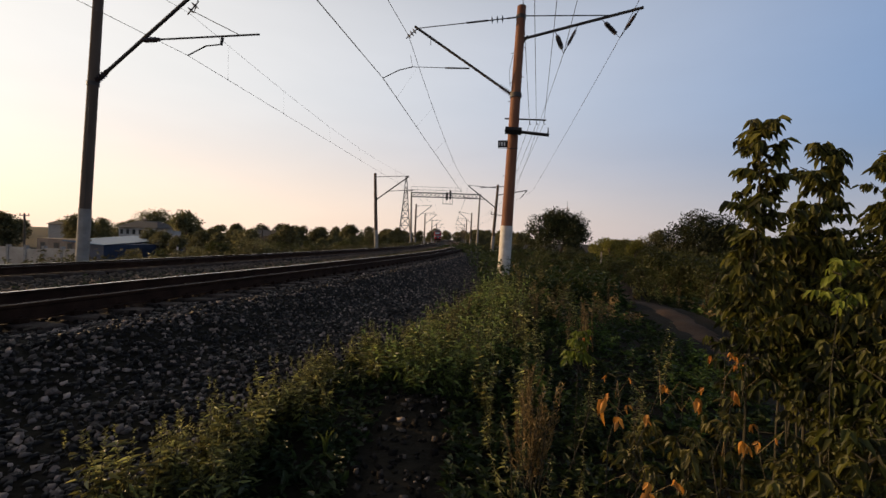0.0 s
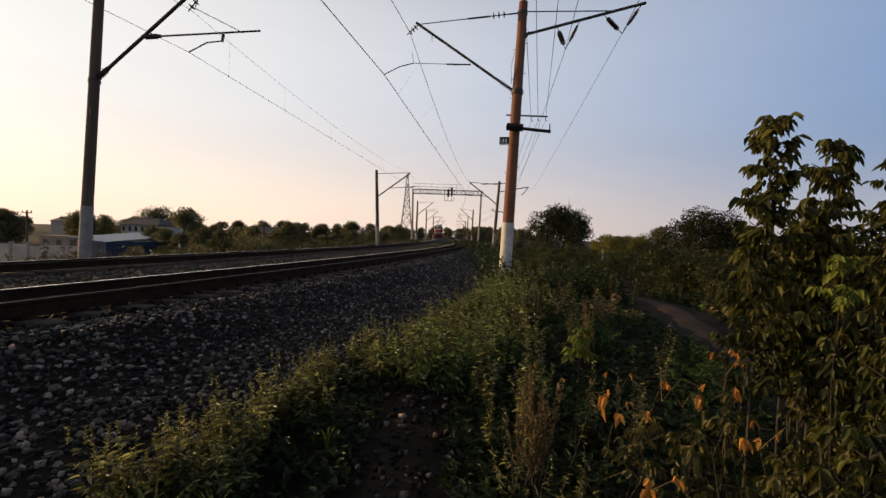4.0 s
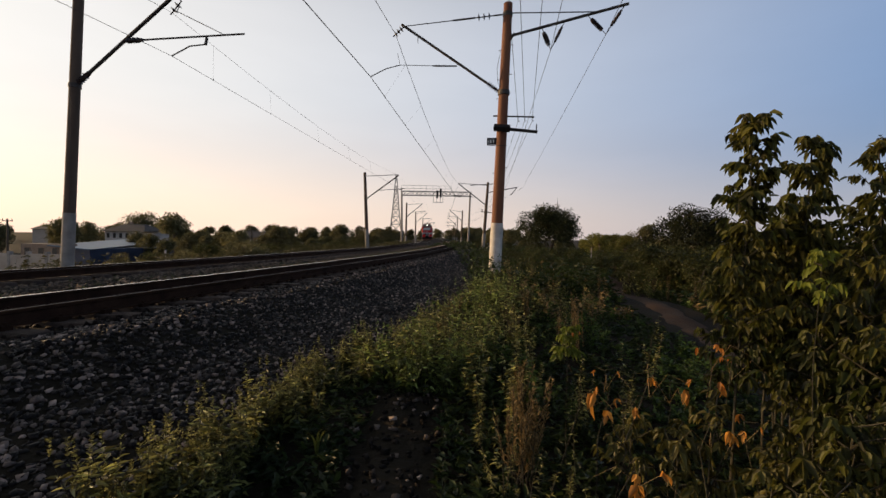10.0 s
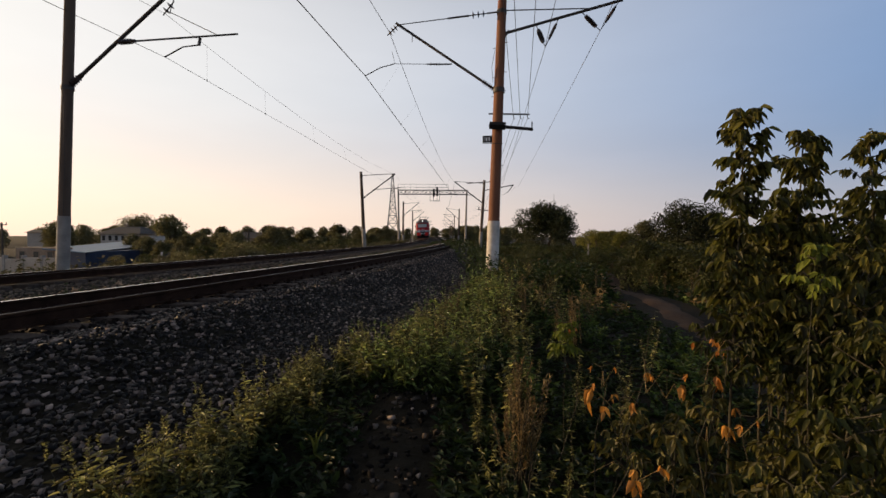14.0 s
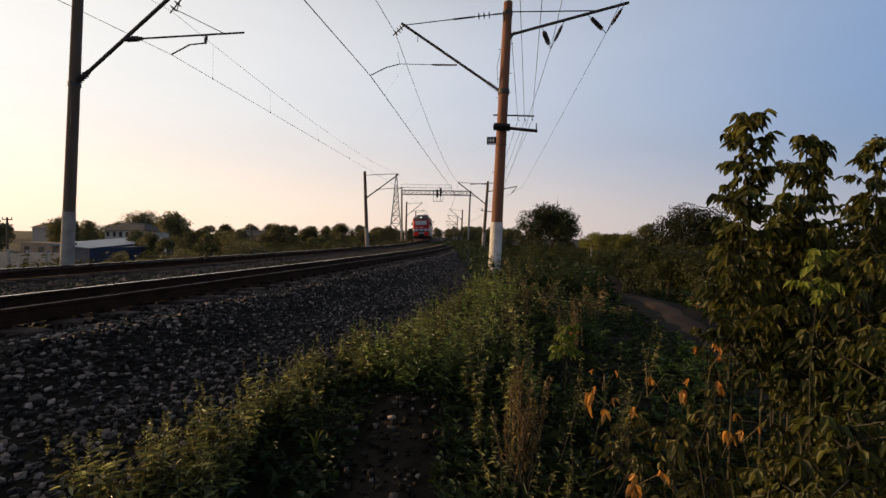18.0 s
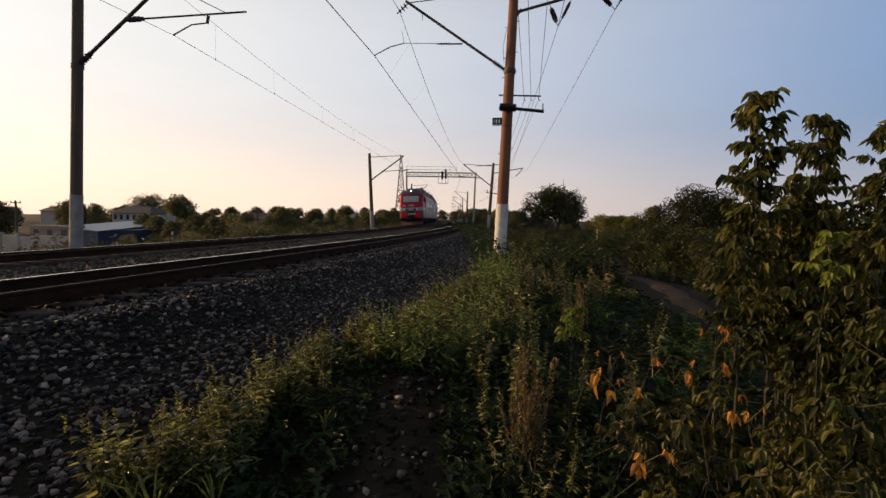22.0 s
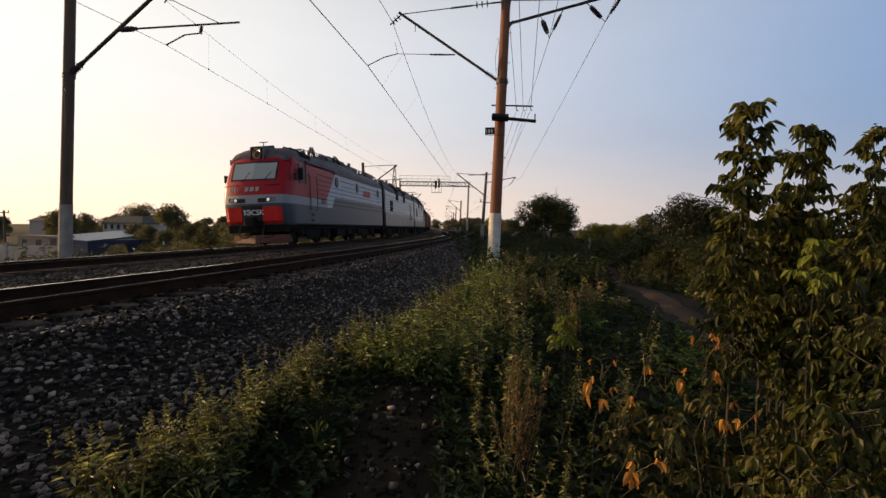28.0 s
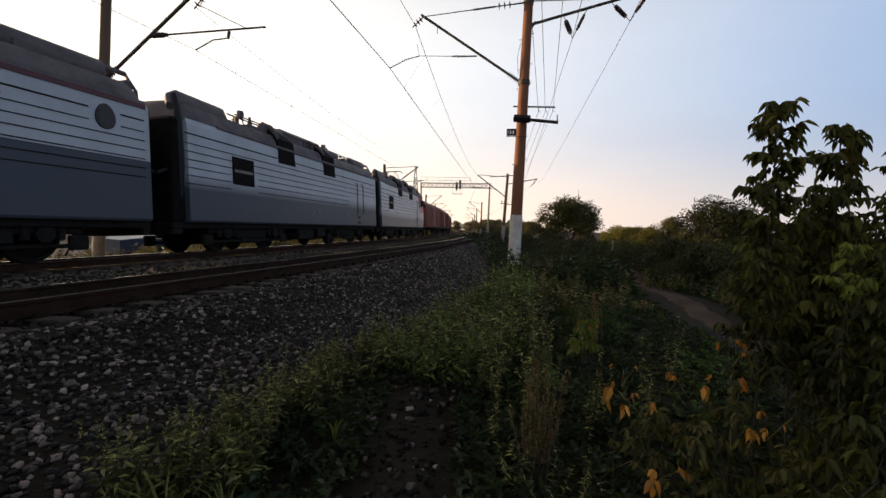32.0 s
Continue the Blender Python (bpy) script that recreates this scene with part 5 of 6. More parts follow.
def windows_on(parent, a, b, z0, z1, n, w, mat=None, frame_mat=None, proud=0.06):
    a, b = Vector((*a, 0)), Vector((*b, 0))
    d = (b - a).normalized()
    m = Matrix.Translation(a) @ Matrix.Rotation(math.atan2(d.y, d.x), 4, 'Z')
    L = (b - a).length
    for i in range(n):
        x = L * (i + 0.5) / n
        f = part("window", Geo().box(x - w / 2, x + w / 2, -proud, 0.02, z0, z1, m), frame_mat or M_WHITEWASH, parent)
        part("pane", Geo().box(x - w / 2 + 0.1, x + w / 2 - 0.1, -proud - 0.02, -proud + 0.01, z0 + 0.1, z1 - 0.1, m), mat or M_GLASS, f)


shed = tagged(new("shed"), "long low shed with pale blue sheet roof and brick gable", "shed")
block("wall", (-54.0, 61), (-44.6, 59), 18, -4.2, -1.3, M_BLUE, shed)
block("brick_wall", (-55.2, 61.0), (-48.6, 59.6), 2, -4.2, -0.75, M_BRICK, shed, "sandy brick gable end")
windows_on(shed, (-55.2, 61.0), (-48.6, 59.6), -2.4, -1.2, 3, 1.0, frame_mat=M_BRICK)
part("roof", Geo().loft([[(-50.6, 59.6, -1.0), (-44.0, 58.2, -1.42), (-43.9, 58.2, -1.3), (-50.6, 59.6, -0.88)], [(-55, 80, -0.42), (-46.5, 78.5, -0.75), (-46.4, 78.5, -0.63), (-55, 80, -0.3)]]), M_BLUEROOF, shed, "pale blue sheet roof")

house = tagged(new("house"), "white single-storey house with dark hipped roof", "house")
block("wall", (-79.5, 110), (-69.8, 109), 9, -4.2, 1.25, M_WHITEWASH, house)
windows_on(house, (-79.5, 110), (-69.8, 109), -0.5, 0.85, 6, 0.95)
part("roof", Geo().loft([[(-80.3, 109.3, 1.2), (-69.0, 108.2, 1.2), (-68.2, 118.6, 1.2), (-79.6, 119.8, 1.2)], [(-77.5, 113.6, 3.0), (-72, 113.1, 3.0), (-72, 113.6, 3.0), (-77.5, 114.1, 3.0)]]), M_TILE, house, "dark hipped roof")
part("chimney", Geo().box(-76.2, -75.5, 113.5, 114.2, 2.4, 3.6), M_BRICK, house)

barn = tagged(new("warehouse"), "far grey warehouse with shallow roof", "warehouse")
block("wall", (-132, 150), (-123.5, 148.6), 3.5, -4.5, 1.6, M_CONCRETE, barn)
part("roof", Geo().loft([[(-132.5, 149.5, 1.6), (-123.0, 147.9, 1.6), (-122.2, 152.6, 1.6), (-131.7, 154.2, 1.6)], [(-131.9, 151.8, 2.5), (-122.9, 150.2, 2.5), (-122.9, 150.4, 2.5), (-131.9, 152.0, 2.5)]]), M_TILE, barn)

wall = tagged(new("yard_wall"), "stained pale plaster yard wall in panels", "wall")
for i in range(7):
    a = Vector((-46.5 + 1.9 * i, 42.8 - 0.25 * i, 0))
    block("panel", (a.x, a.y), (a.x + 1.86, a.y - 0.245), 0.2, -4.2, -1.15 - (0.12 if i % 3 == 1 else 0), M_PLASTER, wall)
    block("wall_post", (a.x - 0.12, a.y - 0.05), (a.x + 0.12, a.y - 0.08), 0.35, -4.2, -0.95, M_CONCRETE, wall)

hut = tagged(new("house"), "low brick house half hidden in far trees", "house")
block("wall", (-52, 118), (-44.5, 117.5), 7, -4.2, 0.2, M_BRICK, hut)
part("roof", Geo().loft([[(-52.5, 117.4, 0.15), (-44, 116.9, 0.15), (-44, 125.2, 0.15), (-52.5, 125.6, 0.15)], [(-52.5, 121.3, 1.8), (-44, 121, 1.8), (-44, 121.1, 1.8), (-52.5, 121.5, 1.8)]]), M_TILE, hut)
windows_on(hut, (-52, 118), (-44.5, 117.5), -1.6, -0.4, 3, 1.0)
cottage = tagged(new("house"), "small pale-roofed house among the bushes", "house")
block("wall", (35.2, 88), (39.5, 88.4), 6, -2.5, 0.6, M_PLASTER, cottage)
part("roof", Geo().loft([[(34.8, 87.5, 0.55), (39.9, 87.9, 0.55), (39.5, 95, 0.55), (34.4, 94.6, 0.55)], [(34.7, 91.0, 2.0), (39.7, 91.4, 2.0), (39.7, 91.5, 2.0), (34.7, 91.1, 2.0)]]), M_BRICK, cottage, "sunlit pale roof")
windows_on(cottage, (35.2, 88), (39.5, 88.4), -0.6, 0.3, 2, 0.8)


def utility_pole(x, y, z0, z1, lean=0.0):
    p = tagged(new("utility_pole"), "thin wooden utility pole with crossarm", "utility pole", "utility poles")
    part("post", Geo().tube([(x, y, z0), (x + lean, y, z1)], [0.16, 0.11], 8), M_BARK, p)
    part("crossarm", Geo().tube([(x - 0.7, y, z1 - 0.3), (x + 0.7, y, z1 - 0.3)], 0.06, 4), M_BARK, p)
    for d in (-0.6, 0.6):
        part("insulator", Geo().tube([(x + d, y, z1 - 0.25), (x + d, y, z1)], 0.05, 6), M_INSUL, p)


utility_pole(-56, 60, -4, 2.5)
utility_pole(-27, 67, -4, 1.8)
mast = tagged(new("radio_mast"), "thin far radio mast", "mast")
part("shaft", Geo().tube([(38.4, 140, -2), (38.4, 140, 12.5)], [0.22, 0.12], 6), M_GALV, mast)
part("antenna", Geo().tube([(38.4, 140, 12.4), (38.4, 140, 14)], 0.05, 4), M_GALV, mast)
stake = tagged(new("marker_post"), "weathered pale marker post in the weeds", "post")
part("post", Geo().tube([(8.65, 24.5, gz(8.65, 24.5) - 0.1), (8.68, 24.5, 0.5)], [0.05, 0.035], 8), M_GREYWASH, stake)


for x, y, h in ((-27.5, 46.5, 1.4), (-22.0, 44.0, 0.9), (-19.5, 43.0, 1.0)):
    mk = tagged(new("marker_post"), "small white painted marker post on the bank", "post", "marker posts")
    z0 = gz(x, y)
    part("post", Geo().tube([(x, y, z0 - 0.2), (x, y, z0 + h + 0.6)], 0.09, 8), M_WHITEWASH, mk)
    part("cap", Geo().tube([(x, y, z0 + h + 0.6), (x, y, z0 + h + 0.75)], [0.1, 0.04], 8), M_BLACK, mk)


# ---- trees and bushes ----
def tree_mesh(seed, height, width, n_leaf, leaf, lumps=9, low=0.25):
    """Trunk with limbs, and an uneven crown of leaves in lumps."""
    r = np.random.default_rng(seed)
    tr = Geo()
    tr.tube([(0, 0, -0.3), (0.05 * width * r.normal(), 0.05 * width * r.normal(), height * 0.45), (0.1 * r.normal(), 0.1 * r.normal(), height * 0.85)], [height * 0.035, height * 0.024, height * 0.008], 8)
    cs, rs = [], []
    for i in range(lumps):
        a, q = 2 * math.pi * (i * 0.618), r.uniform(0.15, 1)
        z = height * (low + (1 - low) * r.uniform(0.12, 0.9))
        k = math.sin(math.pi * min(0.95, max(0.12, (z / height - low) / (1 - low) * 0.8 + 0.15)))
        c = np.array([math.cos(a) * width * 0.5 * k * q ** 0.5 * 0.8, math.sin(a) * width * 0.5 * k * q ** 0.5 * 0.8, z])
        cs.append(c)
        rs.append(width * r.uniform(0.14, 0.24))
        tr.tube([(0, 0, height * r.uniform(0.25, 0.5)), c * np.array([0.5, 0.5, 0.85]), c], [height * 0.014, height * 0.009, height * 0.004], 5)
    cs.append(np.array([0, 0, height * 0.88]))
    rs.append(width * 0.17)
    w = np.array(rs) ** 2
    idx = r.choice(len(cs), n_leaf, p=w / w.sum())
    d = unit(r.normal(0, 1, (n_leaf, 3)))
    rad = np.array(rs)[idx] * (0.55 + 0.55 * r.random(n_leaf)) * (1 + 0.25 * np.sin(d[:, 0] * 7 + idx) * np.sin(d[:, 2] * 6))
    p = np.array(cs)[idx] + d * rad[:, None] * np.array([1, 1, 0.85])
    ax = d + r.normal(0, 0.6, (n_leaf, 3)) + np.array([0, 0, -0.3])
    return tr.mesh("trunk", M_BARK, True), leaves(p, ax, leaf * r.uniform(0.6, 1.3, n_leaf), leaf * 0.55 * r.uniform(0.7, 1.2, n_leaf))


def make_tree(name, seed, height, width, n_leaf, leaf, label, cat, group, mat, lumps=9, low=0.25):
    t = tagged(new(name), label, cat, group)
    tm, (v, f) = tree_mesh(seed, height, width, n_leaf, leaf, lumps, low)
    part("trunk", tm, None, t)
    part("crown", fast_mesh("crown", v, f, mat), None, t)
    return t


def put(ob, x, y, scale=1.0, turn=0.0, sink=0.05, squash=1.0):
    z = gz(x, y) - sink
    ob.matrix_basis = pose(x, y, z, 0, 0, turn) @ Matrix.Diagonal((scale, scale, scale * squash, 1))
    return ob


def scatter(protos, places):
    """Copies of the prototypes at places (x, y, scale, turn)."""
    for i, (x, y, k, turn) in enumerate(places):
        c = copy_thing(protos[i % len(protos)], Matrix.Identity(4))
        put(c, x, y, k, turn)


def drop_thing(ob):
    for o in (*ob.children_recursive, ob):
        bpy.data.objects.remove(o)


# the two trees that stand out on the right, and the darker ones on the left
put(make_tree("round_tree", 3, 6.1, 9.0, 17000, 0.26, "round dark leafy tree standing alone in the bushes", "tree", "", M_TREE, 14, 0.12), 15.4, 60, 0.95)
put(make_tree("broad_tree", 4, 5.3, 7.8, 15000, 0.23, "broad dark leafy tree above the bushes", "tree", "", M_TREE, 14, 0.1), 26.6, 45, 0.98)
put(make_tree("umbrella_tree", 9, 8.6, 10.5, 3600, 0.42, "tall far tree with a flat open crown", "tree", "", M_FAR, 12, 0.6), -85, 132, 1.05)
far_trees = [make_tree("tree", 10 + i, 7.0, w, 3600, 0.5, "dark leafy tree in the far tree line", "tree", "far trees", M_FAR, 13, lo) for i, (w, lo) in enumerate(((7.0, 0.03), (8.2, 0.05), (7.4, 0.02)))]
rr = random.Random(5)
spots = [(-60.2, 106, 1.2, 10), (-78, 128, 0.9, 200), (-79, 98, 0.95, 40), (-84, 104, 0.95, 140), (-90, 92, 0.95, 300), (-96, 96, 1.0, 10), (-57, 112, 0.75, 77)]
spots += [(-54 + 4.6 * i + rr.uniform(-2, 2), 112 + rr.uniform(-8, 25), rr.uniform(0.5, 0.85), rr.uniform(0, 360)) for i in range(12)]
spots += [(-20 + 2.6 * i + rr.uniform(-1, 1) - 12, 72 + 4 * i + rr.uniform(-5, 5), rr.uniform(0.42, 0.72), rr.uniform(0, 360)) for i in range(8)]
spots += [(x + rr.uniform(-4, 4), 200 + rr.uniform(-30, 40), rr.uniform(0.8, 1.3), rr.uniform(0, 360)) for x in range(-230, -15, 6)]
spots += [(-24 - 3.2 * i + rr.uniform(-1, 1), 60 + 2.0 * i + rr.uniform(-4, 4), rr.uniform(0.42, 0.6), rr.uniform(0, 360)) for i in range(9)]
spots += [(-14 - 1.5 * i, 118 + 9 * i, 0.62 + 0.05 * (i % 3), 50 * i) for i in range(6)]
spots += [(x + rr.uniform(-3, 3), 105 + rr.uniform(-15, 45), rr.uniform(0.36, 0.55), rr.uniform(0, 360)) for x in range(13, 120, 6)]
spots += [(40, 66, 0.5, 200), (33.5, 50, 0.55, 260), (37, 46, 0.6, 10), (22.5, 47, 0.5, 90), (45, 52, 0.65, 45)]
spots += [(9 + 3 * i, 150 + 14 * i, 0.5 + 0.06 * (i % 3), 70 * i) for i in range(9)]
spots += [(x + rr.uniform(-4, 4), 480 + rr.uniform(0, 60), rr.uniform(1.1, 1.9), rr.uniform(0, 360)) for x in range(-70, 120, 6)]
spots += [(14 + 2.2 * i, 180 + 22 * i, rr.uniform(0.7, 1.0), 60 * i) for i in range(8)]
spots += [(-10 + 4.2 * i + rr.uniform(-1, 1), 300 + rr.uniform(-15, 25), rr.uniform(0.7, 1.0), rr.uniform(0, 360)) for i in range(13)]
spots = [q for q in spots if q[1] > 470 or not -7 < su_of([q[0]], [q[1]])[1][0] < 10.5]
scatter(far_trees, spots)
for o in far_trees:
    drop_thing(o)

sunny = [make_tree("young_tree", 26 + i, 4.6, w, 2600, 0.26, "young tree with evening sunlight put into its yellow-green leaf colour", "tree", "young sunlit trees", M_SUNNY, 12, 0.04) for i, w in enumerate((4.2, 5.0))]
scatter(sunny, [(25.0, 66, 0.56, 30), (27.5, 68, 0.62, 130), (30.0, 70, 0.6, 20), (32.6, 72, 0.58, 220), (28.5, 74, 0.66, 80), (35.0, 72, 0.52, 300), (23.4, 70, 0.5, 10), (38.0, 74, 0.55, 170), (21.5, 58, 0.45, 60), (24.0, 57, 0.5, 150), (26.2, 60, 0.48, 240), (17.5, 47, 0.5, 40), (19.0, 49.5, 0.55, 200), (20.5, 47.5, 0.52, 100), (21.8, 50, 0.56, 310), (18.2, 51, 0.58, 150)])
for o in sunny:
    drop_thing(o)
bushes = [make_tree("bush", 30 + i, 1.8, w, 2400, 0.11, "dense dark green bush among tall weeds", "bush", "bushes", M_BUSH, 12, 0.02) for i, w in enumerate((2.2, 2.8, 2.4))]
places = []
for i in range(150):
    y = 13 + 50 * rr.random() ** 1.3
    x = 3.2 + y * 0.03 + (y * 0.95 - 2) * rr.random()
    if (abs(x - 5.8) < 1.5 and y < 18) or (x < 5.8 and y < 15):
        continue
    places.append((x, y, rr.uniform(0.5, 0.95) * (1 + y * 0.006) * (0.56 if x / y < 0.52 and y > 17 else 0.85), rr.uniform(0, 360)))
for i in range(28):
    places.append((3.4 + rr.uniform(-0.5, 7), 17 + rr.uniform(0, 16), rr.uniform(0.3, 0.5), rr.uniform(0, 360)))
for i in range(26):
    y = 6.5 + rr.random() * 9
    places.append((7.2 + rr.random() * y * 0.7, y, rr.uniform(0.55, 0.95), rr.uniform(0, 360)))
for i in range(70):
    s = -4 + 80 * rr.random() ** 1.2
    p = at(s, -5.2 - 14 * rr.random() ** 1.4)
    if p.x / p.y < -0.55 and (rr.random() < 0.85 or p.x / p.y < -0.8):
        continue
    places.append((p.x, p.y, rr.uniform(0.5, 0.85) * (1 + 0.1 * abs(p.x + 12) ** 0.5), rr.uniform(0, 360)))
for i in range(16):
    k = -0.78 - 0.26 * rr.random()
    y = 19 + 5 * rr.random()
    places.append((k * y, y, rr.uniform(0.28, 0.5), rr.uniform(0, 360)))
scatter(bushes, places)
for o in bushes:
    drop_thing(o)
# bank bushes share the far leaf colour with the haze painted in
bank_bushes = [make_tree("bush", 36 + i, 1.7, w, 2000, 0.12, "olive bush on the bank below the line, haze put into its leaf colour", "bush", "bank bushes", M_FAR, 11, 0.02) for i, w in enumerate((2.3, 2.9))]
places = []
for i in range(30):
    k = -0.40 - 0.30 * rr.random()
    y = 26 + 14 * rr.random()
    places.append((k * y, y, rr.uniform(0.45, 0.85), rr.uniform(0, 360)))
scatter(bank_bushes, places)
for o in bank_bushes:
    drop_thing(o)


# ---- weeds ----
def weed_geometry(r, h, n_leaf, leaf, spread=0.16, aspect=0.42, side_stems=3, spike=0):
    """A leafy upright weed: a main stem, side stems, leaves all along."""
    k = 1 + side_stems
    base = np.zeros((k, 3)) + r.normal(0, 0.012, (k, 3)) * np.array([1, 1, 0])
    tips = np.column_stack([r.normal(0, spread * h, k), r.normal(0, spread * h, k), h * r.uniform(0.6, 1.0, k)])
    tips[0, 2] = h
    sv, sf = stems(base, tips, 0.003 + 0.003 * h, 0.03 * h)
    i = r.integers(0, k, n_leaf)
    q = r.uniform(0.12, 1.0, n_leaf) ** 0.8
    p = base[i] + (tips[i] - base[i]) * q[:, None]
    a = r.uniform(0, 2 * math.pi, n_leaf)
    ax = np.column_stack([np.cos(a), np.sin(a), r.uniform(-0.3, 0.7, n_leaf) + 0.6 * q])
    L = leaf * r.uniform(0.5, 1.2, n_leaf) * (1.15 - 0.6 * q)
    green = leaves(p, ax, L, L * aspect * r.uniform(0.7, 1.2, n_leaf), 0.75, 0.35)
    if spike:
        m = spike * k
        i = r.integers(0, k, m)
        up = np.array([0, 0, 1.0]) * (r.random(m) * 0.2 * h)[:, None]
        a = r.uniform(0, 2 * math.pi, m)
        seeds = leaves(tips[i] + up * 0.8, np.column_stack([np.cos(a), np.sin(a), np.ones(m) * 0.9]), 0.02 * r.uniform(0.6, 1.3, m), 0.008)
        green = merged(green, seeds)
    return (sv, sf), green


def weed_thing(name, seed, h, n_leaf, leaf, mat, label, cat="weed", group="", **kw):
    t = tagged(new(name), label, cat, group)
    (sv, sf), (lv, lf) = weed_geometry(np.random.default_rng(seed), h, n_leaf, leaf, **kw)
    tagged(part("stem", fast_mesh("stem", sv, sf, M_STEM), None, t), kind="stuff")
    tagged(part("foliage", fast_mesh("foliage", lv, lf, mat), None, t), kind="stuff")
    return t


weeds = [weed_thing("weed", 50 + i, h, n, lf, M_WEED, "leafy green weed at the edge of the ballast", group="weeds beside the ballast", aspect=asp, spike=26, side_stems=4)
         for i, (h, n, lf, asp) in enumerate(((0.42, 85, 0.098, 0.36), (0.5, 95, 0.095, 0.38), (0.36, 80, 0.1, 0.34), (0.56, 105, 0.09, 0.36)))]
edge_pts = np.array([(-1.95, 1.5), (-1.62, 2.3), (-1.42, 3.4), (-1.27, 4.8), (-0.7, 6.1), (0.1, 8.1), (0.95, 12), (1.35, 15)])
edge_x = lambda y: float(np.interp(y, edge_pts[:, 1], edge_pts[:, 0]))
places = []
clumps = [(2.38, 0.2, 30), (2.75, 0.22, 24), (3.45, 0.25, 22), (4.3, 0.35, 26), (5.3, 0.35, 20), (6.6, 0.5, 22), (8.3, 0.7, 26), (10.5, 0.9, 24), (13, 1.0, 18)]
for c, wide, n in clumps:
    for i in range(n):
        y = max(2.08, rr.gauss(c, wide * 0.6))
        places.append((edge_x(y) + 0.05 + abs(rr.gauss(0, 0.16)) + 0.02 * y * rr.random(), y, rr.uniform(0.5, 0.95) * (0.9 if y > 3.8 else 1), rr.uniform(0, 360)))
for i in range(70):
    y = 4.6 + 9 * rr.random()
    places.append((edge_x(y) + 0.45 + rr.random() * (0.9 + 0.12 * y), y, rr.uniform(0.6, 1.1), rr.uniform(0, 360)))
scatter(weeds, places)
for o in weeds:
    drop_thing(o)


def field(name, n, area, h, leaf, mat, label, keep, seed, per=9, gaps=-9.0):
    """Many weeds or grass tufts as one piece of growth; area gives n points."""
    r = np.random.default_rng(seed)
    x, y = area(r, n)
    clump = np.sin(2.1 * x + 1.3 * y) + np.sin(1.7 * y - 2.6 * x + 1) + np.sin(4.1 * x + 0.4 * y + 2) * 0.7 + r.normal(0, 0.5, n)
    ok = keep(x, y) & (clump > gaps)
    x, y = x[ok], y[ok]
    z = ground_z(x, y) - 0.03
    k = len(x)
    hh = h * r.uniform(0.5, 1.15, k) * (1 + 0.25 * np.sin(1.3 * x + 2) * np.sin(1.1 * y)) * np.where((x > 0.4 * y) & (y > 2.6) & (y < 14), 0.5, 1.0)
    p0 = np.column_stack([x, y, z])
    p1 = p0 + np.column_stack([r.normal(0, 0.18, k) * hh, r.normal(0, 0.18, k) * hh, hh])
    parts = [stems(p0, p1, 0.003 + 0.003 * hh, 0.03, 3, 2)]
    i = np.repeat(np.arange(k), per)
    q = r.uniform(0.1, 1.0, len(i))
    a = r.uniform(0, 2 * math.pi, len(i))
    ax = np.column_stack([np.cos(a), np.sin(a), r.uniform(0.0, 1.3, len(i))])
    L = leaf * r.uniform(0.5, 1.25, len(i)) * (1 + 0.012 * y[i])
    parts.append(leaves(p0[i] + (p1[i] - p0[i]) * q[:, None], ax, L, L * r.uniform(0.3, 0.6, len(i)), 0.35))
    ob = new(name, fast_mesh(name, *merged(*parts), mat))
    return tagged(ob, label, "weeds", kind="stuff")


def not_path(x, y):
    d1 = np.abs(x - np.interp(y, [3.2, 5.6, 7.5, 8.8, 11.4, 15, 20], [3.7, 4.4, 4.9, 5.1, 5.65, 6.3, 8]))
    d2 = np.abs(x - np.interp(y, [-3, 0, 2.5, 4.2, 6.5], [0.2, -0.1, -0.25, -0.2, 0.3]))
    return ((d1 > 0.7) | (y > 20) | (y < 3.2)) & ((d2 > 0.3) | (y > 4.2)) & (np.hypot(x, y) > 1.0)


def right_side(near, far, power):
    def area(r, n):
        y = near + (far - near) * r.random(n) ** power
        lo = np.interp(y, edge_pts[:, 1], edge_pts[:, 0]) + 0.05
        return lo + r.random(n) ** 0.9 * (y * 1.15 + 1.0 - lo), y
    return area


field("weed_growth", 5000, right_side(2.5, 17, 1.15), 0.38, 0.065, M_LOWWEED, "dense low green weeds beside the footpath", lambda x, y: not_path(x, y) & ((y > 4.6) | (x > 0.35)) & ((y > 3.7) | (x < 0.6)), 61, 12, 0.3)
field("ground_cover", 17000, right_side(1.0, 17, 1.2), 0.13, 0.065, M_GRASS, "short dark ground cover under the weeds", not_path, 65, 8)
field("dry_growth", 800, lambda r, n: (lambda y: (y * (0.1 + 0.55 * r.random(n)) + 1.0, y))(8 + 24 * r.random(n) ** 1.3), 0.6, 0.09, M_DRY, "withered brown grass among the bushes", not_path, 66, 12, 0.4)
field("grass_growth", 9000, right_side(12, 75, 1.6), 0.75, 0.13, M_GRASS, "tall rough grass running out to the bushes", not_path, 62, 7)


def left_side(r, n):
    s = -14 + 110 * r.random(n) ** 1.3
    u = -3.4 - 9 * r.random(n) ** 1.5
    h = np.interp(s, _S, _H)
    return np.interp(s, _S, _X) + u * np.cos(h), np.interp(s, _S, _Y) - u * np.sin(h)


def between(r, n):
    s = -16 + 100 * r.random(n) ** 1.2
    u = 3.0 + r.normal(0, 0.32, n)
    h = np.interp(s, _S, _H)
    return np.interp(s, _S, _X) + u * np.cos(h), np.interp(s, _S, _Y) - u * np.sin(h)


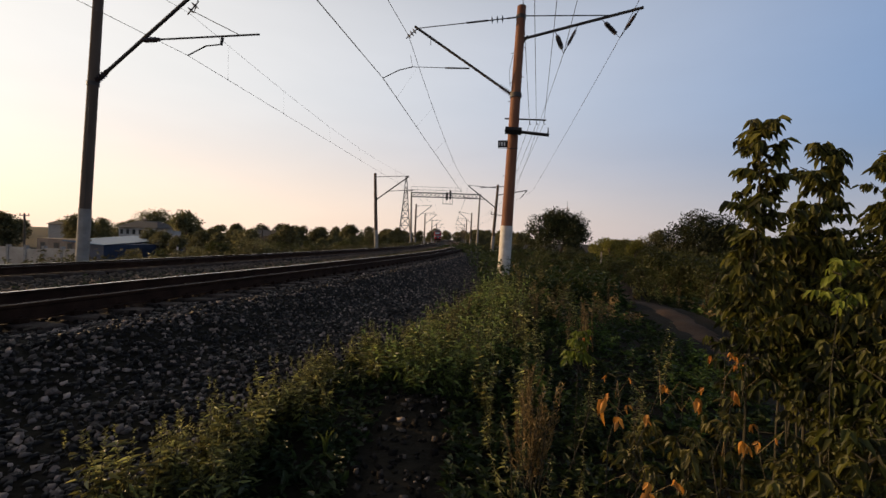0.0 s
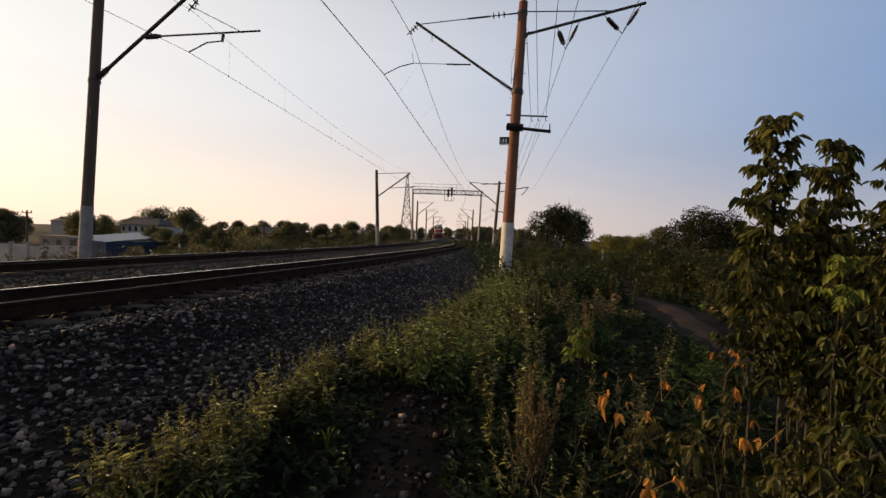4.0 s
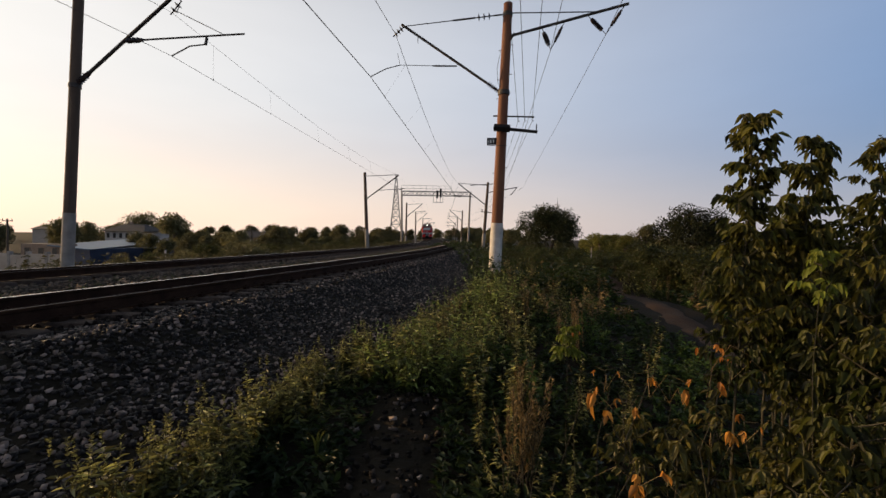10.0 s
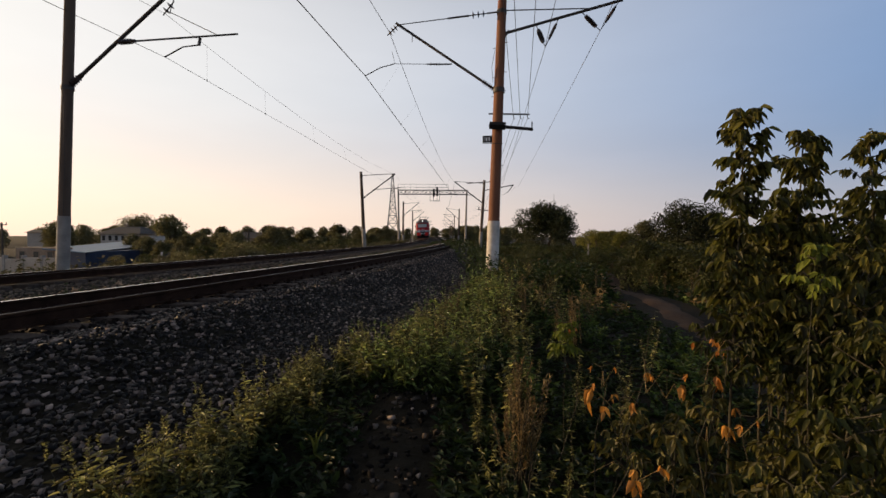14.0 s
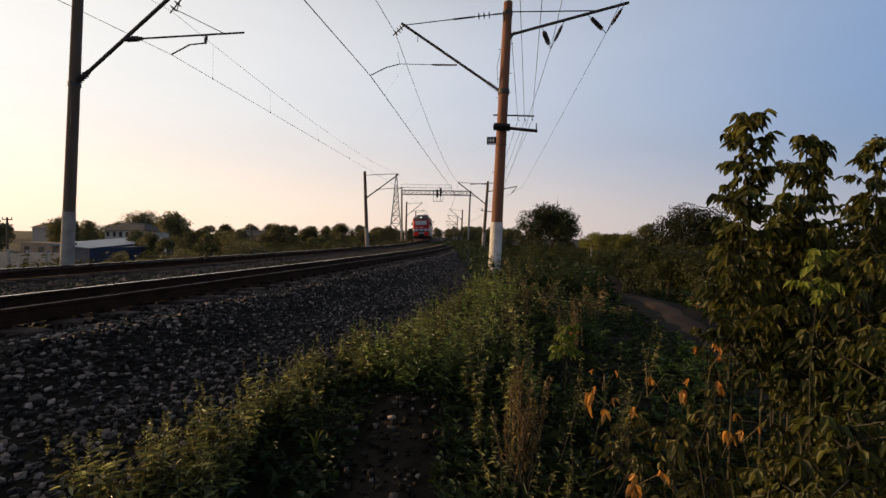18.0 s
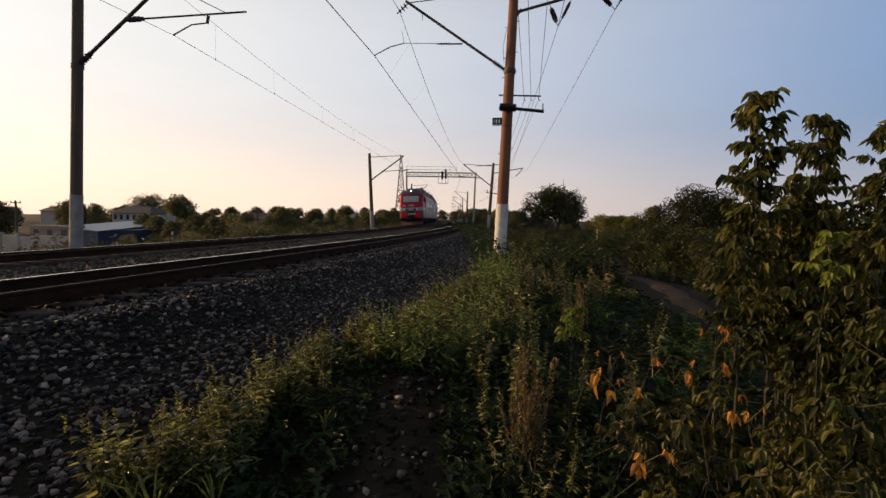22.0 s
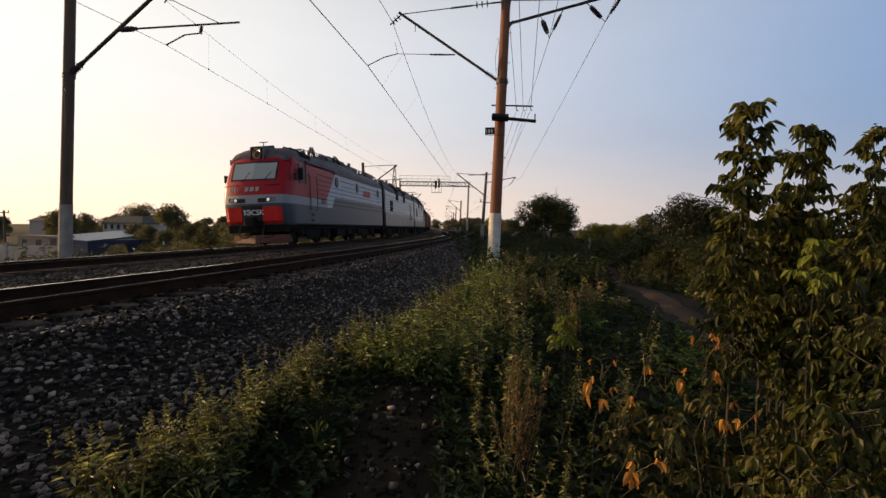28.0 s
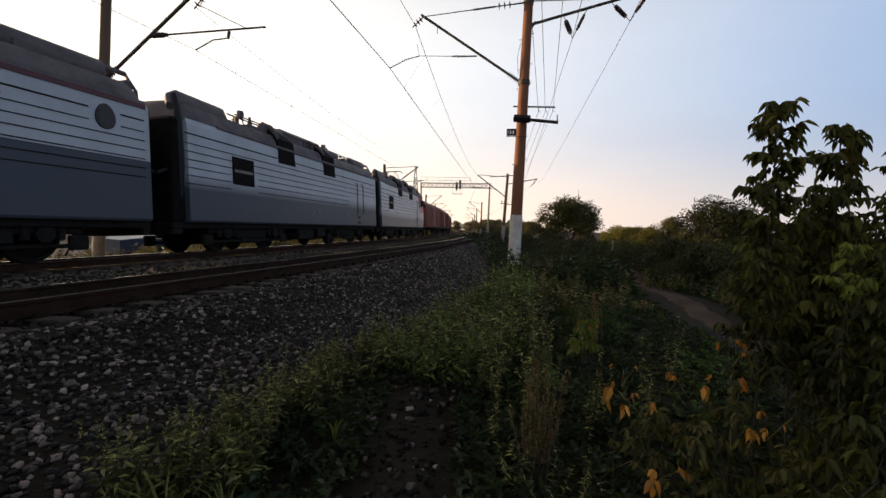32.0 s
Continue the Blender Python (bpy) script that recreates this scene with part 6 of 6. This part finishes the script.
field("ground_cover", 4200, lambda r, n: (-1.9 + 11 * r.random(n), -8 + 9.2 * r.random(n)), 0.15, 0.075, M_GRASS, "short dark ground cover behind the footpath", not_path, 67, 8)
every = lambda x, y: np.ones(len(x), bool)
field("bank_growth", 5200, left_side, 0.75, 0.14, M_BANK, "rough grass and weeds on the bank beyond the tracks", every, 63, 7)
field("verge_growth", 1800, between, 0.12, 0.05, M_GRASS, "sparse dry grass between the two tracks", every, 64, 5)


# ---- box elder saplings and withered seedlings in the foreground ----
def compound_leaves(p, ax, size, r, lobes=5):
    """Drooping compound leaves: leaflets along a stalk."""
    P, A, S = [], [], []
    ax = unit(ax)
    for i in range(len(p)):
        side = np.cross(ax[i], [0, 0, 1.0])
        side = side / max(1e-6, np.linalg.norm(side))
        for k in range(lobes):
            q = (1.0, 0.72, 0.72, 0.4, 0.4)[k]
            sd = (0, 1, -1, 1, -1)[k]
            tip = p[i] + ax[i] * size[i] * 0.8 * q + np.array([0, 0, -0.28 * size[i] * q * q])
            P.append(tip)
            A.append(ax[i] * (1.0 if sd == 0 else 0.55) + side * sd * 0.85 + np.array([0, 0, -1.0]) + r.normal(0, 0.28, 3))
            S.append(size[i] * r.uniform(0.7, 1.1))
    P, A, S = np.array(P), np.array(A), np.array(S)
    return leaves(P, A, S, S * r.uniform(0.34, 0.5, len(S)), 0.35, 0.3, 0.8)


SWAYING = []


def sapling(x, y, height, seed, n_side, leaf, mat, label, lean=(0.0, 0.0), bare=0.2, reach=0.28, top_tuft=True, name="box_elder_sapling", cat="sapling"):
    r = np.random.default_rng(seed)
    t = tagged(new(name), label, cat, "box elder saplings" if "elder" in name else "")
    q = np.linspace(0, 1, 7)
    bend = r.normal(0, 0.03, (7, 2)).cumsum(0) * height * 0.35
    line = np.column_stack([lean[0] * q ** 1.5 + bend[:, 0] * q, lean[1] * q ** 1.5 + bend[:, 1] * q, q * height])
    part("trunk", Geo().tube([tuple(p) for p in line], [(0.003 + 0.0028 * height * (1 - 0.85 * k)) * (0.28 if mat is M_LIME else 1) for k in q], 7), M_STEM, t, smooth=True)
    lv = []
    pos = np.clip(np.linspace(bare, 1, n_side) + r.normal(0, 0.02, n_side), bare, 1)
    p0 = np.column_stack([np.interp(pos, q, line[:, k]) for k in range(3)])
    a = np.arange(n_side) * 2.4 + r.uniform(0, 0.5, n_side)
    d = np.column_stack([np.cos(a), np.sin(a), r.uniform(0.5, 1.2, n_side)])
    ln = reach * height ** 0.5 * r.uniform(0.5, 1.2, n_side) * (1.15 - 0.75 * pos)
    p1 = p0 + unit(d) * ln[:, None]
    for k, m in ((0.15, 1), (0.5, 1), (0.75, 1), (1.0, 1)):
        for _ in range(m):
            dd = np.column_stack([np.cos(a + r.normal(0, 1, n_side)), np.sin(a + r.normal(0, 1, n_side)), r.uniform(-0.2, 0.7, n_side)])
            lv.append(compound_leaves(p0 + (p1 - p0) * k, dd, leaf * r.uniform(0.7, 1.2, n_side), r))
    if top_tuft:
        m = 9
        aa = r.uniform(0, 6.28, m)
        lv.append(compound_leaves(np.tile(line[-1], (m, 1)), np.column_stack([np.cos(aa), np.sin(aa), r.uniform(0.1, 1.2, m)]), leaf * r.uniform(0.5, 0.8, m), r))
    for a0, a1 in zip(p0, p1):
        mid = (a0 + a1) / 2 + r.normal(0, 0.012, 3)
        part("branch", Geo().tube([tuple(a0), tuple(mid), tuple(a1)], [0.0045, 0.0035, 0.002], 4), M_STEM, t)
    part("foliage", fast_mesh("foliage", *merged(*lv), mat), None, t)
    t.matrix_basis = pose(x, y, gz(x, y) - 0.03)
    if height > 1.95:
        SWAYING.append(t)
    return t


ELDER, LOW = "slender box elder sapling with drooping leaves", "low spreading box elder sapling"
sapling(1.77, 2.55, 2.31, 71, 74, 0.072, M_MAPLE, ELDER, (-0.02, 0), 0.34, 0.155)
sapling(2.22, 2.7, 2.23, 72, 74, 0.073, M_MAPLE, ELDER, (0.02, 0), 0.3, 0.155)
sapling(2.1, 2.75, 1.75, 83, 30, 0.085, M_MAPLE, ELDER, (0.1, 0), 0.48, 0.24)
sapling(2.72, 2.72, 2.26, 73, 56, 0.074, M_MAPLE, ELDER, (0.05, 0), 0.3, 0.155)
for i, (x, y, h) in enumerate(((2.5, 3.15, 1.66), (2.95, 3.4, 1.72), (3.4, 3.5, 1.9), (2.4, 2.95, 1.5))):
    sapling(x, y, h, 140 + i, 46, 0.078, M_MAPLE, ELDER, (0.04, 0), 0.45, 0.3, False)
sapling(2.9, 2.9, 1.75, 84, 36, 0.088, M_MAPLE, ELDER, (0.1, 0), 0.2, 0.24)
sapling(1.4, 1.6, 0.66, 89, 46, 0.049, M_MAPLE, LOW, (0.02, -0.05), 0.05, 0.36)
sapling(2.6, 3.3, 1.8, 74, 36, 0.074, M_MAPLE, LOW, (0.1, 0), 0.48, 0.36)
sapling(2.0, 2.32, 1.25, 90, 44, 0.064, M_MAPLE, LOW, (0.03, -0.05), 0.08, 0.34)
sapling(2.3, 2.42, 1.5, 75, 46, 0.067, M_MAPLE, LOW, (0.05, -0.05), 0.2, 0.34)
sapling(2.15, 2.25, 1.5, 76, 52, 0.067, M_MAPLE, LOW, (0.05, -0.05), 0.08, 0.36)
sapling(2.0, 1.95, 1.2, 85, 49, 0.064, M_MAPLE, LOW, (0.05, -0.05), 0.08, 0.36)
sapling(1.66, 1.8, 0.85, 77, 32, 0.07, M_MAPLE, "low box elder seedling", (0.05, -0.05), 0.1, 0.36)
sapling(2.75, 2.95, 1.25, 86, 44, 0.071, M_MAPLE, LOW, (0, 0), 0.08, 0.36)
sapling(3.25, 3.6, 1.55, 78, 34, 0.09, M_MAPLE, ELDER, (0.1, 0), 0.1, 0.34)
sapling(1.67, 1.9, 1.55, 79, 5, 0.05, M_LIME, "young yellow-green shoot of box elder", (0, 0), 0.86, 0.1)
sapling(0.9, 2.88, 1.02, 80, 6, 0.06, M_LIME, "small yellow-green box elder seedling", (0, 0), 0.82, 0.09)


for i, (x, y, h) in enumerate(((1.3, 2.3, 0.62), (1.5, 2.35, 0.75), (1.2, 2.65, 0.55), (1.55, 2.0, 0.6), (1.0, 1.9, 0.4))):
    sapling(x, y, h, 130 + i, 9, 0.066, M_YELLOWING, "low box elder seedling with yellowing drooping leaves", (0.03, -0.03), 0.3, 0.3, name="yellowing_seedling", cat="seedling")


def withered(x, y, z, seed, n, leaf):
    """A thin leaning seedling that ends in a few hanging orange leaves at height z over the rails."""
    r = np.random.default_rng(seed)
    t = tagged(new("withered_seedling"), "thin withered seedling with hanging orange leaves", "seedling", "withered seedlings")
    h = z - gz(x, y)
    top = (0.0, 0.0, h)
    part("stem", Geo().tube([(0.1 * r.normal(), 0.1 * r.normal(), 0), (0.06 * r.normal(), 0.05 * r.normal(), h * 0.5), (0.02 * r.normal(), 0.02 * r.normal(), h * 0.8), top], [0.004, 0.003, 0.0022, 0.0014], 4), M_STEM, t)
    a = r.uniform(0, 6.28, n)
    tips = np.array(top) + np.column_stack([np.cos(a), np.sin(a), r.uniform(-0.1, 0.4, n)]) * 0.06
    for q in tips:
        part("twig", Geo().tube([top, tuple(q)], [0.002, 0.0012], 3), M_STEM, t)
    for _ in range(2):
        b = r.uniform(0, 6.28)
        e = Vector((top[0] + 0.2 * math.cos(b), top[1] + 0.2 * math.sin(b), h * r.uniform(0.8, 1.1)))
        part("dry_twig", Geo().tube([(top[0] * 0.8, top[1] * 0.8, h * 0.85), tuple((Vector(top) + e) / 2 + Vector((0, 0, 0.03))), tuple(e)], [0.0016, 0.0013, 0.0008], 4), M_DRY, t)
    ax = np.column_stack([np.cos(a) * 0.5, np.sin(a) * 0.5, r.uniform(-1.2, -0.1, n)])
    part("foliage", fast_mesh("foliage", *compound_leaves(tips, ax, 0.85 * leaf * r.uniform(0.6, 1.3, n), r, 3), M_ORANGE), None, t)
    t.matrix_basis = pose(x, y, gz(x, y))


for i, (x, y, z, n, leaf) in enumerate(((1.008, 2.45, 0.11, 2, 0.095), (1.06, 2.4, 0.04, 4, 0.075), (1.254, 2.5, 0.15, 2, 0.06), (1.342, 2.45, 0.14, 2, 0.08), (1.6, 2.5, 0.34, 3, 0.05), (1.69, 2.45, 0.3, 2, 0.06),
                                        (1.352, 2.1, 0.04, 2, 0.085), (1.52, 2.1, 0.06, 3, 0.055), (0.95, 1.95, -0.09, 3, 0.065), (0.995, 2.5, 0.18, 2, 0.05), (1.55, 2.45, 0.18, 3, 0.06), (0.9, 2.9, 0.33, 2, 0.05))):
    withered(x, y, z, 400 + i, n, leaf)


def dry_weed(x, y, h, seed, n):
    r = np.random.default_rng(seed)
    t = tagged(new("dry_weed"), "dry brown weed with feathery seed spikes", "weed", "dry weeds")
    p0 = np.zeros((n, 3)) + r.normal(0, 0.03, (n, 3)) * [1, 1, 0]
    p1 = np.column_stack([r.normal(0, 0.07, n), r.normal(0, 0.07, n), h * r.uniform(0.6, 1, n)])
    for b0, b1 in zip(p0, p1):
        st = part("stem", Geo().tube([tuple(b0), tuple((b0 + b1) / 2 + r.normal(0, 0.01, 3)), tuple(b1)], [0.004, 0.003, 0.0015], 4), M_STEM, t)
        m = 60
        q = r.uniform(0.35, 1, m)
        a = r.uniform(0, 6.28, m)
        ax = np.column_stack([np.cos(a) * 0.6, np.sin(a) * 0.6, np.ones(m)])
        tagged(part("seed_spike", fast_mesh("seed_spike", *leaves(b0 + (b1 - b0) * q[:, None], ax, 0.03 * r.uniform(0.6, 1.3, m), 0.010), M_DRY), None, st), kind="stuff")
    t.matrix_basis = pose(x, y, gz(x, y) - 0.02)


for x, y, h, sd, n in ((0.56, 2.6, 0.8, 1, 9), (0.61, 2.65, 0.74, 2, 7), (0.52, 2.7, 0.66, 9, 6), (0.72, 3.6, 0.62, 3, 8), (1.85, 5.6, 0.8, 4, 6), (2.0, 6.2, 0.95, 5, 6), (2.55, 2.05, 0.5, 6, 6), (0.2, 5.5, 0.6, 7, 5), (1.6, 7.5, 0.9, 8, 6)):
    dry_weed(x, y, h, sd, n)
mug = [weed_thing("mugwort", 200 + i, h, n, 0.05, M_WEED, "upright grey-green mugwort with narrow leaves", group="mugwort plants", aspect=0.3, side_stems=2, spread=0.1) for i, (h, n) in enumerate(((0.8, 190), (0.7, 160)))]
scatter(mug, [(0.42, 2.5, 0.85, 20), (0.75, 2.3, 0.8, 90), (0.5, 2.1, 0.75, 200), (1.12, 3.5, 1.0, 10), (1.28, 3.6, 0.95, 60), (0.72, 1.9, 0.7, 130), (1.4, 3.1, 0.9, 250), (0.62, 3.4, 0.9, 300), (0.9, 3.9, 1.0, 30), (0.35, 3.2, 0.8, 75), (1.0, 1.6, 0.6, 0), (1.9, 4.2, 1.0, 190), (2.4, 4.8, 1.1, 220)])
for o in mug:
    drop_thing(o)


tall = [weed_thing("tall_weed", 230 + i, h, n, lf, M_WEED, "tall leafy weed standing in rough grass", group="tall weeds", aspect=asp, side_stems=5, spread=0.2) for i, (h, n, lf, asp) in enumerate(((0.75, 230, 0.08, 0.4), (0.95, 260, 0.075, 0.33), (0.6, 200, 0.09, 0.45)))]
tall.append(weed_thing("tall_weed", 240, 0.9, 260, 0.05, M_DRY, "tall brown withering weed in rough grass", group="tall weeds", aspect=0.25, side_stems=6, spread=0.14))
spots = []
for i in range(130):
    y = 3.4 + 11 * rr.random()
    x = edge_x(y) + 0.5 + rr.random() ** 1.3 * (0.5 * y + 0.6)
    if abs(x - 5.2) > 0.8 and not (x / y > 0.36 and y < 11) and not (y < 4.4 and abs(x + 0.2) < 0.55):
        spots.append((x, y, rr.uniform(0.6, 1.0), rr.uniform(0, 360)))
scatter(tall, spots)
for o in tall:
    drop_thing(o)

goose = [weed_thing("goosefoot", 260 + i, h, n, lf, M_PALE, "bushy broad-leaved goosefoot with low sunlight put into its pale leaves", group="goosefoot plants", aspect=0.45, side_stems=6, spread=0.22, spike=22) for i, (h, n, lf) in enumerate(((0.72, 120, 0.105), (0.62, 110, 0.11), (0.78, 130, 0.1)))]
spots = []
for i in range(24):
    y = 4.3 + 3.6 * rr.random()
    spots.append((-0.5 + 0.2 * (y - 4.3) + 0.95 * rr.random(), y, rr.uniform(0.6, 0.92), rr.uniform(0, 360)))
for i in range(16):
    y = 7.5 + 4.5 * rr.random()
    spots.append((0.5 + 0.1 * (y - 7.5) + 1.1 * rr.random(), y, rr.uniform(0.8, 1.15), rr.uniform(0, 360)))
for i in range(15):
    spots.append((-0.55 + 1.05 * rr.random(), 4.25 + 0.5 * rr.random(), rr.uniform(0.6, 0.85), rr.uniform(0, 360)))
scatter(goose, spots)
for o in goose:
    drop_thing(o)


def grass_tuft(x, y, h, seed, n):
    """A few broad arching blades of grass."""
    r = np.random.default_rng(seed)
    t = tagged(new("grass_tuft"), "tuft of broad arching grass blades among weeds", "grass", "grass tufts")
    for i in range(n):
        a, out = r.uniform(0, 2 * math.pi), r.uniform(0.15, 0.5) * h
        w = r.uniform(0.006, 0.011)
        side = Vector((-math.sin(a), math.cos(a), 0))
        g = Geo()
        line = [Vector((math.cos(a) * out * q * q, math.sin(a) * out * q * q, h * (q - 0.25 * q ** 3) * 1.2)) for q in (0, 0.25, 0.5, 0.75, 1.0)]
        wd = (0.7, 1.0, 0.9, 0.6, 0.08)
        for p, k in zip(line, wd):
            g.v += [tuple(p - side * w * k), tuple(p + Vector((0, 0, -0.25 * w * k))), tuple(p + side * w * k)]
        g.f += [(3 * i + j, 3 * i + j + 1, 3 * i + j + 4, 3 * i + j + 3) for i in range(4) for j in range(2)]
        part("blade", g, M_BLADE, t)
    t.matrix_basis = pose(x, y, gz(x, y) - 0.02)


for x, y, h, sd, n in ((-1.25, 1.95, 0.42, 501, 9), (-1.05, 2.1, 0.3, 502, 7), (-1.42, 2.05, 0.34, 503, 7), (-0.75, 3.0, 0.28, 504, 7)):
    grass_tuft(x, y, h, sd, n)


# ---- ballast ----
def cobble():
    v = np.array([(x, y, z) for x in (-1, 1) for y in (-1, 1) for z in (-1, 1)], float) * 0.8
    f = np.array([(0, 1, 3), (0, 3, 2), (4, 6, 7), (4, 7, 5), (0, 4, 5), (0, 5, 1), (2, 3, 7), (2, 7, 6), (0, 2, 6), (0, 6, 4), (1, 5, 7), (1, 7, 3)])
    return v, f


def stones(x, y, z, size, r):
    """Broken angular stones of twelve faces each, turned at random."""
    v0, f0 = cobble()
    n = len(x)
    v = (v0[None] + r.uniform(-0.42, 0.42, (n, 8, 3))) * (size[:, None, None] * 0.5) * np.stack([r.uniform(0.75, 1.35, n), r.uniform(0.7, 1.2, n), r.uniform(0.5, 0.9, n)], 1)[:, None, :]
    a, b = r.uniform(0, 6.28, n), r.normal(0, 0.7, n)
    ca, sa, cb, sb = np.cos(a)[:, None], np.sin(a)[:, None], np.cos(b)[:, None], np.sin(b)[:, None]
    vy, vz = v[..., 1] * cb - v[..., 2] * sb, v[..., 1] * sb + v[..., 2] * cb
    vx, vy = v[..., 0] * ca - vy * sa, v[..., 0] * sa + vy * ca
    w = np.stack([vx + x[:, None], vy + y[:, None], vz + z[:, None]], -1)
    f = (np.arange(n)[:, None, None] * 8 + f0[None]).reshape(-1, 3)
    return w.reshape(-1, 3), f


def ballast(name, n, s_of, u0, u1, size, seed, label, mat=None):
    r = np.random.default_rng(seed)
    s = s_of(r, n)
    u = u0 + (u1 - u0) * r.random(n)
    h = np.interp(s, _S, _H)
    x, y = np.interp(s, _S, _X) + u * np.cos(h), np.interp(s, _S, _Y) - u * np.sin(h)
    ok = x < np.interp(y, edge_pts[:, 1], edge_pts[:, 0]) + 0.15
    x, y = x[ok], y[ok]
    k = len(x)
    sz = size * r.uniform(0.55, 1.25, k)
    ob = new(name, fast_mesh(name, *stones(x, y, ground_z(x, y) + sz * r.uniform(-0.05, 0.3, k), sz, r), mat or M_BALLAST))
    return tagged(ob, label, "ballast", kind="stuff")


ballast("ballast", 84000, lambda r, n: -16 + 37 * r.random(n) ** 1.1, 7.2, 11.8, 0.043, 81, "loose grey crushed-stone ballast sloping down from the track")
ballast("ballast", 9000, lambda r, n: 20 + 60 * r.random(n) ** 1.2, 7.5, 10.6, 0.12, 82, "loose grey crushed-stone ballast along the track")
ballast("track_ballast", 12000, lambda r, n: -14 + 55 * r.random(n) ** 1.2, 4.3, 7.45, 0.075, 83, "oil-stained ballast between the sleepers of the empty track", M_OILY)
ballast("verge_gravel", 15000, lambda r, n: -18 + 70 * r.random(n) ** 1.3, 1.3, 4.3, 0.06, 85, "dusty brown gravel between the two tracks", M_VERGE)
ballast("track_ballast", 7000, lambda r, n: -20 + 65 * r.random(n) ** 1.3, -1.9, 1.3, 0.075, 86, "oil-stained ballast between the sleepers under the train", M_OILY)
r_ = np.random.default_rng(84)
n_ = 700
y_ = 0.8 + 5 * r_.random(n_)
x_ = np.interp(y_, [-3, 0, 2.5, 4.2, 6.5], [0.2, -0.1, -0.25, -0.2, 0.3]) + r_.normal(0, 0.22, n_)
sz_ = 0.03 * r_.uniform(0.4, 1.7, n_)
tagged(new("path_gravel", fast_mesh("path_gravel", *stones(x_, y_, ground_z(x_, y_) + 0.025 + 0.1 * sz_, sz_, r_), M_FOUL_SHADED)), "loose pebbles on the footpath", "gravel", kind="stuff")


# single stones lying on top of the nearest ballast
bed = bpy.data.objects["ballast"]
shapes = [fast_mesh("ballast_stone", *stones(np.zeros(1), np.zeros(1), np.zeros(1), np.ones(1), r_), M_STONE) for _ in range(12)]
k_ = 0
while k_ < 300:
    s_, u_ = -11.5 + 15 * rr.random() ** 1.1, 7.75 + 3.4 * rr.random() ** 2.2
    p_ = at(s_, u_)
    if p_.x > edge_x(p_.y) - 0.1 or p_.y < 0.5:
        continue
    o_ = part("ballast_stone", shapes[k_ % 12], None, bed)
    q_ = rr.uniform(0.04, 0.068)
    o_.matrix_basis = pose(p_.x, p_.y, gz(p_.x, p_.y) + rr.uniform(0.02, 0.06), rr.uniform(-40, 40), rr.uniform(-40, 40), rr.uniform(0, 360)) @ Matrix.Scale(q_, 4)
    k_ += 1


# ---- the train and its run ----
SPEED = 6.175
train = []
s_rel = 0.0
for kind in ("cab", "mid", "rear"):
    train.append((loco_section(kind), s_rel, 17.5))
    s_rel += 17.5
first = wagon()
for i in range(14):
    train.append((first if i == 0 else copy_thing(first, Matrix.Identity(4)), s_rel, 14.73))
    s_rel += 14.73


def motions():
    # the tall saplings lean and sway in the wind, degrees to the right
    sway = ((0, 0.0), (0.5, 0.6), (1, 1.0), (1.5, 1.2), (2, 0.7), (2.5, 1.1), (3, 1.1), (3.5, 1.3), (6, 1.35), (7.5, 1.2), (8, 1.7), (8.5, 1.6), (9, 1.55), (10, 1.4), (11, 1.0), (11.5, 1.6), (12, 1.7), (13, 1.3), (14.5, 1.05),
            (17, 0.95), (19, 0.75), (20.5, 0.9), (22, 0.75), (23, 0.8), (25, 0.75), (28, 0.9), (29, 1.1), (30, 1.1), (31, 0.7), (32, 0.9))
    for ob in SWAYING:
        home = ob.matrix_basis.copy()
        walk(ob, [(t, home @ pose(0, 0, 0, 0, a, 0)) for t, a in sway])
    for ob, back, length in train:
        rows = []
        for t in range(0, 33):
            s = SPEED * (29 - t) + back + length / 2
            rows.append((t, track_pose(min(s, 452.0 + 0.001 * back)) @ Matrix.Translation((0, -length / 2, 0))))
        walk(ob, rows)
    for ob, y in WHEELS:
        rows = []
        for i in range(0, 230):
            t = i * 0.14
            if t > 32.05:
                break
            rows.append((t, pose(0, y, 0.625) @ Matrix.Rotation(SPEED * t / 0.625, 4, 'X')))
        walk(ob, rows)


motions()
